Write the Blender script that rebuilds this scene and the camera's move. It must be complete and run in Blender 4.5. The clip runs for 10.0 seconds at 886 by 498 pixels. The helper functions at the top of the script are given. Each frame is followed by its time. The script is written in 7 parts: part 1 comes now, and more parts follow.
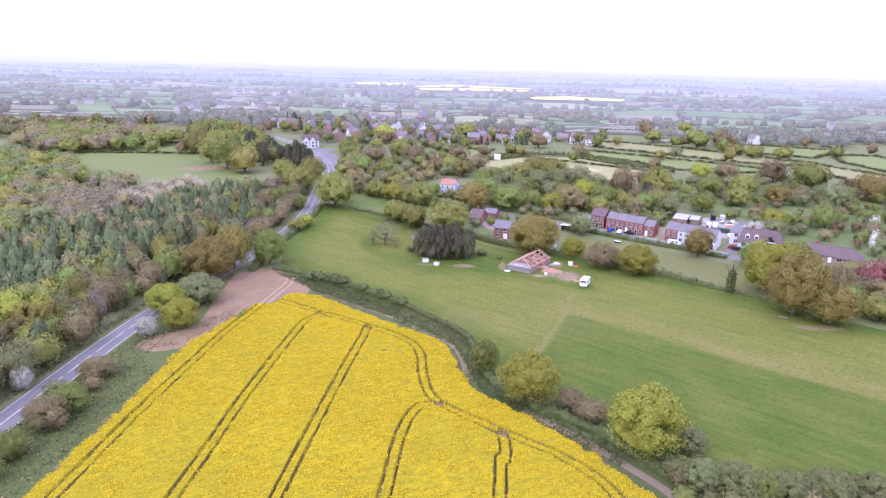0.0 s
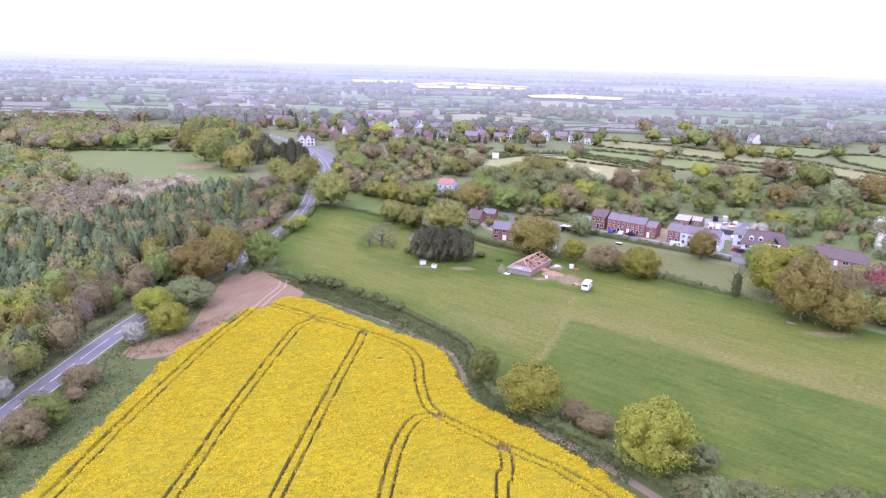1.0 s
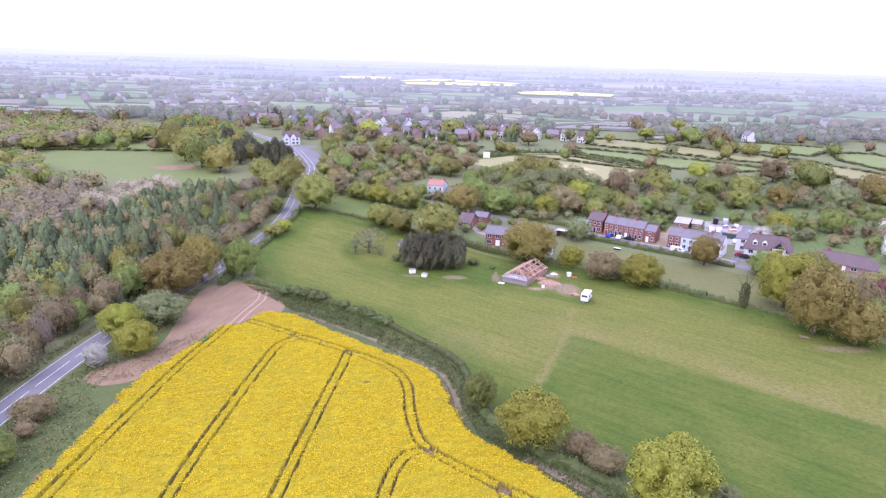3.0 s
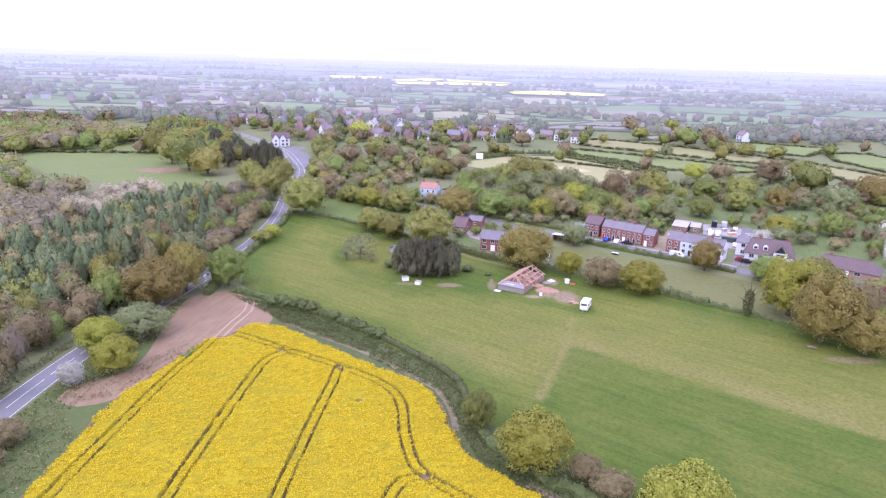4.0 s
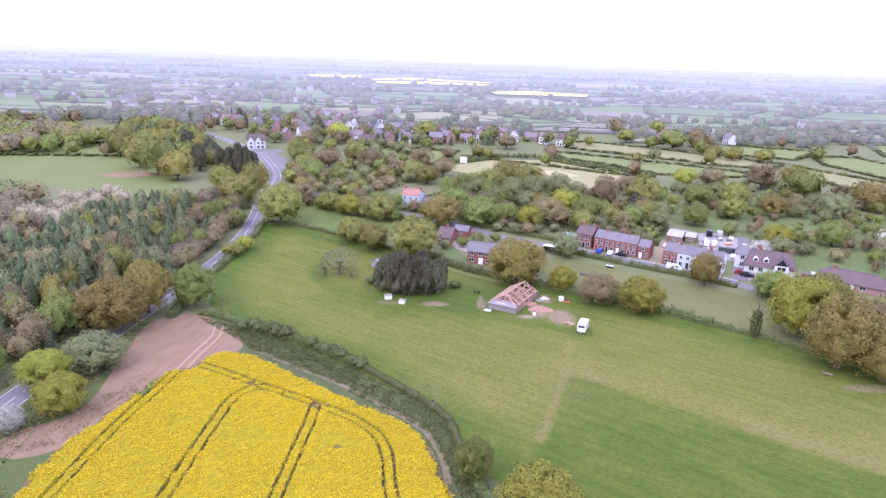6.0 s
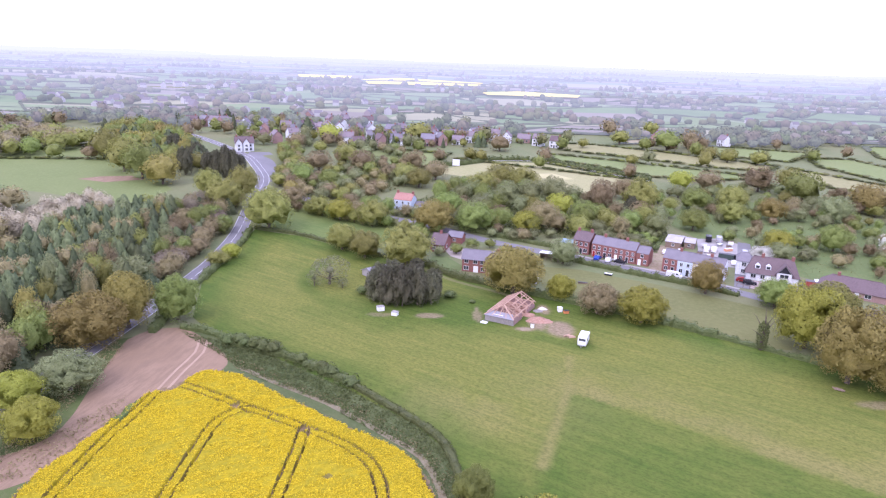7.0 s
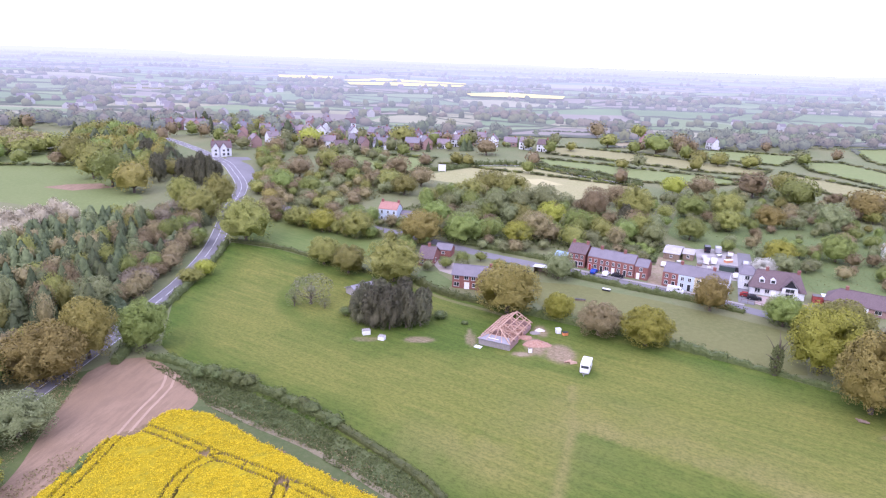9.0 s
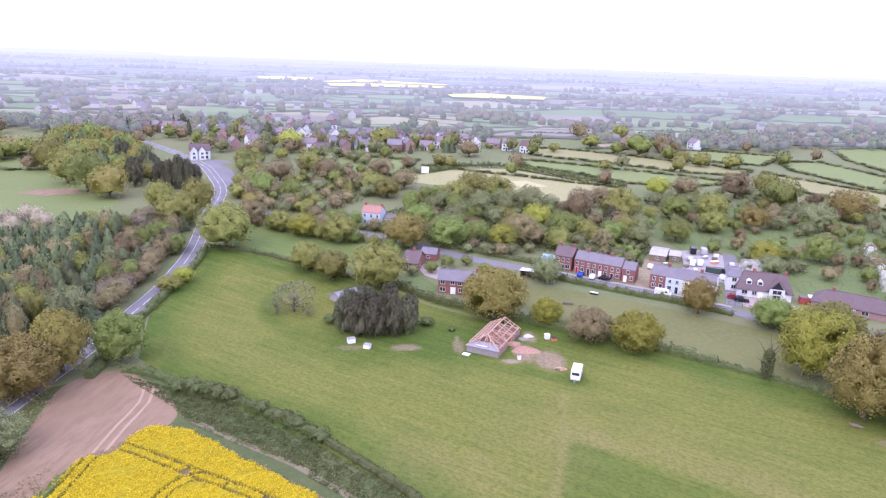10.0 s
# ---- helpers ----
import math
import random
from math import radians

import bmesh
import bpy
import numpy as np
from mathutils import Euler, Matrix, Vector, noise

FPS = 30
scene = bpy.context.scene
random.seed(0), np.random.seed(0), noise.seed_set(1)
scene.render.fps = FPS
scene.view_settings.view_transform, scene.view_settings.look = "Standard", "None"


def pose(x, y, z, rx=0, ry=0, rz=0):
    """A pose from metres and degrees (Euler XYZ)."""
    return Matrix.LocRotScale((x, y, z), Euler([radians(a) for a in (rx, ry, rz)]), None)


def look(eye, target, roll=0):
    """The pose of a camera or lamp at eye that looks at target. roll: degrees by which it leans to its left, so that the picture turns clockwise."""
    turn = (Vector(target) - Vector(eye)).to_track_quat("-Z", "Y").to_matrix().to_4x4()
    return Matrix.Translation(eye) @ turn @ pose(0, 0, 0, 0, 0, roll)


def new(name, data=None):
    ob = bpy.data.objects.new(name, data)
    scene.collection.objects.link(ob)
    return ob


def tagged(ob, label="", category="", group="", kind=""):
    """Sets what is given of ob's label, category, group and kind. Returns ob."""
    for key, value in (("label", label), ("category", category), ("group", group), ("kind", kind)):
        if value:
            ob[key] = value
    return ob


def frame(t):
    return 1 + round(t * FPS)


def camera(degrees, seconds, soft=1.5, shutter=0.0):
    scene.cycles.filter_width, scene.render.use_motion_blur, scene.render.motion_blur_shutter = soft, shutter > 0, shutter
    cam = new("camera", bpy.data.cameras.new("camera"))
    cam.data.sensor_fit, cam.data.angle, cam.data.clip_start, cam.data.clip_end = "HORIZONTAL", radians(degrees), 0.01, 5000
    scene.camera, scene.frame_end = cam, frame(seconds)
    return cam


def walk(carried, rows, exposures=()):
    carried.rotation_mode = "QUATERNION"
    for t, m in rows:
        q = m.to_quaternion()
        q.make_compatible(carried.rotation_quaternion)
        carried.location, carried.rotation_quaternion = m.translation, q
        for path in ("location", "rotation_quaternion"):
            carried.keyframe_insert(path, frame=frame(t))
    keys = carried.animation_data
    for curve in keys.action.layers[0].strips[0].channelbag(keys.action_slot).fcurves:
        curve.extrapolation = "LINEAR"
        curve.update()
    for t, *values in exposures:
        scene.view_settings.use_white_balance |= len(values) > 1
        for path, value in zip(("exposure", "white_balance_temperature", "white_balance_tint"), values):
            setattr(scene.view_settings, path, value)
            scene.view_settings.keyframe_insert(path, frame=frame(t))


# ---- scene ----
cam = camera(67.6, 10.0, soft=1.22)
PATH = [
    (0, (2.948, 2.053, 64.636), (2.816, 3.978, 64.108), 1.4),
    (0.5, (2.516, 4.875, 64.523), (2.392, 6.799, 63.992), 1.5),
    (1, (2.141, 7.837, 64.509), (2.019, 9.76, 63.975), 1.6),
    (1.5, (1.9, 10.757, 64.639), (1.783, 12.68, 64.102), 1.6),
    (2, (1.566, 13.96, 64.675), (1.456, 15.883, 64.135), 1.5),
    (2.5, (1.181, 17.163, 64.679), (1.081, 19.085, 64.137), 1.6),
    (4, (-0.349, 27.551, 65.001), (-0.412, 29.474, 64.456), 1.6),
    (4.5, (-1.1, 31.112, 65.257), (-1.149, 33.036, 64.712), 1.7),
    (5, (-1.698, 34.761, 65.273), (-1.73, 36.685, 64.728), 1.8),
    (5.5, (-2.128, 38.568, 65.533), (-2.145, 40.491, 64.986), 1.9),
    (7, (-3.626, 49.946, 66.292), (-3.601, 51.87, 65.746), 2.0),
    (7.5, (-4.099, 53.631, 66.64), (-4.062, 55.555, 66.093), 2.1),
    (8, (-4.583, 57.473, 67.009), (-4.534, 59.396, 66.461), 2.1),
    (8.5, (-5.069, 60.906, 67.329), (-5.007, 62.829, 66.782), 2.1),
    (9, (-5.471, 63.569, 67.337), (-5.394, 65.492, 66.792), 2.1),
    (9.5, (-6.003, 65.804, 67.502), (-5.9, 67.725, 66.956), 2.1),
    (10, (-6.468, 67.385, 67.45), (-6.336, 69.306, 66.909), 2.0),
]
walk(cam, [(t, look(eye, target, roll)) for t, eye, target, roll in PATH], [(0.0, 0.47, 5900.0, 24.0), (10.0, 0.47, 5900.0, 24.0)])


# ---- world, sun and exposure ----
world = bpy.data.worlds.new("overcast_sky")
scene.world = world
world.use_nodes = True
wn, wl = world.node_tree.nodes, world.node_tree.links
wn.clear()
w_out = wn.new("ShaderNodeOutputWorld")
w_bg = wn.new("ShaderNodeBackground")
w_sky = wn.new("ShaderNodeTexSky")
w_sky.sky_type = "NISHITA"
w_sky.sun_disc = False
w_sky.sun_elevation, w_sky.sun_rotation = radians(48), radians(215)
w_sky.dust_density = 4.0
w_low = wn.new("ShaderNodeBackground")
w_low.inputs["Strength"].default_value = 0.06
w_bg.inputs["Color"].default_value = (0.96, 0.965, 1.27, 1)
w_bg.inputs["Strength"].default_value = 1.3
w_add = wn.new("ShaderNodeAddShader")
wl.new(w_sky.outputs[0], w_low.inputs["Color"])
wl.new(w_low.outputs[0], w_add.inputs[0])
wl.new(w_bg.outputs[0], w_add.inputs[1])
wl.new(w_add.outputs[0], w_out.inputs["Surface"])

sun_data = bpy.data.lights.new("sun", "SUN")
sun_data.energy, sun_data.angle, sun_data.color = 0.6, radians(20), (1.0, 0.965, 0.92)
sun = new("sun", sun_data)
sun.matrix_world = look((0, 0, 400), (150, 200, 130))


# ---- materials ----
MATS = {}


def nodes_of(name):
    m = bpy.data.materials.new(name)
    m.use_nodes = True
    n, l = m.node_tree.nodes, m.node_tree.links
    return m, n, l, n["Principled BSDF"]


def mixed(n, l, fac, a, b):
    mx = n.new("ShaderNodeMix")
    mx.data_type = "RGBA"
    for sock, v in ((mx.inputs[0], fac), (mx.inputs[6], a), (mx.inputs[7], b)):
        if isinstance(v, (tuple, list)):
            sock.default_value = (*v[:3], 1)
        elif isinstance(v, (int, float)):
            sock.default_value = v
        else:
            l.new(v, sock)
    return mx.outputs[2]


def noise_at(n, l, scale, detail=4.0, rough=0.6, stretch=None, turn=0.0):
    g = n.new("ShaderNodeNewGeometry")
    t = n.new("ShaderNodeTexNoise")
    t.inputs["Scale"].default_value, t.inputs["Detail"].default_value, t.inputs["Roughness"].default_value = scale, detail, rough
    if stretch:
        mp = n.new("ShaderNodeMapping")
        mp.vector_type = "TEXTURE"
        mp.inputs["Scale"].default_value = stretch
        mp.inputs["Rotation"].default_value = (0, 0, radians(turn))
        l.new(g.outputs["Position"], mp.inputs[0])
        l.new(mp.outputs[0], t.inputs["Vector"])
    else:
        l.new(g.outputs["Position"], t.inputs["Vector"])
    return t.outputs[0]


def ramped(n, l, value, lo, hi):
    r = n.new("ShaderNodeMapRange")
    r.inputs[1].default_value, r.inputs[2].default_value = lo, hi
    l.new(value, r.inputs[0])
    return r.outputs[0]


def bumped(n, l, b, value, strength, distance):
    bp = n.new("ShaderNodeBump")
    bp.inputs["Strength"].default_value, bp.inputs["Distance"].default_value = strength, distance
    l.new(value, bp.inputs["Height"])
    l.new(bp.outputs[0], b.inputs["Normal"])


def surface(name, base, second, large=0.05, fine=1.5, third=None, rough=0.9, bump=0.3, depth=0.1, stretch=None, turn=0.0, metal=0.0, lo=0.38, hi=0.62, edge=(0.48, 0.72), gloss=0.25):
    """A matt surface: two or three colours mixed by a large and a fine noise."""
    if name in MATS:
        return MATS[name]
    m, n, l, b = nodes_of(name)
    a = ramped(n, l, noise_at(n, l, large, 5, 0.6), lo, hi)
    c = mixed(n, l, a, base, second)
    f = noise_at(n, l, fine, 6, 0.7, stretch, turn)
    if third:
        c = mixed(n, l, ramped(n, l, f, *edge), c, third)
    grain = noise_at(n, l, fine * 5.0, 3, 0.7)
    c = mixed(n, l, ramped(n, l, grain, 0.35, 0.65), mixed(n, l, 0.16, c, (0.0, 0.0, 0.0)), c)
    v = ramped(n, l, f, 0.2, 0.85)
    c = mixed(n, l, v, c, mixed(n, l, 0.5, c, tuple(x * 1.5 for x in base)))
    l.new(c, b.inputs["Base Color"])
    b.inputs["Roughness"].default_value, b.inputs["Metallic"].default_value = rough, metal
    b.inputs["Specular IOR Level"].default_value = gloss
    if bump:
        bumped(n, l, b, f, bump, depth)
    MATS[name] = m
    return m


def leafy(name, base, second, spread=0.2, clear=0.34, gloss=0.25):
    """Foliage: hue varies from clump to clump and from plant to plant."""
    if name in MATS:
        return MATS[name]
    m, n, l, b = nodes_of(name)
    g = n.new("ShaderNodeNewGeometry")
    o = n.new("ShaderNodeObjectInfo")
    tuft = ramped(n, l, noise_at(n, l, 0.9, 6, 0.75), 0.34, 0.66)
    share = n.new("ShaderNodeMix")
    share.inputs[0].default_value = 0.3
    l.new(tuft, share.inputs[2])
    l.new(g.outputs["Random Per Island"], share.inputs[3])
    c = mixed(n, l, share.outputs[0], tuple(x * 1.0 for x in base), tuple(x * 1.26 for x in second))
    hsv = n.new("ShaderNodeHueSaturation")
    l.new(c, hsv.inputs["Color"])
    mr = n.new("ShaderNodeMapRange")
    mr.inputs[3].default_value, mr.inputs[4].default_value = 1 - spread, 1 + spread
    l.new(o.outputs["Random"], mr.inputs[0])
    l.new(mr.outputs[0], hsv.inputs["Value"])
    mh = n.new("ShaderNodeMapRange")
    mh.inputs[3].default_value, mh.inputs[4].default_value = 0.484, 0.516
    l.new(o.outputs["Random"], mh.inputs[0])
    l.new(mh.outputs[0], hsv.inputs["Hue"])
    l.new(hsv.outputs[0], b.inputs["Base Color"])
    b.inputs["Roughness"].default_value = 0.6
    b.inputs["Specular IOR Level"].default_value = gloss
    if clear:
        tr = n.new("ShaderNodeBsdfTranslucent")
        l.new(hsv.outputs[0], tr.inputs["Color"])
        ms = n.new("ShaderNodeMixShader")
        ms.inputs[0].default_value = clear
        l.new(b.outputs[0], ms.inputs[1])
        l.new(tr.outputs[0], ms.inputs[2])
        l.new(ms.outputs[0], n["Material Output"].inputs["Surface"])
    MATS[name] = m
    return m


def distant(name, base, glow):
    """Far backdrop of hazy country; its haze is painted as an emission colour."""
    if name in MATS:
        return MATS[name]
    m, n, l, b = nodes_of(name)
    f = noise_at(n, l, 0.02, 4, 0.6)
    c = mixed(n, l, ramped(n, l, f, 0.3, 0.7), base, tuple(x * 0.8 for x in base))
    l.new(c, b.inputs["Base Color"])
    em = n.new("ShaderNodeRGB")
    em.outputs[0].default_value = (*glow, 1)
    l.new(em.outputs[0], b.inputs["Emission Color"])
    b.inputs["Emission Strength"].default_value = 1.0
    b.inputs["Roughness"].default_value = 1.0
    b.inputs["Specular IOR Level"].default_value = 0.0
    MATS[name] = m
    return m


def plain(name, colour, rough=0.6, metal=0.0, vary=0.12, scale=2.0):
    return surface(name, colour, tuple(x * (1 - vary) for x in colour), 0.4, scale * 3, None, rough, 0.05, 0.02, metal=metal)


def glass(name="window_glass"):
    if name in MATS:
        return MATS[name]
    m, n, l, b = nodes_of(name)
    b.inputs["Base Color"].default_value = (0.03, 0.035, 0.04, 1)
    b.inputs["Roughness"].default_value = 0.08
    b.inputs["Specular IOR Level"].default_value = 0.7
    MATS[name] = m
    return m


GRASS = surface("meadow_grass", (0.1, 0.145, 0.036), (0.135, 0.162, 0.046), 0.03, 0.9, (0.16, 0.172, 0.06), stretch=(4.0, 1, 1), turn=-35, bump=0.25)
PASTURE_NEAR = surface("smooth_pasture", (0.138, 0.172, 0.056), (0.158, 0.188, 0.066), 0.03, 0.7, (0.178, 0.198, 0.078), bump=0.2)
PADDOCK = surface("paddock_grass", (0.126, 0.133, 0.046), (0.152, 0.152, 0.056), 0.05, 0.7, (0.176, 0.17, 0.07))
ROUGH = surface("rough_grass", (0.129, 0.157, 0.0649), (0.18, 0.174, 0.0866), 0.03, 0.5, (0.18, 0.157, 0.0979), bump=0.5, depth=0.4)
VERGE = surface("verge_grass", (0.072, 0.102, 0.03), (0.1, 0.122, 0.038), 0.08, 0.9, (0.132, 0.12, 0.058), bump=0.5, depth=0.3)
SOIL = surface("bare_soil", (0.225, 0.152, 0.096), (0.295, 0.205, 0.136), 0.05, 0.8, (0.15, 0.103, 0.068), stretch=(5, 1, 1), turn=78, edge=(0.44, 0.64), bump=0.4)
ASPHALT = surface("road_asphalt", (0.165, 0.158, 0.168), (0.21, 0.2, 0.212), 0.1, 1.2, (0.14, 0.133, 0.14), bump=0.1, depth=0.02)
PAINT = plain("road_paint", (0.75, 0.75, 0.74))
CONCRETE = surface("concrete", (0.33, 0.31, 0.30), (0.27, 0.25, 0.24), 0.3, 2.0, (0.21, 0.19, 0.18), bump=0.1)
GRAVEL = surface("gravel", (0.38, 0.33, 0.30), (0.30, 0.26, 0.23), 0.3, 2.0, (0.23, 0.2, 0.17), bump=0.3)
BARK = surface("bark", (0.12, 0.095, 0.075), (0.09, 0.07, 0.055), 0.8, 6.0, (0.16, 0.13, 0.10), bump=0.5, depth=0.05)
LEAF = {
    "oak": leafy("oak_leaf", (0.19, 0.197, 0.053), (0.284, 0.278, 0.078)),
    "amber": leafy("young_oak_leaf", (0.228, 0.198, 0.056), (0.318, 0.272, 0.08)),
    "green": leafy("green_leaf", (0.165, 0.205, 0.054), (0.236, 0.274, 0.076)),
    "lime": leafy("lime_leaf", (0.25, 0.26, 0.044), (0.352, 0.354, 0.064)),
    "grey": leafy("grey_green_leaf", (0.178, 0.2, 0.09), (0.248, 0.265, 0.12)),
    "bare": leafy("budding_twig", (0.215, 0.178, 0.09), (0.29, 0.238, 0.122)),
    "mauve": leafy("mauve_twig", (0.2, 0.165, 0.115), (0.26, 0.22, 0.15)),
    "pale": leafy("pale_catkin", (0.35, 0.3, 0.215), (0.42, 0.365, 0.265)),
    "airy": leafy("fruit_blossom", (0.23, 0.222, 0.14), (0.165, 0.175, 0.085), 0.1),
    "blossom": leafy("white_blossom", (0.42, 0.43, 0.33), (0.56, 0.545, 0.49), 0.1),
    "copper": leafy("copper_leaf", (0.21, 0.075, 0.078), (0.28, 0.105, 0.1)),
    "spruce": leafy("spruce_needle", (0.06, 0.08, 0.038), (0.104, 0.124, 0.055), 0.25, 0.1),
    "pine": leafy("pine_needle", (0.085, 0.106, 0.046), (0.134, 0.154, 0.066), 0.3, 0.1),
    "cypress": leafy("dark_conifer_needle", (0.052, 0.056, 0.033), (0.12, 0.112, 0.064), 0.2, 0.05),
    "hedge": leafy("hedge_leaf", (0.082, 0.105, 0.036), (0.135, 0.155, 0.054)),
    "scrub": leafy("scrub_leaf", (0.16, 0.172, 0.068), (0.22, 0.225, 0.094)),
}
RAPE_GREEN = surface("rape_leaves", (0.085, 0.12, 0.035), (0.12, 0.145, 0.04), 0.3, 1.6, (0.17, 0.16, 0.03), bump=0.5, depth=0.2)
YELLOW = leafy("rape_flower", (0.48, 0.376, 0.014), (0.59, 0.474, 0.022), 0.05, 0.15, 0.08)
RAPE_TOP = surface("rape_canopy", (0.4, 0.305, 0.012), (0.27, 0.22, 0.018), 0.045, 0.9, (0.115, 0.118, 0.018), stretch=(2.2, 1, 1), turn=30, edge=(0.43, 0.62), rough=0.9, bump=0.5, depth=0.15, lo=0.36, hi=0.66, gloss=0.08)
RAPE_STEM = surface("rape_stems", (0.15, 0.125, 0.035), (0.19, 0.15, 0.04), 0.2, 3.0, (0.21, 0.17, 0.05), bump=0.4, gloss=0.1)
RAPE_SOIL = surface("tramline_soil", (0.2, 0.145, 0.085), (0.15, 0.11, 0.06), 0.3, 2.0, (0.26, 0.19, 0.11), bump=0.3, gloss=0.1)


# ---- land form and helpers ----
def lift(y):
    """Height of the land: level near by, then rising gently to the far hills."""
    return float(np.interp(y, ROWS_Y, ROWS_Z))


def land(y):
    return np.interp(y, (-6000, 255, 435, 900, 1800, 3600, 4800), (0, 0, 7.2, 24, 38.4, 50, 60))


ROWS_Y = [-300.0, -100.0] + [15.0 * i for i in range(0, 100)] + [1500.0 + 60 * i for i in range(0, 57)]
ROWS_Z = [float(land(y)) for y in ROWS_Y]


def mesh_from(name, verts, faces, materials, index=None, smooth=False):
    me = bpy.data.meshes.new(name)
    me.from_pydata(verts, [], faces)
    for m in materials if isinstance(materials, (list, tuple)) else [materials]:
        me.materials.append(m)
    if index is not None:
        me.polygons.foreach_set("material_index", np.asarray(index, dtype=np.int32))
    if smooth:
        me.polygons.foreach_set("use_smooth", np.ones(len(me.polygons), dtype=bool))
    me.update()
    return me


def part(name, bm, material, parent, label=""):
    """Link a bmesh (or mesh) as one mesh object under a thing or a part."""
    if isinstance(bm, bmesh.types.BMesh):
        me = bpy.data.meshes.new(name)
        bm.to_mesh(me)
        bm.free()
        me.materials.append(material)
    else:
        me = bm
    ob = new(name, me)
    ob.parent = parent
    if label:
        ob["label"] = label
    return ob


def box_bm(parts, bevel=0.0):
    """One bmesh of boxes (x0, y0, z0, x1, y1, z1)."""
    bm = bmesh.new()
    for x0, y0, z0, x1, y1, z1 in parts:
        m = Matrix.Translation(((x0 + x1) / 2, (y0 + y1) / 2, (z0 + z1) / 2)) @ Matrix.Diagonal((x1 - x0, y1 - y0, z1 - z0, 1))
        bmesh.ops.create_cube(bm, size=1, matrix=m)
    if bevel:
        bmesh.ops.bevel(bm, geom=bm.edges[:], offset=bevel, segments=1, affect="EDGES")
    return bm


def prism_bm(profile, y0, y1):
    """A profile in x and z, drawn out along y."""
    bm = bmesh.new()
    a = [bm.verts.new((x, y0, z)) for x, z in profile]
    b = [bm.verts.new((x, y1, z)) for x, z in profile]
    bm.faces.new(a)
    bm.faces.new(b[::-1])
    k = len(profile)
    for i in range(k):
        bm.faces.new((a[i], b[i], b[(i + 1) % k], a[(i + 1) % k]))
    bmesh.ops.recalc_face_normals(bm, faces=bm.faces[:])
    return bm


def tube_bm(a, b, r0, r1, sides=8, bm=None):
    bm = bm or bmesh.new()
    a, b = Vector(a), Vector(b)
    m = Matrix.Translation((a + b) / 2) @ (b - a).to_track_quat("Z", "Y").to_matrix().to_4x4()
    bmesh.ops.create_cone(bm, cap_ends=True, segments=sides, radius1=r0, radius2=r1, depth=(b - a).length, matrix=m)
    return bm


def smooth_line(pts, step=4.0):
    """Catmull-Rom through the points, at even steps."""
    p = np.array(pts, dtype=float)
    p = np.vstack([2 * p[0] - p[1], p, 2 * p[-1] - p[-2]])
    out = []
    for i in range(1, len(p) - 2):
        k = max(2, int(np.linalg.norm(p[i + 1] - p[i]) / step))
        for s in np.linspace(0, 1, k, endpoint=False):
            out.append(0.5 * (2 * p[i] + (p[i + 1] - p[i - 1]) * s + (2 * p[i - 1] - 5 * p[i] + 4 * p[i + 1] - p[i + 2]) * s**2 + (3 * p[i] - p[i - 1] - 3 * p[i + 1] + p[i + 2]) * s**3))
    out.append(p[-2])
    return np.array(out)


def inside(poly, x, y):
    x, y = np.asarray(x, float), np.asarray(y, float)
    p = np.asarray(poly, float)
    hit = np.zeros(x.shape, bool)
    for (x0, y0), (x1, y1) in zip(p, np.roll(p, -1, axis=0)):
        if y0 != y1:
            hit ^= ((y0 > y) != (y1 > y)) & (x < (x1 - x0) * (y - y0) / (y1 - y0) + x0)
    return hit


def line_distance(pts, x, y):
    p = np.asarray(pts, float)
    best = np.full(x.shape, 1e9)
    for (x0, y0), (x1, y1) in zip(p[:-1], p[1:]):
        dx, dy = x1 - x0, y1 - y0
        s = np.clip(((x - x0) * dx + (y - y0) * dy) / max(dx * dx + dy * dy, 1e-9), 0, 1)
        best = np.minimum(best, np.hypot(x - x0 - s * dx, y - y0 - s * dy))
    return best


def sheet(name, outline, material, above, label="", category="field", kind="structure", thick=0.0):
    """A field or yard: its outline laid on the land."""
    bm = bmesh.new()
    vs = [bm.verts.new((float(x), float(y), 0)) for x, y in outline]
    f = bm.faces.new(vs)
    bmesh.ops.triangulate(bm, faces=[f])
    y0, y1 = min(v[1] for v in outline), max(v[1] for v in outline)
    for y in ROWS_Y:
        if y0 < y < y1 and y > 240:
            bmesh.ops.bisect_plane(bm, geom=bm.verts[:] + bm.edges[:] + bm.faces[:], plane_co=(0, y, 0), plane_no=(0, 1, 0))
    for v in bm.verts:
        v.co.z = lift(v.co.y) + above
    bmesh.ops.recalc_face_normals(bm, faces=bm.faces[:])
    for f in bm.faces:
        if f.normal.z < 0:
            f.normal_flip()
    me = bpy.data.meshes.new(name)
    bm.to_mesh(me)
    bm.free()
    me.materials.append(material)
    return tagged(new(name, me), label, category, kind=kind)


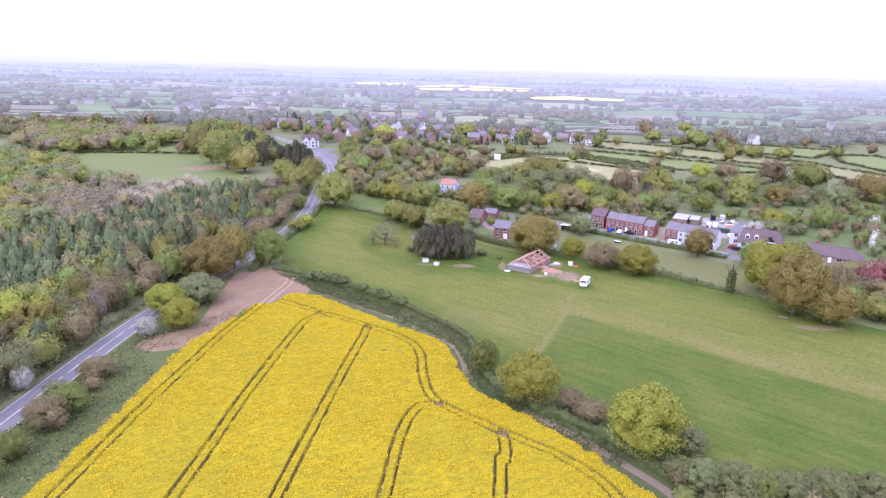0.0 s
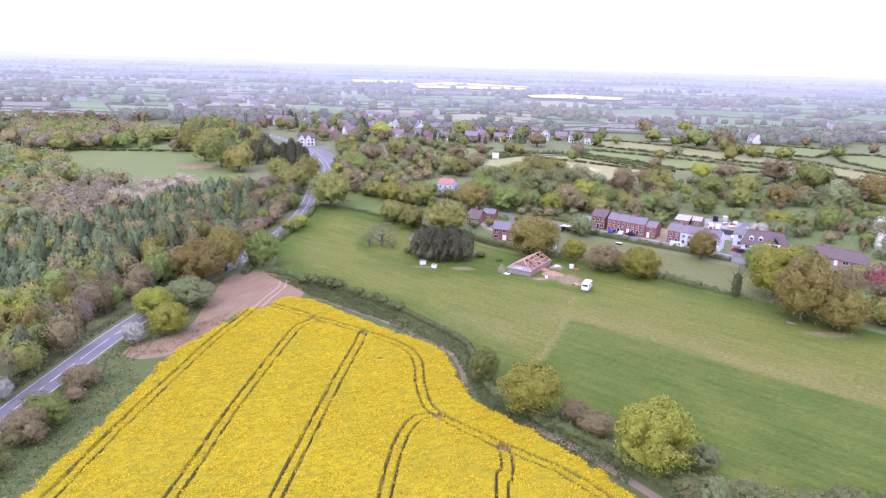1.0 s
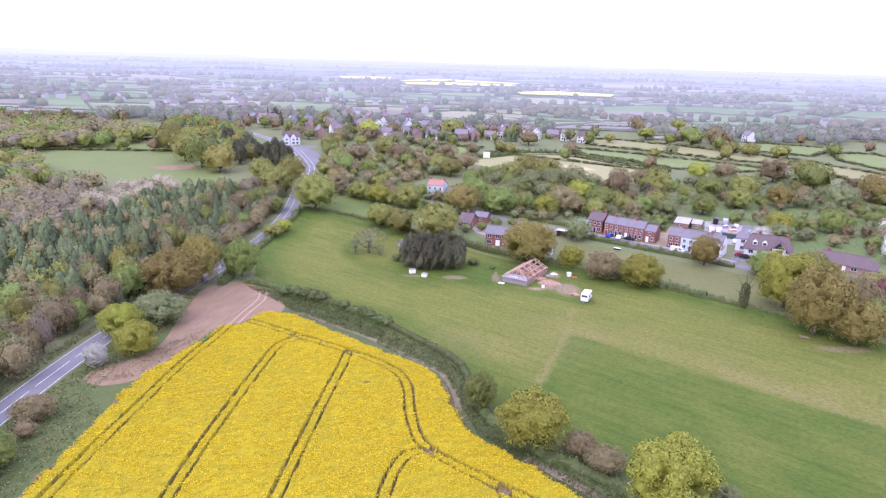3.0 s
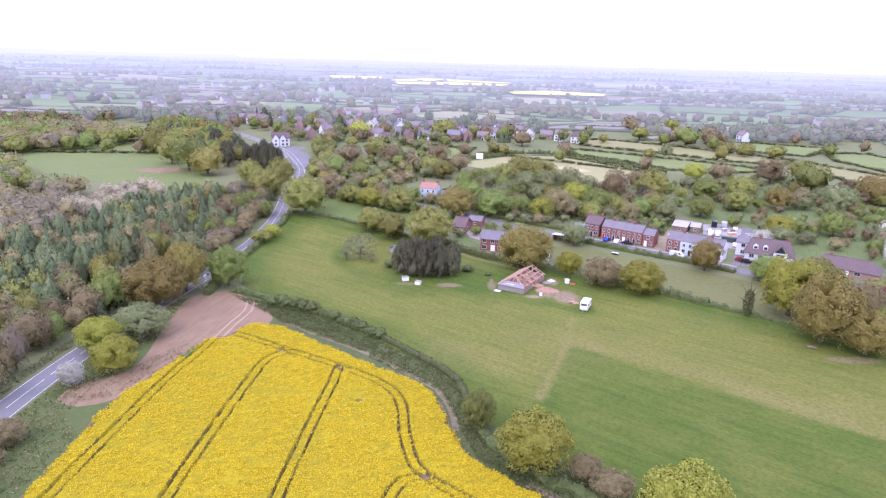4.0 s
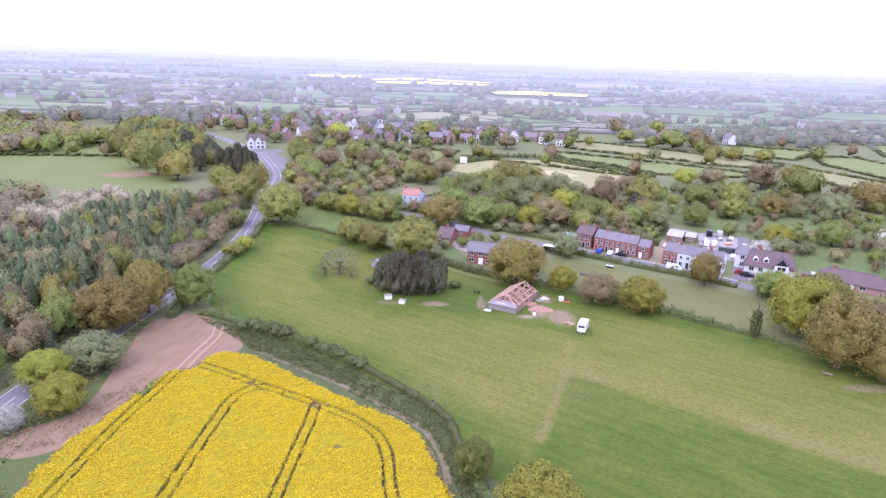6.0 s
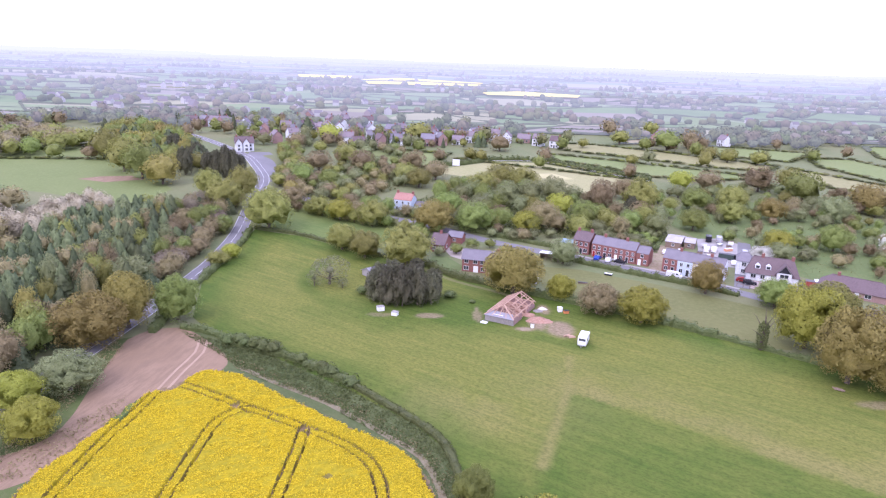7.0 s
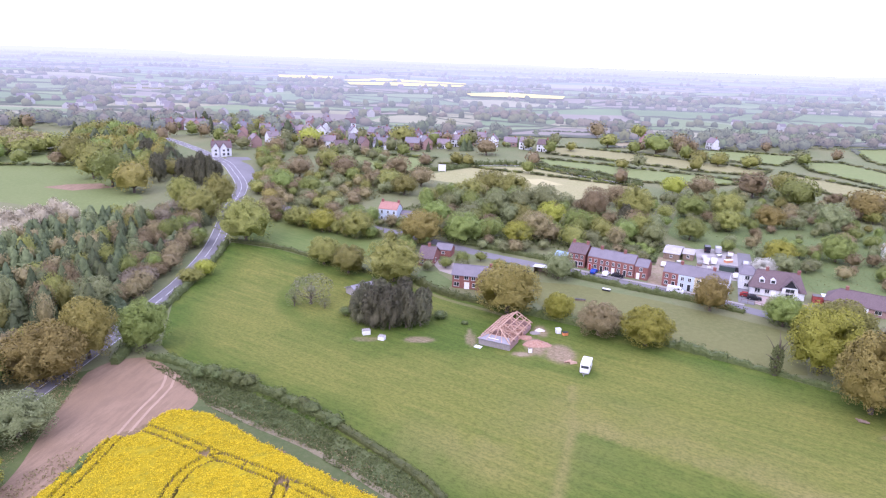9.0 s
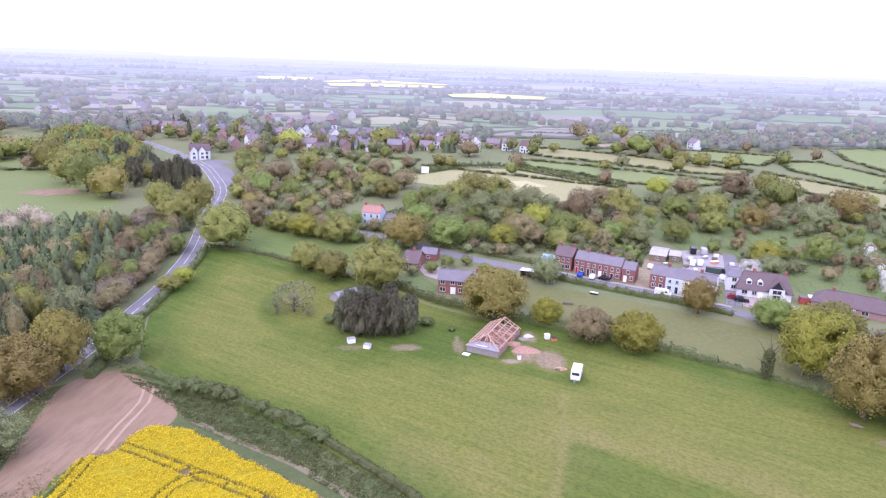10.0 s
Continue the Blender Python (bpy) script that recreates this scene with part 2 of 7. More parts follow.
def ribbon(name, pts, left, right, material, above, label="", category="road", kind="structure", step=4.0, dashes=None, parent=None):
    """A strip along a line between two offsets from it; dashes: length and gap."""
    c = smooth_line(pts, step)
    d = np.gradient(c, axis=0)
    d /= np.linalg.norm(d, axis=1)[:, None]
    nrm = np.stack([d[:, 1], -d[:, 0]], axis=1)
    verts, faces = [], []
    run = 0.0
    for i in range(len(c)):
        for o in (left, right):
            q = c[i] + nrm[i] * o
            verts.append((q[0], q[1], lift(q[1]) + above))
    for i in range(len(c) - 1):
        run += float(np.linalg.norm(c[i + 1] - c[i]))
        if dashes and run % (dashes[0] + dashes[1]) > dashes[0]:
            continue
        faces.append((2 * i, 2 * i + 1, 2 * i + 3, 2 * i + 2))
    me = mesh_from(name, verts, faces, material)
    ob = new(name, me)
    if parent:
        ob.parent = parent
        return ob
    return tagged(ob, label, category, kind=kind)


# ---- the large structure: land, fields, roads ----
xs = [-5000, -3000, -1800, -1000, -600, -350, -200, -100, 0, 100, 200, 350, 600, 1000, 1800, 3000, 5000]
g_verts = [(x, y, lift(y)) for y in ROWS_Y for x in xs]
g_faces = [(j * len(xs) + i, j * len(xs) + i + 1, (j + 1) * len(xs) + i + 1, (j + 1) * len(xs) + i) for j in range(len(ROWS_Y) - 1) for i in range(len(xs) - 1)]
tagged(new("ground", mesh_from("ground", g_verts, g_faces, ROUGH)), "rough green and brown grassland reaching to the horizon", "ground", kind="structure")

ROAD = [(-78, 30), (-82.5, 80), (-85, 125), (-85, 160), (-81, 200), (-77.5, 240), (-76.8, 270), (-78.6, 297), (-85.8, 341), (-91.5, 383), (-104, 417), (-119, 448), (-150.5, 491), (-185, 530)]
SPUR = [(-88.5, 380), (-93, 402), (-97, 422), (-105, 440), (-118, 454)]
LANE = [(-70, 352), (-40, 330), (-12, 313), (4.5, 301), (18, 290.5), (40, 277.5), (56.4, 267.3), (76.3, 255.8), (91, 244.8), (102, 234), (125, 216), (150, 200)]

MEADOW = [(-56, 199), (-66, 211), (-73.5, 240), (-72.5, 270), (-73, 297), (-54, 290), (-26, 271), (-3, 262), (15, 243), (33, 231), (57.5, 216.5), (79.3, 200), (110, 174), (160, 140), (160, 90), (75, 97), (55.3, 101), (43.4, 102.5), (36, 108), (28, 116), (19, 126), (5.5, 138), (-0.4, 153), (-6.6, 161.5), (-21.7, 175), (-40, 189)]
TRODDEN = [(30, 210.5, 3.4, 5.6, 0.85), (24.5, 215, 2.6, 5, 0.9), (27.5, 224, 1.8, 3.6, 0.7), (20.5, 209.8, 2.6, 1.4, 0.8), (-5, 217, 3.2, 1.7, 0.7), (8.6, 219, 1.0, 5.0, 0.6), (-17, 217, 3.5, 1.2, 0.4), (93, 174, 6, 1.8, 0.5)]
SWATH = [tuple(p) for p in smooth_line([(-40, 262), (-43.5, 250), (-41.5, 237), (-33, 226), (-21, 220), (-7, 214.5), (6, 210.5), (34, 200)], 3.0)]
HAY_LINE = [(29, 193), (26, 178), (16, 149)]
UNCUT = [(25.3, 176), (44.2, 164.2), (64, 148), (87.1, 133), (158, 96), (158, 92), (75, 99), (55.3, 103), (44, 105), (37, 111), (29, 119), (20, 129), (14, 140), (15.5, 148)]


def meadow_material():
    """Mown grass in rows, fresher along the edges and strewn with hay; both spreads come from the mesh."""
    m, n, l, b = nodes_of("meadow_grass_mown")
    at = n.new("ShaderNodeAttribute")
    at.attribute_name = "growth"
    sep = n.new("ShaderNodeSeparateColor")
    l.new(at.outputs["Color"], sep.inputs[0])
    rows = noise_at(n, l, 0.55, 5, 0.65, (9.0, 1, 1), -35)
    patch = noise_at(n, l, 0.05, 5, 0.6)
    fine = noise_at(n, l, 1.5, 6, 0.85, (1.6, 1, 1), -35)
    c = mixed(n, l, ramped(n, l, patch, 0.35, 0.65), (0.11, 0.142, 0.027), (0.154, 0.168, 0.034))
    c = mixed(n, l, ramped(n, l, rows, 0.35, 0.7), c, (0.198, 0.194, 0.046))
    fresh = mixed(n, l, ramped(n, l, rows, 0.3, 0.7), (0.056, 0.1, 0.015), (0.09, 0.138, 0.021))
    c = mixed(n, l, sep.outputs[0], c, fresh)
    c = mixed(n, l, sep.outputs[1], c, (0.226, 0.2, 0.07))
    dirt = mixed(n, l, ramped(n, l, noise_at(n, l, 0.8, 5, 0.7), 0.35, 0.65), (0.26, 0.185, 0.125), (0.36, 0.265, 0.195))
    c = mixed(n, l, sep.outputs[2], c, dirt)
    dark = mixed(n, l, 0.52, c, (0.04, 0.055, 0.012))
    c = mixed(n, l, ramped(n, l, fine, 0.4, 0.56), dark, c)
    l.new(c, b.inputs["Base Color"])
    b.inputs["Roughness"].default_value = 0.95
    b.inputs["Specular IOR Level"].default_value = 0.15
    bumped(n, l, b, fine, 0.35, 0.15)
    return m


def meadow():
    step = 0.9
    gx, gy = np.arange(-76, 162, step), np.arange(88, 300, step)
    X, Y = np.meshgrid(gx, gy)
    border = np.array(MEADOW + MEADOW[:1], float)
    within = inside(MEADOW, X, Y)
    cell = within[:-1, :-1] | within[1:, :-1] | within[:-1, 1:] | within[1:, 1:]
    ids = np.arange(X.size).reshape(X.shape)
    q = np.stack([ids[:-1, :-1], ids[:-1, 1:], ids[1:, 1:], ids[1:, :-1]], axis=-1)[cell]
    used, inv = np.unique(q, return_inverse=True)
    x, y, w = X.ravel()[used], Y.ravel()[used], within.ravel()[used]
    best, bx, by = np.full(x.shape, 1e9), x.copy(), y.copy()
    for (x0, y0), (x1, y1) in zip(border[:-1], border[1:]):
        dx, dy = x1 - x0, y1 - y0
        s = np.clip(((x - x0) * dx + (y - y0) * dy) / (dx * dx + dy * dy), 0, 1)
        d = np.hypot(x - x0 - s * dx, y - y0 - s * dy)
        hit = d < best
        bx, by, best = np.where(hit, x0 + s * dx, bx), np.where(hit, y0 + s * dy, by), np.minimum(best, d)
    x, y = np.where(w, x, bx), np.where(w, y, by)
    rag = np.array([noise.noise(Vector((a * 0.09, b * 0.09, 2.0))) + 0.5 * noise.noise(Vector((a * 0.3, b * 0.3, 5.0))) for a, b in zip(x, y)])
    fresh = np.clip(1.0 - (np.where(w, best, 0) - 4 + 6 * rag) / 10, 0, 1) * np.clip(0.85 + 0.6 * rag, 0, 1)
    fresh = np.maximum(fresh, np.clip(1.4 - np.hypot((x - 6) / 34, (y - 221) / 14) + 0.5 * rag, 0, 0.92))
    cut = line_distance(UNCUT + UNCUT[:1], x, y) * np.where(inside(UNCUT, x, y), 1, -1)
    fresh = np.maximum(fresh, np.clip(0.5 + (cut + rag * 2.0) / 5.0, 0, 1) * np.clip(0.66 + 0.35 * rag, 0.35, 1))
    swath = line_distance(SWATH, x, y)
    fresh = np.maximum(fresh, np.clip(1.15 - np.abs(swath) / 3.2, 0, 0.75) * np.clip(0.8 + 0.5 * rag, 0, 1))
    hay = np.clip(1.2 - line_distance(HAY_LINE, x, y) / 1.6, 0, 1) * np.clip(0.65 + 0.5 * rag, 0, 0.85)
    band = line_distance([(26, 179), (45, 167.5), (65, 151.5), (88, 137), (158, 100)], x, y)
    hay = np.maximum(hay, np.where(cut < 0, np.clip(1.0 - band / 17, 0, 1) * np.clip(0.5 + 0.7 * rag, 0, 0.8), 0))
    hay = np.maximum(hay, np.clip(1.0 - np.hypot((x - 8) / 32, (y - 168) / 16), 0, 1) * np.clip(0.35 + 0.8 * rag, 0, 0.6))
    bare = np.zeros(x.shape)
    for cx, cy, rx, ry, most in TRODDEN:
        bare = np.maximum(bare, np.clip((1.25 - np.hypot((x - cx) / rx, (y - cy) / ry)) * 1.8 + 0.7 * rag, 0, most))
    verts = np.stack([x, y, np.array([lift(v) for v in y]) + 0.03], axis=1)
    me = mesh_from("meadow", verts.tolist(), inv.reshape(q.shape).tolist(), meadow_material())
    layer = me.color_attributes.new("growth", "FLOAT_COLOR", "POINT")
    layer.data.foreach_set("color", np.stack([fresh, hay, bare, 0 * hay + 1], axis=1).astype(np.float32).ravel())
    tagged(new("meadow", me), "mown green meadow in straw-streaked rows with an uncut part", "meadow", kind="structure")


meadow()
ribbon("garden_track", [(-16, 264), (-9, 260.5), (2.5, 247.3), (14, 239), (20, 234)], -0.9, 0.9, PADDOCK, 0.09, "worn grassy track beside the hedge", "track")
sheet("bare_soil", smooth_line([(-73, 202), (-67, 204), (-61.4, 200.5), (-50.9, 189.4), (-49, 182), (-54, 175), (-59, 170), (-61.2, 160), (-62.5, 150), (-66.4, 141.5), (-72.6, 137.5), (-78, 140), (-77.5, 146), (-73.5, 149), (-70.6, 154), (-70.6, 161), (-72.7, 172), (-74.6, 184), (-76, 196), (-73, 202)], 2.5)[:-1], SOIL, 0.035, "bare pinkish brown soil at the field gate", "soil")
sheet("verge", [(-82, 60), (-81.8, 120), (-82.2, 160), (-78, 196), (-72, 200), (-62, 140), (-62, 60)], VERGE, 0.02, "rough green verge between road and crop", "verge")
sheet("field_margin", [(-66, 203), (-52, 197.5), (-40, 190), (-21, 176), (-6, 163), (1, 154), (6, 139), (20, 127), (29, 117), (37, 109), (44, 103), (60, 101), (60, 40), (30, 60), (25, 95), (10, 110), (-2, 125), (-8, 145), (-30, 165), (-50, 180), (-56, 190), (-64, 199)], surface("ditch_grass", (0.066, 0.09, 0.03), (0.095, 0.112, 0.04), 0.08, 0.9, (0.125, 0.112, 0.06), bump=0.5, depth=0.3), 0.025, "dark green grass margin and ditch round the crop", "verge")
ribbon("bare_margin", [(-46, 183.5), (-34, 175), (-24, 168.5), (-11, 157), (-4.6, 150.5), (-1.4, 142), (-0.4, 135)], -0.5, 0.8, surface("dry_stalks", (0.19, 0.16, 0.10), (0.14, 0.13, 0.07), 0.2, 1.2, (0.22, 0.18, 0.12), bump=0.4), 0.06, "pale dry strip along the crop", "soil")
ribbon("bare_strip", [(11.4, 120), (13.8, 118), (19.2, 113.2), (24.4, 107.4), (29.2, 101.8), (33.4, 96.4), (37, 89)], -1.0, 0.8, surface("margin_soil", (0.19, 0.145, 0.105), (0.235, 0.178, 0.13), 0.2, 0.9, (0.13, 0.115, 0.065), bump=0.4), 0.045, "bare brown strip along the crop", "soil")
sheet("paddock", [(33.6, 264), (45.8, 262), (65.8, 251), (91, 232), (98, 224), (86, 201), (79.3, 202.5), (57.5, 219), (33.5, 233.5), (30, 245)], PADDOCK, 0.03, "dull green grazed paddock", "paddock")
sheet("small_field", [(-70, 299.5), (-66, 334), (-52, 326), (-20.5, 308), (-12, 298), (-19.7, 290), (-30, 275.5), (-54, 292)], GRASS, 0.03, "light green small field behind hedges", "field")
sheet("cricket_field", [(-9, 419), (8, 436), (30, 454), (57.6, 456), (86, 431), (112, 407), (97, 374), (57, 380), (28, 398)], surface("cricket_grass", (0.285, 0.27, 0.132), (0.245, 0.245, 0.106), 0.04, 0.8, (0.32, 0.3, 0.164)), 0.06, "pale mown cricket field", "field")
sheet("cricket_square", [(48, 420), (62, 424), (72, 410), (58, 406)], surface("pitch_grass", (0.38, 0.35, 0.18), (0.42, 0.38, 0.211), 0.2, 1.0, (0.33, 0.31, 0.148)), 0.10, "worn straw-coloured cricket square", "field")
sheet("pasture", [(-278, 425), (-240, 457), (-219, 468), (-188, 430), (-160, 395), (-140, 375), (-128, 357), (-131, 322), (-150, 330), (-176, 342), (-204, 350), (-240, 372)], PASTURE_NEAR, 0.05, "smooth green pasture beside the wood", "field")
sheet("pasture_soil", [(-158, 383), (-149, 375), (-164, 367), (-180, 372), (-172, 379)], SOIL, 0.09, "bare brown patch in the pasture", "soil")

PASTURE_PALE = surface("pale_pasture", (0.24, 0.228, 0.105), (0.208, 0.208, 0.09), 0.02, 0.5, (0.265, 0.245, 0.125))
PASTURE_GREEN = surface("green_pasture", (0.155, 0.195, 0.066), (0.18, 0.205, 0.078), 0.02, 0.5, (0.2, 0.215, 0.09))
STUBBLE = surface("stubble_field", (0.285, 0.25, 0.165), (0.25, 0.22, 0.14), 0.03, 0.5, (0.31, 0.27, 0.19))
FIELDS = [
    ([(-437, 615), (-312, 610), (-286, 585), (-332, 531), (-391, 560)], PASTURE_GREEN),
    ([(-62, 615), (27, 615), (16, 588), (-54, 586)], PASTURE_PALE),
    ([(70, 489), (97, 479), (155, 450), (186, 429), (145, 416), (119, 423), (91, 451), (68, 470)], PASTURE_GREEN),
    ([(87, 539), (111, 536), (146, 518), (177, 496), (214, 470), (198, 452), (163, 460), (134, 480), (101, 496), (81, 508)], PASTURE_PALE),
    ([(186, 548), (226, 542), (268, 529), (232, 489), (189, 500)], PASTURE_GREEN),
    ([(218, 463), (259, 409), (300, 350), (234, 366), (215, 405), (204, 436)], PASTURE_PALE),
    ([(253, 506), (283, 508), (300, 440), (282, 430), (263, 414), (242, 473)], PASTURE_GREEN),
    ([(331, 571), (390, 589), (340, 478), (309, 478), (310, 519)], PASTURE_GREEN),
    ([(137, 563), (173, 587), (157, 542), (134, 546)], STUBBLE),
    ([(86, 586), (90, 618), (165, 618), (124, 593)], PASTURE_PALE),
    ([(-62, 458), (-38, 490), (4, 476), (-9, 431), (-37, 400), (-53, 392)], PASTURE_GREEN),
    ([(-520, 610), (-440, 612), (-400, 560), (-470, 510)], PASTURE_PALE),
    ([(320, 440), (360, 500), (400, 540), (440, 470), (360, 400)], PASTURE_PALE),
]
for outline, mat in FIELDS:
    sheet("field", outline, mat, 0.07, "hedged pasture in pale or fresh green", "field")

road = ribbon("road", ROAD, -2.95, 2.95, ASPHALT, 0.05, "grey two-lane country road with white lines", "road")
ribbon("centre_line", ROAD, -0.06, 0.06, PAINT, 0.06, parent=road, step=2.0, dashes=(10, 2))
ribbon("edge_line", ROAD, -2.75, -2.64, PAINT, 0.06, parent=road)
ribbon("edge_line", ROAD, 2.64, 2.75, PAINT, 0.06, parent=road)
sheet("junction", [(-88.5, 380), (-95, 404), (-106, 424), (-119, 450), (-113, 456), (-103, 440), (-95.5, 424), (-91.5, 404)], ASPHALT, 0.052, "wide grey road junction", "road")
spur = ribbon("side_road", SPUR, -2.6, 2.4, ASPHALT, 0.055, "wide grey road mouth by the village", "road")
sheet("pub_forecourt", [(-119, 453), (-110, 450), (-104, 455), (-108, 462), (-120, 461)], ASPHALT, 0.08, "pale paved forecourt", "forecourt")
lane = ribbon("village_lane", LANE, -2.8, 2.8, ASPHALT, 0.05, "grey village lane in front of the brick terrace", "road")
ribbon("pavement", LANE[5:9], -4.4, -2.8, CONCRETE, 0.15, "narrow kerbed pavement", "pavement")


# ---- plants ----
ICO = {}


def ico(level):
    if level not in ICO:
        bm = bmesh.new()
        bmesh.ops.create_icosphere(bm, subdivisions=level, radius=1)
        ICO[level] = (np.array([v.co[:] for v in bm.verts]), [tuple(v.index for v in f.verts) for f in bm.faces])
        bm.free()
    return ICO[level]


def leaf_quads(points, normals, size, rng, loose=0.55):
    """Small bent leaf clumps at the points, facing roughly along the normals."""
    k = len(points)
    nrm = normals + rng.normal(0, loose, (k, 3))
    nrm /= np.linalg.norm(nrm, axis=1)[:, None]
    a = np.cross(nrm, rng.normal(0, 1, (k, 3)))
    a /= np.linalg.norm(a, axis=1)[:, None] + 1e-9
    b = np.cross(nrm, a)
    s = (size * rng.uniform(0.6, 1.4, k))[:, None]
    fold = nrm * s * 0.3
    v = np.stack([points - a * s - fold, points - b * s * 0.6, points + a * s - fold, points + b * s * 0.7], axis=1)
    return v.reshape(-1, 3)


def leaf_tris(points, normals, size, rng, loose=0.5, slim=0.8):
    """Small leaf sprays at the points, one triangle each."""
    k = len(points)
    nrm = normals + rng.normal(0, loose, (k, 3))
    nrm /= np.linalg.norm(nrm, axis=1)[:, None] + 1e-9
    a = np.cross(nrm, rng.normal(0, 1, (k, 3)))
    a /= np.linalg.norm(a, axis=1)[:, None] + 1e-9
    b = np.cross(nrm, a) * slim
    s = (size * rng.uniform(0.6, 1.5, k))[:, None]
    return np.stack([points + a * s, points - a * s * 0.5 + b * s * 0.87, points - a * s * 0.5 - b * s * 0.87], axis=1).reshape(-1, 3)


def crown_arrays(seed, height, width, lobes, leaves, size, base=0.0, core=3, solid=0.93, loose=0.07):
    """A crown of many uneven boughs: the lumpy leaf mass, and sprays of leaves standing out of it. Gives vertices, faces and normals."""
    rng = np.random.default_rng(seed)
    mid, hz, hr = height * (base + 1) / 2, height * (1 - base) / 2, width / 2
    k = np.arange(lobes)
    t = 0.98 - 1.7 * (k + 0.5) / lobes
    p = 2.39996 * k + rng.uniform(-0.6, 0.6, lobes)
    q = np.sqrt(np.clip(1 - t * t, 0, 1))
    rad = rng.uniform(0.65, 1.45, lobes) * (1.6 if lobes < 50 else 1.85) / math.sqrt(lobes)
    cen = np.stack([q * np.cos(p), q * np.sin(p), t], axis=1) * ((1 - rad * 0.9) * rng.uniform(0.84, 1.14, lobes))[:, None]

    def reach(d):
        """How far the boughs reach along the directions, and their outward normals."""
        along = d @ cen.T
        disc = along**2 - np.sum(cen**2, axis=1)[None] + rad[None] ** 2
        far = np.where(disc > 0, along + np.sqrt(np.clip(disc, 0, None)), 0.5)
        best = np.argmax(far, axis=1)
        r = np.maximum(far[np.arange(len(d)), best], 0.5)
        n = d * r[:, None] - cen[best]
        n /= np.linalg.norm(n, axis=1)[:, None] + 1e-9
        return r, n

    scale = np.array([hr, hr, hz])
    centre = np.array([0, 0, mid])
    iv, iface = ico(core)
    r, n0 = reach(iv)
    r = r * solid * (1 + rng.normal(0, 0.05, len(iv)))
    body = centre + iv * r[:, None] * scale
    d = rng.normal(0, 1, (leaves, 3))
    d[:, 2] = np.where(d[:, 2] < 0, d[:, 2] * np.where(rng.random(leaves) < 0.5, -1, 1), d[:, 2])
    d /= np.linalg.norm(d, axis=1)[:, None]
    r, n1 = reach(d)
    r = r * np.minimum(rng.normal(0.945, loose, leaves), 1.02)
    pts = centre + d * r[:, None] * scale
    v = leaf_tris(pts, n1, size, rng, 0.75)
    tri = v.reshape(-1, 3, 3)
    flat = np.cross(tri[:, 1] - tri[:, 0], tri[:, 2] - tri[:, 0])
    flat /= np.linalg.norm(flat, axis=1)[:, None] + 1e-9
    flat *= np.where(np.sum(flat * n1, axis=1) < 0, -1, 1)[:, None]
    n1 = 0.35 * n1 + 0.65 * flat
    n1 /= np.linalg.norm(n1, axis=1)[:, None] + 1e-9
    off = len(body)
    faces = list(iface) + (np.arange(len(v)).reshape(-1, 3) + off).tolist()
    return np.vstack([body, v]), faces, np.vstack([n0, np.repeat(n1, 3, axis=0)])


def conifer_arrays(seed, height, width, sprays, size, blunt=0.0, levels=13, sides=11):
    """Tiers of drooping branches on a tapering stem, with sprays of needles standing out. Gives vertices, faces and normals."""
    rng = np.random.default_rng(seed)
    shape = 1.05 - 0.62 * blunt
    z = np.linspace(0.02, 1.0, levels)
    ang = np.arange(sides) * 2 * np.pi / sides
    body, n0 = [], []
    lean = rng.normal(0, 0.03, 2)
    for j, h in enumerate(z):
        f = (1 - h) ** shape if h < 1 else 0.0
        tier = 1.12 if j % 2 else 0.8
        wave = 1 + 0.16 * np.sin(3 * ang + rng.uniform(0, 6.28)) + rng.normal(0, 0.13, sides)
        rr = np.maximum(width / 2 * f * (tier if blunt < 0.8 else 0.95) * wave, 0.01 * width)
        zz = h * height + (rng.normal(0, 0.012, sides) * height if h < 1 else np.zeros(sides))
        body.append(np.stack([rr * np.cos(ang) + lean[0] * h * width, rr * np.sin(ang) + lean[1] * h * width, zz], axis=1))
        n0.append(np.stack([np.cos(ang), np.sin(ang), np.full(sides, 0.45 if j % 2 else 0.9)], axis=1))
    faces = [(j * sides + i, j * sides + (i + 1) % sides, (j + 1) * sides + (i + 1) % sides, (j + 1) * sides + i) for j in range(levels - 1) for i in range(sides)]
    h = 1 - rng.uniform(0.002, 1, sprays) ** 0.62
    a = rng.uniform(0, 2 * np.pi, sprays)
    bough = 1 + 0.14 * np.sin(h * levels * np.pi) * (blunt < 0.8) + 0.12 * np.sin(4 * a + 7 * h + seed)
    rr = width / 2 * (1 - h) ** shape * bough * rng.normal(1.0, 0.09, sprays)
    pts = np.stack([rr * np.cos(a) + lean[0] * h * width, rr * np.sin(a) + lean[1] * h * width, h * height], axis=1)
    n1 = np.stack([np.cos(a), np.sin(a), np.full(sprays, 0.6)], axis=1)
    v = leaf_tris(pts, n1, size, rng, 0.45, 0.6)
    n1 = n1 + rng.normal(0, 0.2, n1.shape)
    nn = np.vstack([np.vstack(n0), np.repeat(n1, 3, axis=0)])
    nn /= np.linalg.norm(nn, axis=1)[:, None] + 1e-9
    off = levels * sides
    faces += (np.arange(len(v)).reshape(-1, 3) + off).tolist()
    return np.vstack(body + [v]), faces, nn


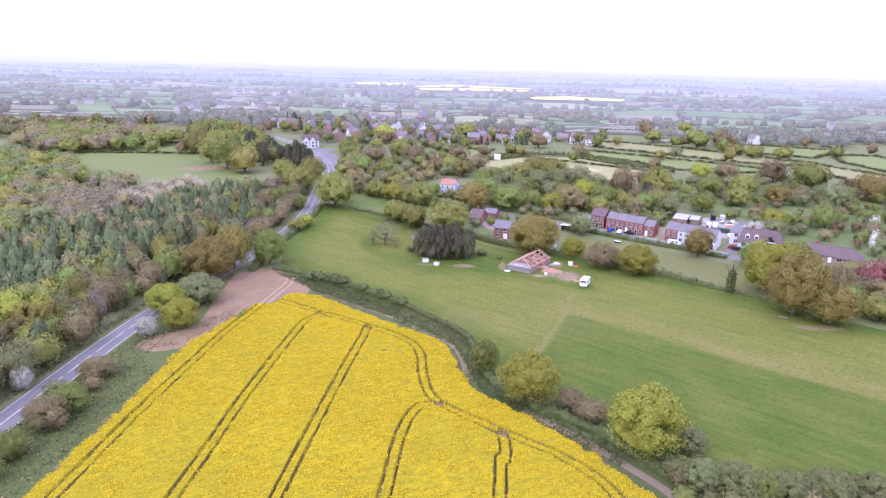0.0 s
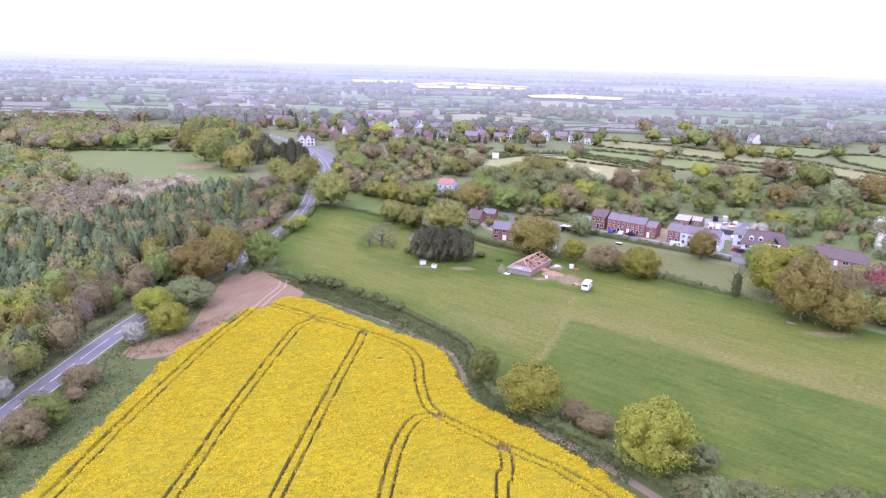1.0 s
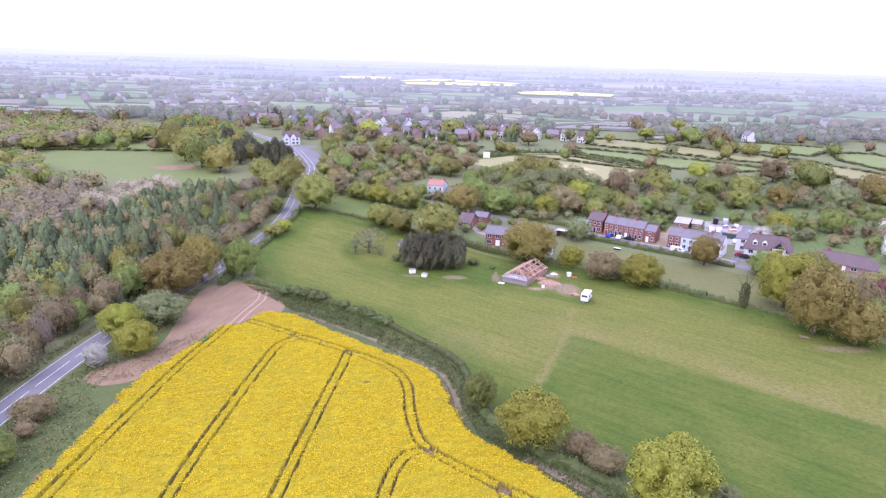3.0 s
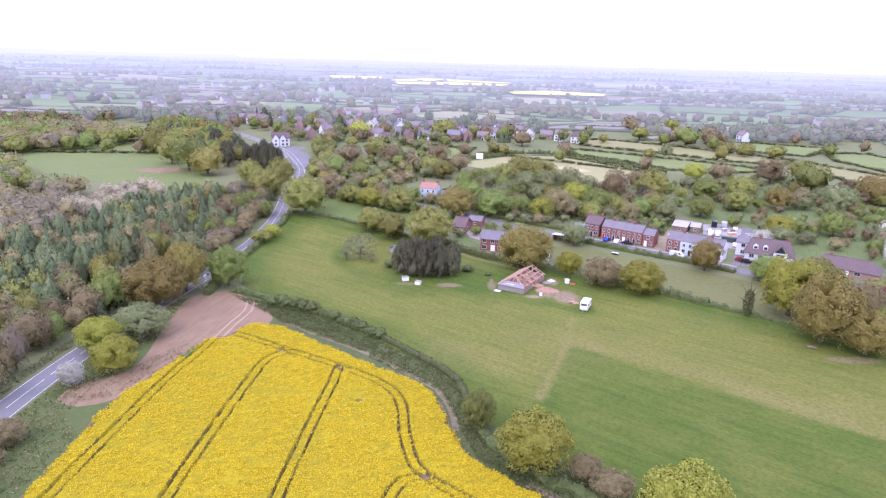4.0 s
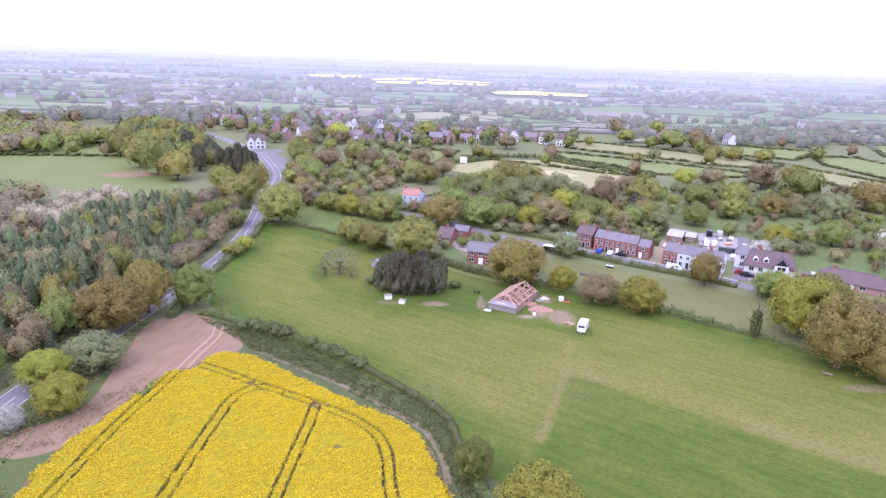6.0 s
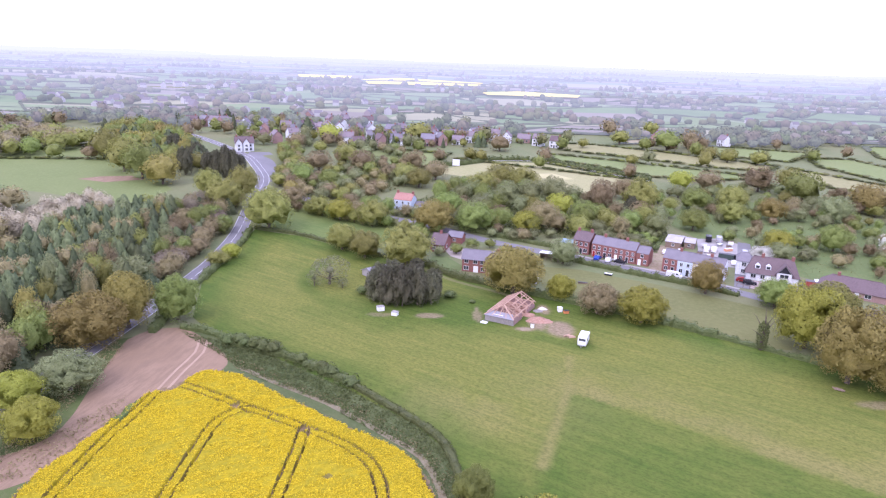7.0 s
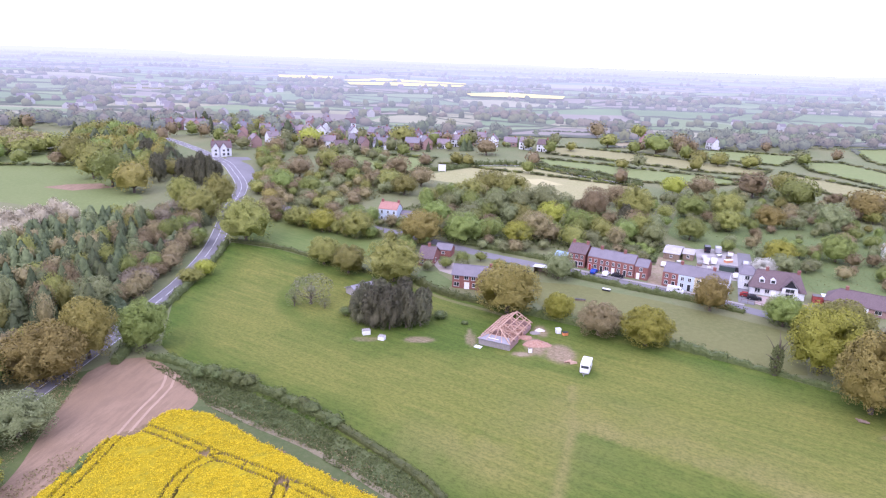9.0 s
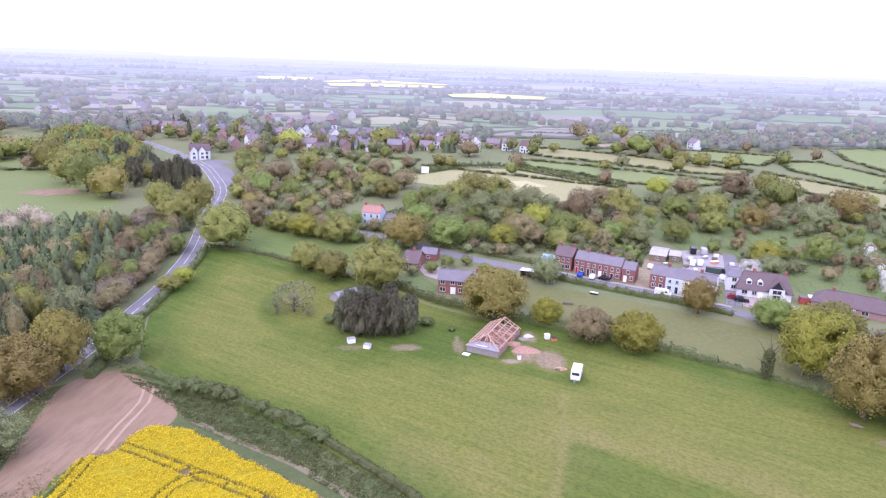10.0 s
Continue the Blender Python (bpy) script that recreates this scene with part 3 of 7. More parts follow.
def trunk_mesh(name, seed, height, width, base):
    rng = random.Random(seed)
    bm = bmesh.new()
    r = height * 0.03
    top = height * (base + 0.25)
    tube_bm((0, 0, -0.3), (0, 0, top * 0.55), r * 1.3, r, 8, bm)
    tube_bm((0, 0, top * 0.5), (0.2, 0.1, height * 0.72), r, r * 0.35, 6, bm)
    for i in range(9):
        a = i * 2.4 + rng.uniform(-0.4, 0.4)
        z = top * rng.uniform(0.5, 1.3)
        k = width * rng.uniform(0.26, 0.42)
        tube_bm((0, 0, z), (k * math.cos(a), k * math.sin(a), z + height * rng.uniform(0.15, 0.36)), r * 0.5, r * 0.12, 4, bm)
    me = bpy.data.meshes.new(name)
    bm.to_mesh(me)
    bm.free()
    me.materials.append(BARK)
    return me


NAMES = {
    "oak": ("oak_tree", "broad oak in fresh yellow-green spring leaf", "tree"),
    "amber": ("oak_tree", "large oak in bronze young leaf", "tree"),
    "green": ("maple_tree", "rounded tree in full green leaf", "tree"),
    "lime": ("lime_tree", "bright lime-green tree in new leaf", "tree"),
    "grey": ("willow_tree", "soft grey-green willow-like tree", "tree"),
    "bare": ("ash_tree", "brownish tree just coming into bud", "tree"),
    "mauve": ("birch_tree", "mauve-brown leafless tree in the wood", "tree"),
    "airy": ("apple_tree", "airy old fruit tree in pale blossom on the grass", "tree"),
    "pale": ("sallow_tree", "pale leafless tree with catkins", "tree"),
    "blossom": ("hawthorn_bush", "hawthorn bush covered in white blossom", "bush"),
    "copper": ("copper_beech", "dark red copper beech by the hedge", "tree"),
    "spruce": ("spruce_tree", "dark green spruce in the plantation", "tree"),
    "pine": ("pine_tree", "grey-green young pine in the plantation", "tree"),
    "hedge": ("hawthorn_shrub", "dark green hawthorn shrub in the field hedge", "bush"),
    "scrub": ("sallow_bush", "pale wispy sallow bush by the ditch", "bush"),
    "cypress": ("conifer_tree", "tall dark conifer in a tight clump", "tree"),
}
TWIGGY = ("bare", "mauve", "pale", "scrub", "grey")
CONIFER = ("spruce", "pine", "cypress")
PROTO = {}


def proto(kind, grade, variant):
    """A tree of 10 m height and 10 m crown, kept as meshes to be shared. grade: 0 near, 1 middle, 2 far, 3 single trees in the middle distance."""
    key = (kind, grade, variant)
    if key in PROTO:
        return PROTO[key]
    seed = hash_of(kind) * 100 + grade * 10 + variant
    if kind == "cypress":
        v, f, nn = crown_arrays(seed, 10, 10, 60, 5000, 0.22, -0.12, 3, 0.82, 0.09)
        base = 0.0
    elif kind in CONIFER:
        blunt = 0.7 if kind == "pine" else 0.4
        v, f, nn = conifer_arrays(seed, 10, 10, (3600, 900, 260, 1500)[grade], (0.42, 0.62, 1.0, 0.5)[grade], blunt, (25, 15, 9, 19)[grade], (16, 11, 8, 13)[grade])
        base = 0.05
    else:
        base = 0.0 if kind in ("blossom", "scrub", "hedge", "airy") else -0.05
        if kind == "airy":
            v, f, nn = crown_arrays(seed, 10, 10, 11, 1500, 0.2, base, 1, 0.25, 0.16)
        else:
            twiggy = kind in TWIGGY
            v, f, nn = crown_arrays(seed, 10, 10, (95, 52, 20, 80)[grade], (12000, 1400, 380, 4600)[grade], (0.135, 0.25, 0.42, 0.165)[grade], base, (3, 2, 2, 3)[grade], 0.74 if twiggy else 0.8, 0.11 if twiggy else 0.08)
    crown = mesh_from("crown", v.tolist(), f, LEAF[kind], None, True)
    crown.normals_split_custom_set_from_vertices(nn.tolist())
    PROTO[key] = (crown, trunk_mesh("trunk", seed, 10, 10, base))
    return PROTO[key]


def hash_of(text):
    return sum((i + 1) * ord(c) for i, c in enumerate(text)) % 977


def plant(kind, x, y, h, w, grade, rng, group=""):
    name, label, category = NAMES[kind]
    crown, trunk = proto(kind, 2 if grade == 1 and h < 4.2 else grade, rng.randrange(3))
    root = new(name)
    root.empty_display_size = 0.5
    root.matrix_basis = Matrix.Translation((x, y, lift(y))) @ Euler((0, 0, rng.uniform(0, 6.28))).to_matrix().to_4x4() @ Matrix.Diagonal((w / 10, w / 10, h / 10, 1))
    tagged(root, label, category, group)
    part("trunk", trunk, None, root)
    part("crown", crown, None, root)
    return root


def scatter(poly, gap, rng, avoid=lambda x, y: False):
    p = np.array(poly)
    x0, y0 = p.min(axis=0)
    x1, y1 = p.max(axis=0)
    out = []
    y = y0
    row = 0
    while y < y1:
        x = x0 + (gap / 2 if row % 2 else 0)
        while x < x1:
            q = (x + rng.uniform(-0.38, 0.38) * gap, y + rng.uniform(-0.38, 0.38) * gap)
            if inside(poly, q[0], q[1]) and not avoid(*q):
                out.append(q)
            x += gap
        y += gap * 0.87
        row += 1
    return out


def joined_plants(name, spots, label, category, kinds_mats, kind="stuff", fine=False):
    """Many far plants as one object. spots: (x, y, h, w, kind)."""
    mats = [LEAF[k] for k in kinds_mats]
    verts, faces, index, normals = [], [], [], []
    off = 0
    rng = np.random.default_rng(hash_of(name))
    cache = {}
    for x, y, h, w, k in spots:
        low = not fine and h < 2.5
        ck = (k, low, int(rng.integers(0, 3)))
        if ck not in cache:
            if k in CONIFER:
                cache[ck] = conifer_arrays(ck[2] + 50, 1, 1, 500 if fine else 110, 0.075 if fine else 0.13, 0.75 if k == "pine" else 0.4, 13 if fine else 7, 9 if fine else 7)
            else:
                cache[ck] = crown_arrays(ck[2] + 70 + hash_of(k), 1, 1, 30 if fine else 14, 430 if fine else (50 if low else 130), 0.039 if fine else 0.07, 0.0, 1 if low else 2, 0.76 if k in TWIGGY else 0.82, 0.1 if k in TWIGGY else 0.08)
        v, f, nn = cache[ck]
        a = rng.uniform(0, 6.28)
        c, s = math.cos(a), math.sin(a)
        q = np.stack([(v[:, 0] * c - v[:, 1] * s) * w + x, (v[:, 0] * s + v[:, 1] * c) * w + y, v[:, 2] * h + lift(y) - 0.02 * h], axis=1)
        verts.append(q)
        normals.append(np.stack([nn[:, 0] * c - nn[:, 1] * s, nn[:, 0] * s + nn[:, 1] * c, nn[:, 2]], axis=1))
        faces += [tuple(off + i for i in t) for t in f]
        index += [kinds_mats.index(k)] * len(f)
        off += len(v)
    if not verts:
        return None
    me = mesh_from(name, np.vstack(verts).tolist(), faces, mats, index, True)
    me.normals_split_custom_set_from_vertices(np.vstack(normals).tolist())
    return tagged(new(name, me), label, category, kind=kind)


def hedge(pts, width, height, leaf="hedge", label="dense dark green field hedge", per=14, size=0.26, rag=0.3):
    """A clipped or ragged hedge: a lumpy woody body under leaf clumps."""
    rng = np.random.default_rng(int(abs(pts[0][0] * 7 + pts[0][1] * 13)) + 3)
    c = smooth_line(pts, 1.2)
    d = np.gradient(c, axis=0)
    d /= np.linalg.norm(d, axis=1)[:, None]
    nrm = np.stack([d[:, 1], -d[:, 0]], axis=1)
    k = len(c)
    hh = height * (1 + rag * rng.normal(0, 0.5, k).clip(-1, 1.5))
    ww = width / 2 * (1 + rag * rng.normal(0, 0.4, k).clip(-1, 1))
    prof = [(-1, 0), (-0.95, 0.6), (-0.55, 0.92), (0.55, 0.92), (0.95, 0.6), (1, 0)]
    verts, faces = [], []
    for i in range(k):
        for px_, pz in prof:
            q = c[i] + nrm[i] * px_ * ww[i] * 0.85
            verts.append((q[0], q[1], lift(q[1]) + pz * hh[i] * 0.88 - (0.05 if pz == 0 else 0)))
    m = len(prof)
    for i in range(k - 1):
        for j in range(m - 1):
            faces.append((i * m + j, (i + 1) * m + j, (i + 1) * m + j + 1, i * m + j + 1))
    faces += [tuple(range(m)), tuple(range((k - 1) * m, k * m))[::-1]]
    n = int(per * k)
    i = rng.integers(0, k, n)
    a = rng.uniform(0, np.pi, n)
    ca, sa = np.cos(a), np.sin(a)
    bx = np.sign(ca) * np.abs(ca) ** 0.5
    bz = sa**0.5
    p2 = c[i] + nrm[i] * (bx * ww[i])[:, None] + d[i] * rng.uniform(-0.7, 0.7, n)[:, None]
    z = np.array([lift(y) for y in p2[:, 1]]) + bz * hh[i]
    pts3 = np.stack([p2[:, 0], p2[:, 1], z], axis=1)
    nn = np.stack([nrm[i][:, 0] * ca, nrm[i][:, 1] * ca, sa], axis=1)
    v = leaf_quads(pts3, nn, size, rng)
    off = len(verts)
    q = np.arange(len(v)).reshape(-1, 4) + off
    faces += np.concatenate([q[:, [0, 1, 3]], q[:, [1, 2, 3]]]).tolist()
    me = mesh_from("hedge", verts + v.tolist(), faces, LEAF[leaf])
    return tagged(new("hedge", me), label, "hedge")


# ---- the rape field ----
RAPE = smooth_line([(-66, -20), (-65.4, 82), (-65.6, 116), (-66.6, 139), (-65, 148), (-63.3, 154), (-62.2, 161), (-61, 168), (-57.5, 173), (-54.2, 176.5), (-51.4, 179.6), (-48, 180), (-42, 177), (-33.3, 170), (-19.6, 160), (-6.5, 149.5), (-2.4, 139), (0.4, 129.5), (5.6, 122.6), (10.6, 118.8), (15.4, 113.6), (19.6, 109.2), (24.4, 103), (28.2, 97.6), (34, 88), (44, 60), (42, -20)], 3.0)
TRAMS = [
    smooth_line([(-60, -20), (-60.8, 85), (-61.2, 109), (-60.4, 147), (-59, 161), (-58, 172), (-57.2, 182)], 4),
    smooth_line([(-43, -20), (-43, 86), (-43.8, 117), (-43.5, 150), (-42.6, 160), (-39, 164), (-34.5, 162)], 3),
    smooth_line([(-28, -20), (-27.5, 88), (-27.3, 111), (-26.8, 138), (-26.3, 151), (-26.5, 158)], 4),
    smooth_line([(-58, 172.4), (-55.5, 173), (-52.5, 172), (-48, 169.6), (-42, 166.2), (-26.9, 158), (-16.5, 151), (-11.6, 143.5), (-9.3, 130.5), (-5.4, 120.3), (7.3, 110.3), (17.8, 103), (25, 93), (32, 70)], 2),
    smooth_line([(-11, -20), (-11.2, 89.6), (-11.3, 102), (-10.6, 112.6), (-8.6, 118.3), (-4.5, 119.8)], 2),
    smooth_line([(6, -20), (6.6, 91.5), (7.5, 101), (7.7, 106), (7.1, 110.3)], 3),
]


def rape_field():
    step = 0.26
    gx = np.arange(-69, 44, step)
    gy = np.concatenate([np.arange(-20, 62, 2.0), np.arange(62, 182, step)])
    X, Y = np.meshgrid(gx, gy)
    rng = np.random.default_rng(5)
    rag = np.array([[noise.noise(Vector((x * 0.35, y * 0.35, 0))) for x in gx[::4]] for y in gy[::4]])
    rag = np.repeat(np.repeat(rag, 4, axis=0), 4, axis=1)[: X.shape[0], : X.shape[1]]
    edge = line_distance(np.vstack([RAPE, RAPE[:1]]), X, Y) * np.where(inside(RAPE, X, Y), 1, -1) + rag * 0.9 + rng.normal(0, 0.18, X.shape)
    rut = np.zeros(X.shape)
    for i, t in enumerate(TRAMS):
        d = line_distance(t, X, Y) + rag * 0.07
        rut = np.maximum(rut, np.clip((1.5 if i == 3 else 1.32) - np.abs(d - 0.95) / 0.22, 0, 1))
        rut = np.maximum(rut, 0.14 * (d < 0.8))
    for cx, cy, r in ((-57.5, 173, 2.4), (-5.2, 120, 0.8), (7.2, 110, 0.8), (-26.7, 158, 0.8), (-41.5, 165.5, 0.9)):
        rut = np.maximum(rut, np.clip(1.6 - np.hypot(X - cx, Y - cy) / r, 0, 1))
    thin = np.clip(1.2 - np.hypot((X + 20) / 1.6, (Y - 143.5) / 1.6), 0, 1)
    rut = np.maximum(rut, 0.6 * thin)
    Z = 1.05 * np.clip(edge / 0.7, 0, 1) * (1 - 0.92 * rut)
    Z = Z + (Z > 0.4) * (rng.normal(0, 0.07, X.shape) + rag * 0.12)
    Z = np.maximum(Z, 0.05)
    keep = edge > -0.6
    green = np.hypot((X + 62) / 3.0, (Y - 166) / 9) + 0.6 * rag + 2.0 * (X > -60.2) < 1.0
    nx = X.shape[1]
    ids = np.arange(X.size).reshape(X.shape)
    ok = keep[:-1, :-1] & keep[1:, :-1] & keep[:-1, 1:] & keep[1:, 1:]
    q = np.stack([ids[:-1, :-1], ids[:-1, 1:], ids[1:, 1:], ids[1:, :-1]], axis=-1)[ok]
    zc = (Z[:-1, :-1] + Z[1:, :-1] + Z[:-1, 1:] + Z[1:, 1:])[ok] / 4
    index = np.where(green[:-1, :-1][ok] & (zc > 0.2), 3, np.where(zc > 0.62, 0, np.where(zc > 0.4, 1, 2)))
    used, inv = np.unique(q, return_inverse=True)
    verts = np.stack([X.ravel()[used], Y.ravel()[used], Z.ravel()[used]], axis=1)
    me = mesh_from("rape_crop", verts.tolist(), inv.reshape(q.shape).tolist(), [RAPE_TOP, RAPE_STEM, RAPE_SOIL, RAPE_GREEN], index)
    crop = tagged(new("rape_crop", me), "oilseed rape in full yellow flower with tramlines", "crop", kind="stuff")
    pick = np.argwhere((Z > 0.72) & (Y > 66))
    patch = np.sin(X * 0.21 + np.sin(Y * 0.13) * 2) * np.sin(Y * 0.17 + np.sin(X * 0.11) * 2) * 0.3 + rag * 0.9
    tick = np.array([[noise.noise(Vector(((x * 0.87 + y * 0.5) * 0.16, (y * 0.87 - x * 0.5) * 0.75, 8.0))) for x in gx[::2]] for y in gy[::2]])
    patch = patch + 0.7 * np.repeat(np.repeat(tick, 2, axis=0), 2, axis=1)[: X.shape[0], : X.shape[1]] - green
    share = np.clip(0.55 + 1.6 * patch + 0.5 * np.exp(-edge / 5) - 0.6 * np.clip((118 - Y) / 40, 0, 1), 0.05, 1.0)[pick[:, 0], pick[:, 1]]
    pick = pick[rng.choice(len(pick), 210000, replace=True, p=share / share.sum())]
    pts = np.stack([X[pick[:, 0], pick[:, 1]], Y[pick[:, 0], pick[:, 1]], Z[pick[:, 0], pick[:, 1]] + 0.05], axis=1)
    pts[:, :2] += rng.uniform(-0.26, 0.26, (len(pts), 2))
    v = leaf_tris(pts, np.tile([0, 0, 0.9], (len(pts), 1)), 0.1, rng, 0.5, 0.9)
    me = mesh_from("flower_heads", v.tolist(), np.arange(len(v)).reshape(-1, 3).tolist(), YELLOW)
    tagged(part("flower_heads", me, None, crop), kind="stuff")


rape_field()

# ---- planted trees ----
PLANTED = {
    'green': [(-69, 209.2, 11.7, 11), (3.5, 136.6, 7.6, 6), (-74.7, 109.8, 5.4, 6.7), (-75, 94.2, 4.8, 5.2), (97.5, 233.8, 7.4, 10.6), 
        (-149.9, 376.6, 18.6, 18.7), (96.2, 231.3, 9.1, 10), (147.8, 291.6, 10.7, 11.4), (116.3, 350.4, 8.5, 12.7), (102.7, 315.2, 9.2, 11.3), 
        (177.6, 372.1, 12.5, 19.2), (58, 318.8, 10.4, 11.3), (11.7, 303.6, 9.9, 14.9), (1.4, 325.5, 10.6, 12.7), (-56.4, 372.5, 8.9, 10.7), 
        (-70.4, 376.5, 10.8, 10.8), (47.6, 95.9, 4.7, 5.3), (157.3, 517.1, 13.5, 19.5),],
    'lime': [(12.7, 124.7, 10, 11.5), (32, 107.9, 12.5, 12.2), (-73.4, 153.1, 7.6, 8.9), (-81.7, 162.5, 7.9, 9.4), (89.8, 202.8, 16.4, 15.2), 
        (33.7, 233.1, 7.4, 8), (52.8, 216.8, 9.8, 12.1), (124, 287.5, 7, 11.2), (124.8, 394.8, 9.7, 12.5), (49.9, 330.2, 10.1, 13), 
        (32.3, 305.4, 7.1, 10.7), (-42.6, 313.4, 9, 11), (-78, 507.3, 11.9, 16.9), (-72, 263.4, 3.6, 6.2),],
    'amber': [(-82.4, 192.2, 12.5, 15.8), (-78.9, 203.1, 14.2, 11.4), (89.5, 183.9, 17.7, 15.3), (96.7, 177.7, 11.3, 11.8), (20.1, 237.3, 14.4, 16.6), 
        (-135.9, 366.9, 15.2, 16.7), (80.3, 242.4, 10.9, 10.2), (144.9, 335.1, 9.9, 12.6), (199.6, 354.1, 11.9, 18.2), (-4.2, 302.2, 11.2, 15.8),],
    'grey': [(-76.1, 170.8, 7.9, 11.8), (40.3, 108.8, 4.3, 5.5), (40.7, 267.5, 9.1, 10), (119.7, 275.7, 7.1, 9.7), (171.2, 333.3, 12.4, 14.5), 
        (38.5, 342.3, 13.6, 13.5), (48.6, 343.4, 15, 14.8), (28.6, 341.3, 12.3, 12.2), (39, 97.9, 5, 5.7), (-90.3, 231, 9.8, 11.3),],
    'blossom': [(-78.5, 145.8, 5.1, 4.7), (-89, 116.8, 5, 3.9), (112, 274.3, 6, 8.1),],
    'bare': [(24.4, 118.6, 3.8, 6.6), (-77.9, 124.6, 4, 7.2), (-75.3, 104.1, 5.7, 7.2), (105.4, 194.9, 12.3, 10.2), (42.2, 222.4, 8.9, 11), 
        (87.7, 367.4, 10, 12), (137.7, 390.3, 9.3, 14.4), (165.7, 393.7, 8.9, 17.5), (39.5, 309.6, 11.8, 13.1), (70.4, 341, 14.9, 12.3), 
        (-4.5, 397.4, 8.7, 13), (-17, 423.6, 9.3, 13.9), (-36.6, 317.8, 7.5, 8.9), (-66, 331.5, 9.4, 11.6), (-68.1, 408.9, 8.9, 14.8), 
        (-45.8, 419.4, 9.1, 13.7), (-95.1, 481.9, 10.5, 12.4), (-28.7, 394.2, 8.6, 10), (20.9, 122.4, 4, 5.6), (-85.2, 260.5, 4.1, 6.1), 
        (134.4, 590.9, 13.3, 15.3), (179, 532.7, 14, 16.2), (37.7, 495.6, 7.3, 14.8),],
    'oak': [(103, 217, 12.8, 14.7), (-13, 261.6, 13.5, 16.6), (-36.5, 276, 9.8, 11.1), (-27.5, 268, 10, 11.1), (-67.7, 297, 16.3, 18), 
        (-92.1, 322.7, 13.8, 15.4), (-90.2, 343.1, 15, 13), (-107.1, 347.3, 12.5, 11.9), (-166.3, 392.9, 19, 16.3), (-189.7, 424.7, 17.6, 17.8), 
        (86.9, 338.2, 16, 15.8), (134, 352.2, 10.4, 14.1), (123.6, 328.9, 7.2, 11.9), (186.7, 402.5, 9.9, 14.9), (28.8, 383, 12, 16.7), 
        (38.7, 372.7, 11.7, 16.2), (17.9, 364.8, 10.1, 14.4), (-12.6, 377.9, 7.4, 12.3), (-20, 389, 7.6, 12.6), (-71.1, 314.6, 12.2, 8.8), 
        (-52.5, 320.3, 8, 10.1), (-28.9, 307.2, 8.8, 12.9), (-56.7, 433.1, 9.5, 14.2), (-18.4, 519, 11.5, 19.3), (117.2, 460.4, 5.2, 8.6), 
        (130.7, 543.2, 9, 14), (-73.9, 256.3, 4.7, 7.5), (171.1, 598.8, 7.7, 14.6), (175.7, 488.5, 9.2, 11.8), (185.3, 480.4, 9.1, 11.6), 
        (202.4, 473.7, 7.9, 12.1), (173, 500, 8.5, 9), (193, 492, 7.5, 9), (99.4, 522.6, 7, 7.9),],
    'airy': [(-35.2, 240.6, 9, 11.2), (-39.5, 238.7, 5.1, 4.3), (-30.8, 237.3, 3.3, 3.1),],
    'scrub': [(44, 96.6, 5.6, 7), (51.8, 96.6, 4.4, 6), (58.6, 97.4, 4.6, 7), (65.9, 98.2, 4.2, 5.6), (36, 100, 4, 4.8),],
    'conifer': [(-116, 386.5, 14.5, 6.6), (-111.6, 385.6, 17, 7.2), (-107.6, 387, 15, 6.2), (-113, 391, 14, 6.5), (-122, 391.3, 12.3, 8.2), (-106.4, 392.9, 11.1, 8.3), (-133.5, 390.1, 14.9, 9.5), (-137, 416.3, 13.1, 8.8), 
        (-156.8, 436.7, 13.7, 10.8), (-212, 506.3, 8.2, 8.7), (81.3, 331.6, 10.1, 7.1), (-174.5, 596.9, 10.7, 8.7), (-101.2, 551.3, 12, 9.7), 
        (-84.7, 540.9, 5.9, 6.4), (-20.2, 227.2, 9.6, 5.6), (-16.4, 224.5, 11.4, 6.2), (-12.2, 223.8, 12.4, 6.6), (-8, 224.8, 11.6, 6.2), 
        (-4.2, 226.2, 10.4, 5.8), (-15.4, 231.8, 11.2, 6.8), (-8.8, 232.0, 11.4, 6.6), (-19.4, 233.4, 9.6, 6.2), (-3.6, 231.2, 9.2, 5.6), 
        (24, 510.4, 8.3, 5.3), 
        (27.8, 511, 7.6, 5.3), (28.1, 257.3, 7.3, 3.1),],
}

rng = random.Random(11)
for kind, spots in PLANTED.items():
    for x, y, h, w in spots:
        k = "cypress" if kind == "conifer" and y < 450 else ("spruce" if kind == "conifer" else kind)
        far = math.hypot(x, y - 40)
        h = max(h, 0.8 * w) if y > 260 else h
        plant(k, x, y, h, w * (0.9 if k == "cypress" and y > 300 else 1.0 if k == "cypress" else 1.08), 0 if far < 205 or k == "cypress" else (3 if far < 340 else (1 if far < 430 else 2)), rng)
for x, y, h, w in ((1.2, 232.0, 2.0, 4.6), (7.6, 228.0, 0.9, 2.2), (-24.5, 232.5, 2.6, 4.0)):
    plant("hedge", x, y, h, w, 1, rng)
for x, y, h, w in ((128, 196, 13, 13), (121, 203, 12, 11)):
    plant("copper", x, y, h, w, 1, rng)


KEEP = [(-17, 333, 7), (-10, 333, 6), (90, 297, 8), (104, 288, 13), (86, 284, 6), (61, 277, 8), (50, 283, 7), (80, 262, 9), (107, 260, 11), (122, 245, 12), (11, 261, 7), (0, 282, 6), (4, 290, 6)]


def road_near(x, y, gap=5.4):
    if any(math.hypot(x - kx, y - ky) < kr for kx, ky, kr in KEEP):
        return True
    a = np.array([x]), np.array([y])
    return min(line_distance(ROAD, *a)[0], line_distance(LANE, *a)[0] + 1.5, line_distance(SPUR, *a)[0]) < gap


DEEP = []


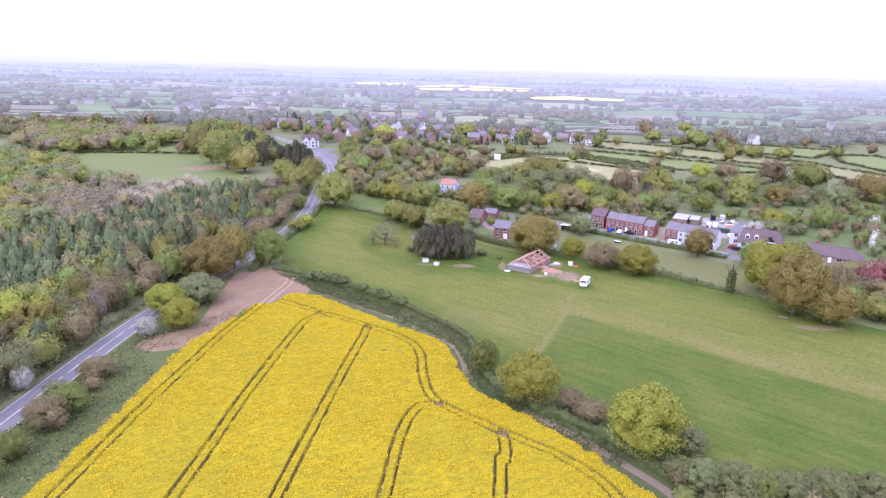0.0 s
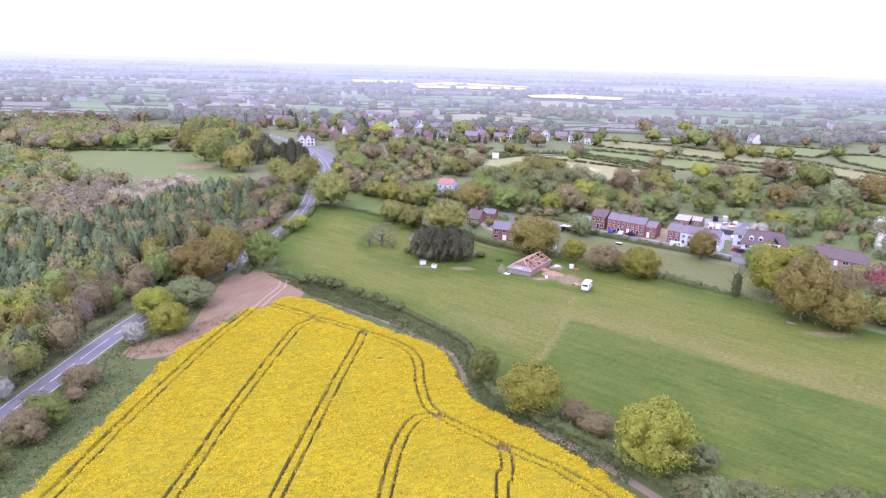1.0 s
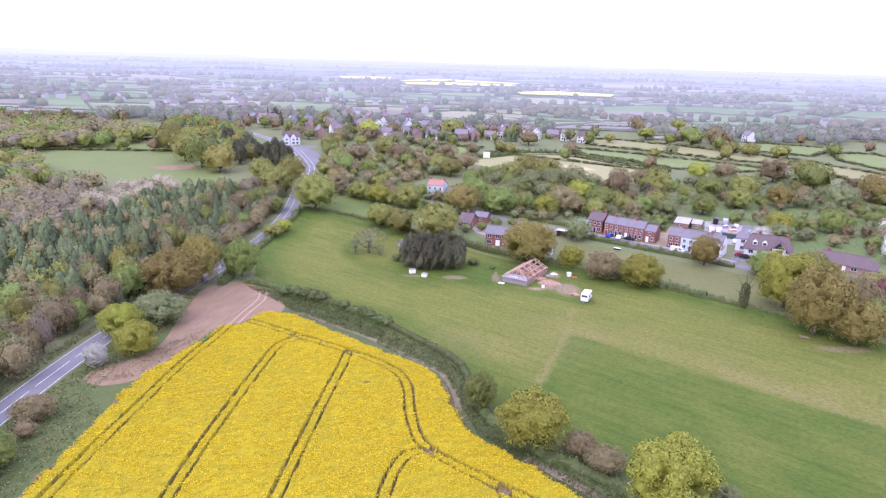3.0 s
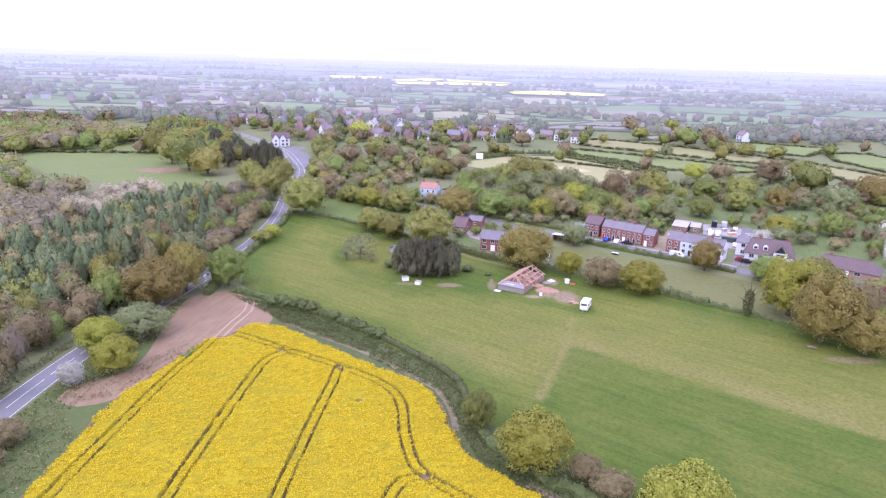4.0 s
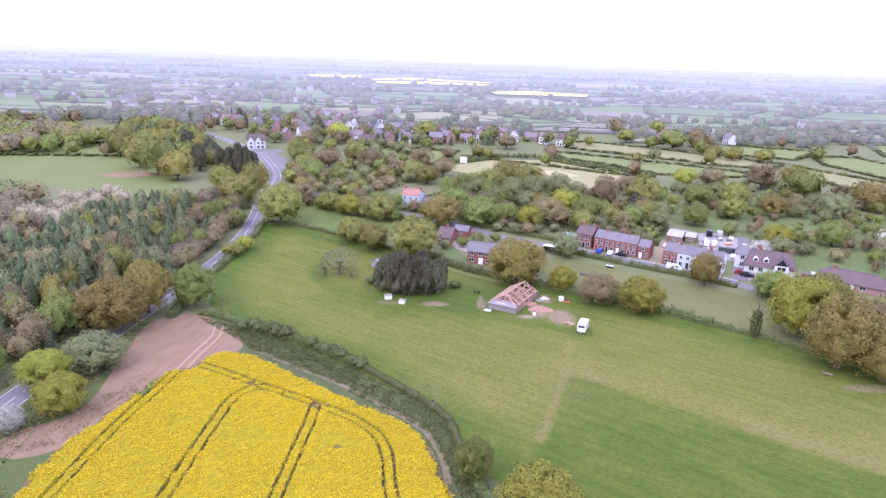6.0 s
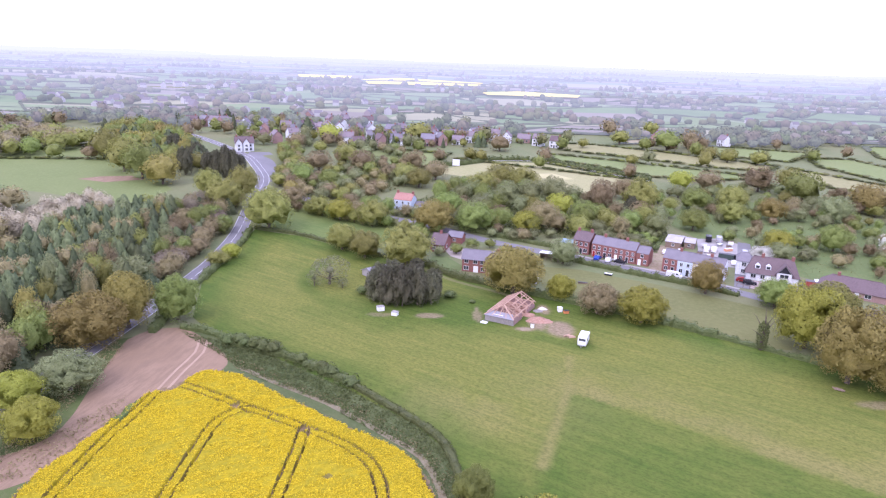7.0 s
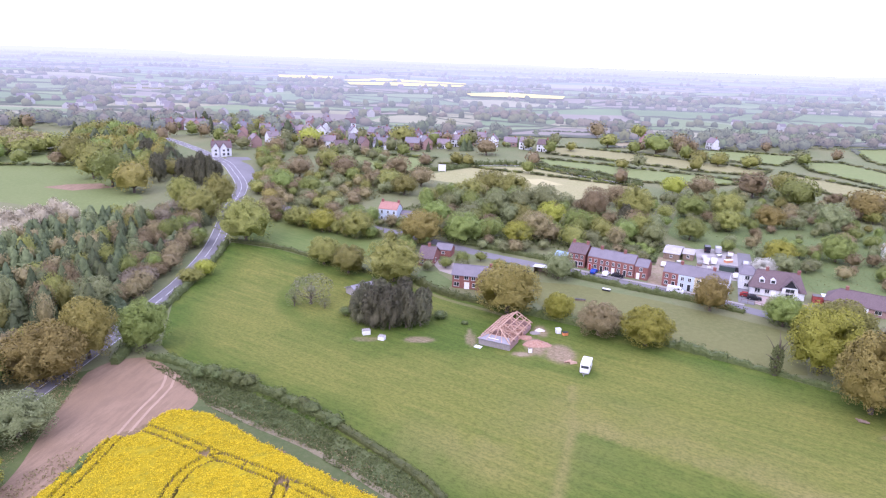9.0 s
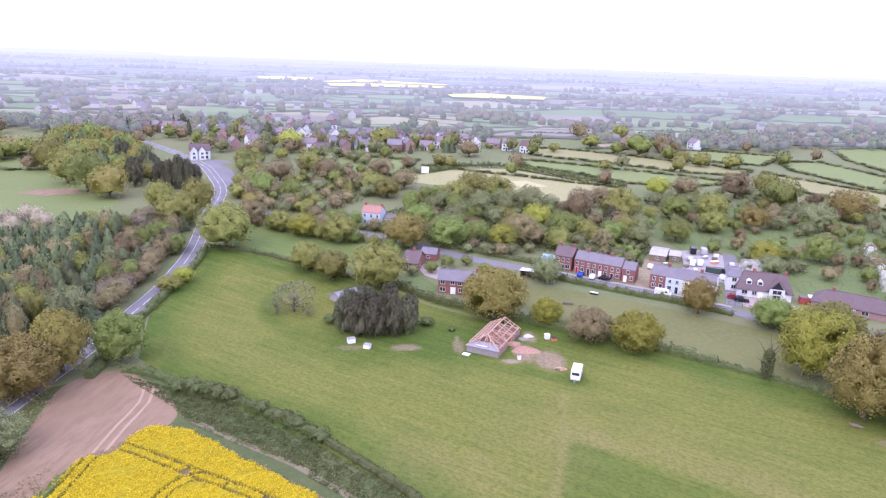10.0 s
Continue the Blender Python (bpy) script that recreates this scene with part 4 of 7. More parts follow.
def wood(poly, gap, mix, low, high, spread, grade, group, deep=lambda x, y: False):
    """Trees at random over a stretch of wood; mix: kinds with their shares."""
    kinds = [k for k, n in mix for _ in range(n)]
    for x, y in scatter(poly, gap, rng, road_near):
        k = rng.choice(kinds)
        h = rng.uniform(low, high)
        w = gap * rng.uniform(*spread) * (0.95 if k in CONIFER else 1.0)
        h = max(h, 0.78 * w)
        if deep(x, y):
            DEEP.append((x, y, h, w, k))
        else:
            plant(k, x, y, h, w, grade, rng, group)


FRONT = [("bare", 5), ("grey", 2), ("green", 2), ("oak", 4), ("amber", 2), ("spruce", 1), ("pine", 2), ("mauve", 1), ("lime", 1)]
wood([(-85, 62), (-88.5, 110), (-89, 160), (-85.5, 188), (-86, 210), (-104, 205), (-114, 186), (-120, 160), (-122, 110), (-122, 62)], 5.8, FRONT, 6.5, 10.5, (0.95, 1.45), 1, "trees of the roadside wood", lambda x, y: x < -108)
wood([(-120, 150), (-112, 186), (-101, 212), (-88, 222), (-96, 270), (-107, 306), (-116, 322), (-134, 312), (-142, 298), (-142, 266), (-144, 246), (-156, 232), (-168, 214), (-180, 160), (-122, 120)], 4.9, [("spruce", 9), ("pine", 10), ("bare", 3), ("oak", 2), ("grey", 2)], 6, 11, (0.95, 1.5), 1, "trees of the plantation", lambda x, y: x < -112)
wood([(-83, 226), (-80.5, 245), (-80, 275), (-83, 300), (-89, 334), (-100, 338), (-112, 322), (-107, 306), (-96, 268), (-89, 226)], 6.0, [("bare", 4), ("spruce", 2), ("green", 2), ("mauve", 2), ("pine", 1)], 5, 8.5, (1.0, 1.4), 1, "trees of the roadside wood")
wood([(-186, 268), (-190, 296), (-172, 304), (-155, 284), (-144, 260), (-143, 246), (-156, 232), (-168, 242)], 7.0, [("mauve", 6), ("bare", 2)], 8, 10.5, (1.1, 1.5), 1, "leafless trees of the wood", lambda x, y: True)
wood([(-164, 287), (-157, 318), (-148, 327), (-137, 318), (-143, 303), (-144, 274), (-150, 270)], 5.6, [("pale", 6), ("mauve", 1)], 6, 8.5, (1.0, 1.4), 1, "pale trees at the wood edge", lambda x, y: True)
wood([(-190, 150), (-170, 215), (-170, 242), (-188, 268), (-192, 296), (-174, 304), (-166, 318), (-200, 328), (-236, 362), (-285, 384), (-330, 300), (-270, 200)], 9.5, [("oak", 4), ("bare", 3), ("green", 2), ("mauve", 1), ("amber", 2), ("grey", 3)], 8.5, 12, (1.0, 1.4), 1, "broadleaved trees of the wood", lambda x, y: True)
wood([(-262, 394), (-232, 432), (-217, 462), (-285, 510), (-345, 490), (-310, 420)], 11.0, [("bare", 4), ("oak", 3), ("green", 1), ("mauve", 1)], 8, 11, (1.0, 1.4), 2, "trees beyond the pasture", lambda x, y: True)
wood([(-200, 445), (-165, 405), (-135, 395), (-128, 400), (-140, 437), (-170, 480), (-205, 530), (-237, 521)], 9.0, [("oak", 3), ("green", 3), ("spruce", 3), ("amber", 2)], 9, 13, (1.0, 1.4), 2, "trees beyond the pasture")
wood([(-80, 378), (-61, 422), (-39, 442), (-12, 430), (-17, 385), (-36, 345), (-64, 340)], 8.5, [("bare", 3), ("green", 2), ("oak", 2), ("grey", 1)], 3, 6.5, (0.6, 1.0), 2, "scrub trees")
wood([(-8, 322), (12, 296), (32, 306), (61, 298), (90, 306), (93, 331), (78, 339), (66, 350), (24, 388), (-8, 362)], 9.5, [("oak", 2), ("green", 3), ("bare", 3), ("grey", 5), ("scrub", 1)], 5, 9.5, (0.75, 1.15), 1, "trees of the village belt")
wood([(92, 332), (80, 342), (92, 366), (144, 399), (228, 385), (260, 345), (190, 318), (128, 325)], 10.0, [("oak", 2), ("green", 3), ("bare", 3), ("grey", 5), ("scrub", 2)], 2.6, 5.5, (0.4, 0.85), 1, "trees of the village belt", lambda x, y: y > 385)
wood([(104, 300), (128, 322), (190, 316), (215, 280), (160, 240), (140, 262), (122, 285)], 9, [("green", 4), ("grey", 5), ("bare", 3)], 2.0, 5, (0.35, 0.8), 1, "garden trees")
wood([(96, 214), (110, 230), (165, 196), (150, 160), (108, 182)], 8.0, [("bare", 4), ("oak", 2), ("green", 1), ("mauve", 2)], 6, 10, (1.0, 1.4), 1, "trees beside the meadow")
wood([(-5, 300), (30, 292), (46, 300), (60, 290), (70, 282), (80, 292), (60, 297), (20, 303)], 6, [("green", 3), ("grey", 3), ("bare", 1)], 2, 4.5, (0.7, 1.1), 1, "garden trees")
wood([(6, 262), (26, 262), (28, 280), (10, 289), (-4, 292), (-12, 300), (-16, 290)], 7, [("green", 3), ("grey", 3), ("blossom", 1)], 2.5, 5, (0.6, 0.9), 1, "garden trees")
wood([(33, 100), (40, 103), (46, 101), (60, 101), (90, 99), (90, 80), (60, 70), (42, 76), (36, 90)], 4.0, [("bare", 3), ("scrub", 5), ("green", 2), ("blossom", 1)], 1.6, 3.2, (0.7, 1.2), 1, "scrub by the ditch")
wood([(-82, 66), (-81, 112), (-80, 128), (-74, 120), (-71, 66)], 5.0, [("bare", 3), ("green", 2), ("scrub", 1)], 2.2, 4.5, (0.8, 1.3), 1, "roadside scrub")

wood([(-64, 342), (-45, 330), (-22, 318), (-6, 306), (4, 301), (6, 304), (-4, 314), (-14, 324), (-26, 330), (-40, 338), (-60, 352)], 6.0, [("green", 3), ("grey", 3), ("oak", 2), ("bare", 2), ("scrub", 2)], 3.5, 7.0, (0.9, 1.3), 1, "trees along the lane")
wood([(-64, 326), (-40, 312), (-22, 301), (-8, 292), (-10, 297), (-24, 307), (-44, 320), (-66, 334)], 5.0, [("green", 3), ("oak", 3), ("bare", 2), ("grey", 1)], 3.0, 6.0, (0.9, 1.4), 1, "trees along the lane")
wood([(52, 286), (66, 280), (74, 275), (82, 292), (92, 310), (70, 314), (52, 298)], 4.2, [("green", 3), ("grey", 3), ("scrub", 3), ("hedge", 2)], 1.2, 3.5, (0.6, 1.1), 1, "garden shrubs")
wood([(-100, 462), (-108, 478), (-92, 470), (-72, 402), (-66, 352), (-72, 346), (-81, 360), (-88, 400)], 7.0, [("bare", 3), ("green", 2), ("oak", 3), ("grey", 2), ("amber", 1)], 4, 8.5, (0.9, 1.3), 2, "trees beside the road")
wood([(-92, 466), (-67, 489), (-13, 484), (-12, 446), (-60, 442)], 14, [("green", 2), ("grey", 3), ("bare", 2), ("oak", 1)], 3, 7, (0.4, 0.7), 2, "garden trees")
wood([(-30, 324), (-8, 318), (-4, 322), (-24, 331), (-30, 330)], 3.6, [("green", 3), ("oak", 2), ("grey", 2)], 2.2, 3.6, (0.9, 1.2), 1, "shrubs before the white house")
joined_plants("woodland", DEEP, "deep wood of budding broadleaved trees and conifers", "woodland", ["oak", "amber", "green", "lime", "grey", "bare", "mauve", "pale", "spruce", "pine", "scrub"], fine=True)

# ---- hedges ----
hedge([(-53, 196), (-42, 191.5), (-30, 184.5), (-19.5, 176)], 2.6, 1.5, "hedge", "dark green hawthorn hedge above the ditch", 26, 0.26, 0.6)
shrub_line = smooth_line([(-52, 195.5), (-42, 191.3), (-30, 184.3), (-20, 176)], 2.6)
for x, y in shrub_line:
    if rng.random() < 0.86:
        plant("hedge", x + rng.uniform(-0.6, 0.6), y + rng.uniform(-0.6, 0.6), rng.uniform(2.0, 3.8), rng.uniform(3.0, 5.0), 1, rng, "shrubs of the field hedge")
hedge([(-19.3, 175.3), (-8, 164), (-1, 155), (2, 143)], 1.8, 1.1, "hedge", "low clipped dark green hedge beside the ditch", 22, 0.2, 0.2)
hedge([(-66, 204), (-58, 201), (-52, 196.5)], 2.2, 1.6, "hedge", "thin brown hedge at the field gate", 20, 0.24, 0.5)
hedge([(2, 143), (6, 131), (14, 122), (25, 114), (31, 106), (37, 98)], 2.6, 1.2, "hedge", "rough dark green ditch-side hedge", 22, 0.24, 0.5)
hedge([(-72, 200), (-73.6, 225), (-73.8, 250), (-73, 278), (-74.5, 297)], 2.4, 1.7, "hedge", "green roadside hedge along the meadow", 18, 0.26, 0.5)
hedge([(-73, 298), (-54, 291), (-38, 280), (-26, 271.5), (-14, 266), (-3, 262.5)], 1.6, 1.3, "hedge", "clipped green hedge between two fields", 16, 0.22, 0.3)
hedge([(-8, 264), (3, 251), (15, 243.5), (24, 239)], 2.4, 2.2, "hedge", "dark garden hedge along the track", 20, 0.26, 0.4)
hedge([(24, 238), (33, 232.5), (45, 225.5), (57.5, 217.8), (70, 208)], 2.6, 2.1, "hedge", "field hedge between paddock and meadow", 18, 0.26, 0.5)
hedge([(70, 208), (79.3, 201), (95, 188)], 1.6, 1.2, "hedge", "thin field hedge under the ivy-clad tree", 16, 0.22, 0.5)
hedge([(42, 272.5), (56, 263.5), (66, 257.5), (76, 251.6), (90, 241)], 2.2, 1.8, "hedge", "roadside hedge opposite the terrace", 16, 0.24, 0.5)
hedge([(-66, 335), (-52, 328), (-36, 318), (-20.5, 309), (-8, 301)], 3.0, 2.6, "scrub", "tall overgrown hedge behind the small field", 20, 0.34, 0.6)
hedge([(6, 307), (20, 297.5), (41, 285)], 1.8, 1.8, "hedge", "garden hedge beside the lane", 14, 0.26, 0.3)
hedge([(-4, 437), (10, 441), (32, 459), (58, 460), (88, 436), (114, 411)], 3.0, 2.6, "hedge", "hedge round the cricket field", 9, 0.5, 0.5)
hedge([(152, 262), (160, 275), (168, 292), (176, 305)], 3.0, 3.2, "blossom", "hawthorn hedge covered in white blossom", 14, 0.4, 0.6)

# ---- rough undergrowth on verges and ditch sides ----
def tussocks(outline, count, height, size, leaf, label):
    """Grass tussocks, nettles and brambles: leaf clumps thrown over a strip of ground."""
    p = np.array(outline)
    rg = np.random.default_rng(count)
    q = rg.uniform(p.min(axis=0), p.max(axis=0), (count * 4, 2))
    q = q[inside(outline, q[:, 0], q[:, 1])][:count]
    lump = np.array([max(0.05, 0.5 + noise.noise(Vector((x * 0.5, y * 0.5, 4.0)))) for x, y in q])
    pts = np.column_stack([q, np.interp(q[:, 1], ROWS_Y, ROWS_Z) + lump * height * rg.uniform(0.1, 1.0, len(q))])
    v = leaf_quads(pts, np.tile([0, 0, 0.6], (len(q), 1)), size, rg)
    me = mesh_from("undergrowth", v.tolist(), np.arange(len(v)).reshape(-1, 4).tolist(), LEAF[leaf])
    tagged(new("undergrowth", me), label, "undergrowth", kind="stuff")


tussocks([(-81.5, 66), (-81.6, 120), (-81.8, 158), (-78.5, 186), (-76.5, 172), (-73, 134), (-67, 128), (-66.5, 66)], 5000, 0.45, 0.2, "hedge", "dark green tussocks and nettles on the verge")
tussocks([(-81.5, 66), (-81.6, 120), (-81.8, 158), (-76.5, 172), (-73, 134), (-67, 128), (-66.5, 66)], 2500, 0.6, 0.2, "bare", "dead brown stalks on the verge")
tussocks([(-21, 174.8), (-7, 162), (0, 152), (3, 139), (10, 127), (22, 115), (31, 106), (27, 103), (12, 116), (3, 127), (-1, 140), (-4, 150), (-21, 164.5)], 15500, 0.55, 0.2, "hedge", "dark green growth along the ditch")
tussocks([(-50, 190), (-40, 188.5), (-20, 173.5), (-20, 166), (-34, 174), (-46, 182)], 3500, 0.35, 0.18, "hedge", "rough green grass below the hedge")
tussocks([(-90, 66), (-92, 160), (-88, 190), (-84, 225), (-83, 245), (-82, 225), (-86.5, 190), (-89.2, 160), (-88.6, 66)], 3000, 1.0, 0.25, "scrub", "green growth at the wood edge")

tussocks([(-16, 348), (10, 376), (50, 350), (73, 343), (92, 331), (90, 306), (84, 298), (61, 294), (36, 302), (20, 303), (-1, 311)], 9000, 1.8, 0.42, "hedge", "dark green brambles and nettles under the trees")
tussocks([(-80, 372), (-61, 420), (-39, 440), (-12, 428), (-17, 385), (-36, 347), (-64, 342)], 5000, 1.4, 0.45, "scrub", "rough green growth between the scrub trees")
tussocks([(96, 322), (118, 368), (146, 382), (228, 382), (258, 345), (208, 298), (200, 268), (165, 242), (140, 250), (120, 264), (118, 306), (102, 302)], 6000, 0.5, 0.26, "scrub", "rank green grass under the orchard trees")
tussocks([(42, 290), (70, 274), (80, 290), (92, 308), (60, 297)], 3000, 0.9, 0.3, "hedge", "overgrown garden plants behind the terrace")
tussocks([(-64, 170), (-61, 160), (-64, 150), (-68, 142), (-74, 139), (-72, 150), (-73, 175), (-75, 192), (-79, 196), (-79, 170), (-77, 140)], 2500, 0.5, 0.2, "bare", "dead brown stalks beside the bare soil")
tussocks([(-66, 202), (-53, 195.5), (-42, 190.5), (-30, 183.5), (-20, 175), (-20, 166), (-33, 174.5), (-46, 183), (-53, 190), (-62, 198)], 7000, 0.5, 0.2, "hedge", "dark green rough grass between hedge and crop")
tussocks([(-50, 187), (-46, 182), (-33, 173.5), (-20, 165), (-7, 153.5), (-2.5, 142), (0.5, 130), (4, 131), (2, 143), (-4, 154), (-18, 168.5), (-34, 177.5), (-48, 189)], 4000, 0.4, 0.18, "bare", "pale dry stalks along the edge of the crop")


# ---- far country ----
rngf = random.Random(77)
far_spots = []
for outline, mat in FIELDS + [([(-275, 411), (-224, 466), (-188, 424)], None), ([(8, 460), (57, 462), (112, 411)], None)]:
    closed = outline + outline[:1]
    for (x0, y0), (x1, y1) in zip(closed[:-1], closed[1:]):
        length = math.hypot(x1 - x0, y1 - y0)
        for i in range(int(length / 3.2)):
            s = i / max(1, int(length / 3.2))
            tall = rngf.random() < 0.045
            far_spots.append((x0 + (x1 - x0) * s + rngf.uniform(-1, 1), y0 + (y1 - y0) * s + rngf.uniform(-1, 1), rngf.uniform(8, 12) if tall else rngf.uniform(1.1, 2.1), rngf.uniform(8, 11) if tall else rngf.uniform(4.6, 6.2), rngf.choice(("oak", "green", "bare", "grey") if tall else ("hedge", "hedge", "scrub", "green"))))
BELTS = [
    ([(-330, 520), (-200, 540), (-190, 615), (-320, 615)], 14), ([(-200, 560), (-60, 560), (-50, 590), (-190, 615)], 15),
    ([(-190, 500), (-60, 470), (0, 500), (80, 520), (70, 560), (-60, 560), (-180, 560)], 19),
    ([(60, 560), (75, 590), (-40, 585)], 11), ([(185, 552), (230, 545), (275, 535), (320, 600), (240, 615), (178, 590)], 11), ([(140, 525), (172, 505), (184, 548), (160, 548)], 12),
    ([(290, 560), (380, 560), (480, 560), (480, 615), (290, 615)], 15), ([(440, 470), (500, 560), (560, 600), (560, 420)], 15),
    ([(-600, 480), (-440, 510), (-440, 615), (-700, 615)], 14), ([(-360, 470), (-290, 510), (-330, 540), (-420, 520)], 12),
    ([(-480, 380), (-340, 400), (-350, 470), (-520, 500)], 12), ([(330, 400), (300, 350), (400, 300), (480, 420)], 14),
]
for poly, gap in BELTS:
    for x, y in scatter(poly, gap * 1.15, rngf, road_near):
        far_spots.append((x, y, rngf.uniform(7, 12), rngf.uniform(8, 12.5), rngf.choice(("green", "bare", "scrub", "grey", "grey", "bare"))))

RAPE_FIELDS = ([(-139, 1215), (-79, 1320), (71, 1230), (68, 1200), (-60, 1222), (-126, 1190)], [(-124, 1150), (-40, 1188), (64, 1172), (55, 1114), (-112, 1080)], [(52, 955), (108, 1010), (187, 968), (173, 915), (57, 912)], [(-268, 1325), (-169, 1335), (-158, 1219), (-249, 1235)])
# Flower yellow with a pale emission over it that imitates haze.
RAPE_FAR = distant("hazed_rape", (0.44, 0.39, 0.17), (0.3, 0.28, 0.23))
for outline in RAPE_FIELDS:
    sheet("rape_field", outline, RAPE_FAR, 3.0, "distant field of yellow rape, paled by painted haze", "field")
joined_plants("far_trees", [p for p in far_spots if p[1] < 545], "distant hedgerow trees and copses in spring leaf", "trees", ["oak", "green", "bare", "grey", "spruce", "amber", "hedge", "scrub"])

# ---- hazy distance ----
COUNTRY = [("pasture", (0.2, 0.25, 0.12)), ("stubble", (0.3, 0.29, 0.18)), ("plough", (0.24, 0.21, 0.17)), ("crop", (0.16, 0.22, 0.1))]
BANDS = (620, 720, 850, 1000, 1250, 1600, 2100, 2800, 3700, 4500)


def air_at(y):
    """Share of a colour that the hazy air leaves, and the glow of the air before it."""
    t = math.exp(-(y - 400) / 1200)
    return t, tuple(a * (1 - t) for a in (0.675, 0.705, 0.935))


# Paints haze by distance into a colour: base dimmed, air tint as emission.
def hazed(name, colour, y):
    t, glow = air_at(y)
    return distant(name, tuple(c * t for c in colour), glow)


# Hills almost wholly in the painted haze tint, set by a far distance.
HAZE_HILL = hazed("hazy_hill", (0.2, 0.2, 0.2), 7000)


def hazy_country():
    """The far backdrop: uneven fields in rising rows, parted by hedges, trees and copses."""
    rows, y = [], 590.0
    while y < 4400:
        rows.append(y)
        y += 40 + (y - 600) * 0.08
    rows.append(4500.0)
    cols = 18
    grid = []
    for j, y in enumerate(rows):
        gap = rows[min(j + 1, len(rows) - 1)] - y
        line = []
        for i in range(cols + 1):
            x = (i / cols * 2 - 1) * y * 1.06 + rngf.uniform(-0.3, 0.3) * y * 2.1 / cols + (y * 0.07 if j % 2 else 0)
            edge = j in (0, len(rows) - 1)
            line.append((x, y + (0 if edge else rngf.uniform(-0.36, 0.36) * gap + 0.3 * gap * math.sin(x * 0.004 + j))))
        grid.append(line)
    iv1, iface1 = ico(1)
    crowns = [(v - np.array([0, 0, 1.0]), f) for v, f, _ in (crown_arrays(900 + q, 2, 2, 11, 30, 0.1, 0, 2, 0.94) for q in range(5))]
    for band in range(len(BANDS) - 1):
        y0, y1 = BANDS[band], BANDS[band + 1]
        mid = (y0 + y1) / 2
        # One set per band, with that band's haze painted into colour and emission.
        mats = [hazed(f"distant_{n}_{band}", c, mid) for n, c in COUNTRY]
        leaves = [hazed(f"hazed_leaf_{band}", (0.15, 0.155, 0.075), mid), hazed(f"hazed_twig_{band}", (0.17, 0.145, 0.095), mid), hazed(f"hazed_wood_{band}", (0.10, 0.115, 0.06), mid)]
        verts, faces, index, wv, wf, wi = [], [], [], [], [], []
        for j in range(len(rows) - 1):
            if not (y0 - 31 <= rows[j] < y1 - 31 or (band == len(BANDS) - 2 and rows[j] >= y1 - 31)):
                continue
            for i in range(cols):
                c = [grid[j][i], grid[j][i + 1], grid[j + 1][i + 1], grid[j + 1][i]]
                k = len(verts)
                verts += [(a, b, lift(b) + 0.5) for a, b in c]
                faces.append((k, k + 1, k + 2, k + 3))
                index.append(rngf.choice((0, 0, 1, 2, 3, 3)))
                spots = []
                for (ax, ay), (bx, by) in ((c[0], c[1]), (c[0], c[3])):
                    length = math.hypot(bx - ax, by - ay)
                    if rngf.random() < 0.85:
                        n = max(3, int(length / (8 + rows[j] * 0.008)))
                        o = len(wv)
                        nx, ny = -(by - ay) / length * 1.1, (bx - ax) / length * 1.1
                        for q in range(n + 1):
                            s = q / n
                            cx, cy, h = ax + (bx - ax) * s, ay + (by - ay) * s, rngf.uniform(0.4, 2.2)
                            for e, up in ((-1, 0), (-0.8, h), (0.8, h), (1, 0)):
                                wv.append((cx + nx * e, cy + ny * e, lift(cy) + 0.3 + up))
                        wf += [(o + 4 * q + m, o + 4 * q + 4 + m, o + 4 * q + 5 + m, o + 4 * q + 1 + m) for q in range(n) for m in range(3)]
                        wi += [2] * (3 * n)
                    full = rngf.random() < (0.34 if rows[j] < 1300 else 0.2)
                    gap = 9 + rows[j] * 0.006
                    for q in range(int(length / gap)):
                        if full or rngf.random() < 0.15:
                            s = (q + rngf.random()) * gap / length
                            spots.append((ax + (bx - ax) * s + rngf.uniform(-3, 3), ay + (by - ay) * s + rngf.uniform(-3, 3)))
                if rngf.random() < (0.27 if rows[j] < 1300 else 0.12):
                    u0, v0 = rngf.random() * 0.5, rngf.random() * 0.5
                    for _ in range(int(10 + rows[j] * 0.016)):
                        u, v = u0 + rngf.random() * 0.5, v0 + rngf.random() * 0.5
                        ax, ay = c[0][0] + (c[1][0] - c[0][0]) * u, c[0][1] + (c[1][1] - c[0][1]) * u
                        bx, by = c[3][0] + (c[2][0] - c[3][0]) * u, c[3][1] + (c[2][1] - c[3][1]) * u
                        spots.append((ax + (bx - ax) * v, ay + (by - ay) * v))
                for cx, cy in spots:
                    if any(inside(o, cx, cy) for o in RAPE_FIELDS):
                        continue
                    w, h, o = rngf.uniform(3, 6), rngf.uniform(5, 9), len(wv)
                    pv, pf = rngf.choice(crowns) if cy < 950 else (iv1, iface1)
                    lump = [1.0] * len(pv) if cy < 950 else [1 + 0.3 * rngf.uniform(-1, 1) for _ in pv]
                    z = lift(cy) + h * 0.42
                    wv += [(cx + v[0] * w * k, cy + v[1] * w * k, z + v[2] * h * 0.55 * k) for v, k in zip(pv.tolist(), lump)]
                    wf += [tuple(o + q for q in f) for f in pf]
                    wi += [rngf.choice((0, 0, 1, 1, 2))] * len(pf)
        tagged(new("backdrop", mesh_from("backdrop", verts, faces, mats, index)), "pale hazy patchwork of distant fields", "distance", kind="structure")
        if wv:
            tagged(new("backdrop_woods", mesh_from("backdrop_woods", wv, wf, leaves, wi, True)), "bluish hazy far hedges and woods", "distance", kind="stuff")


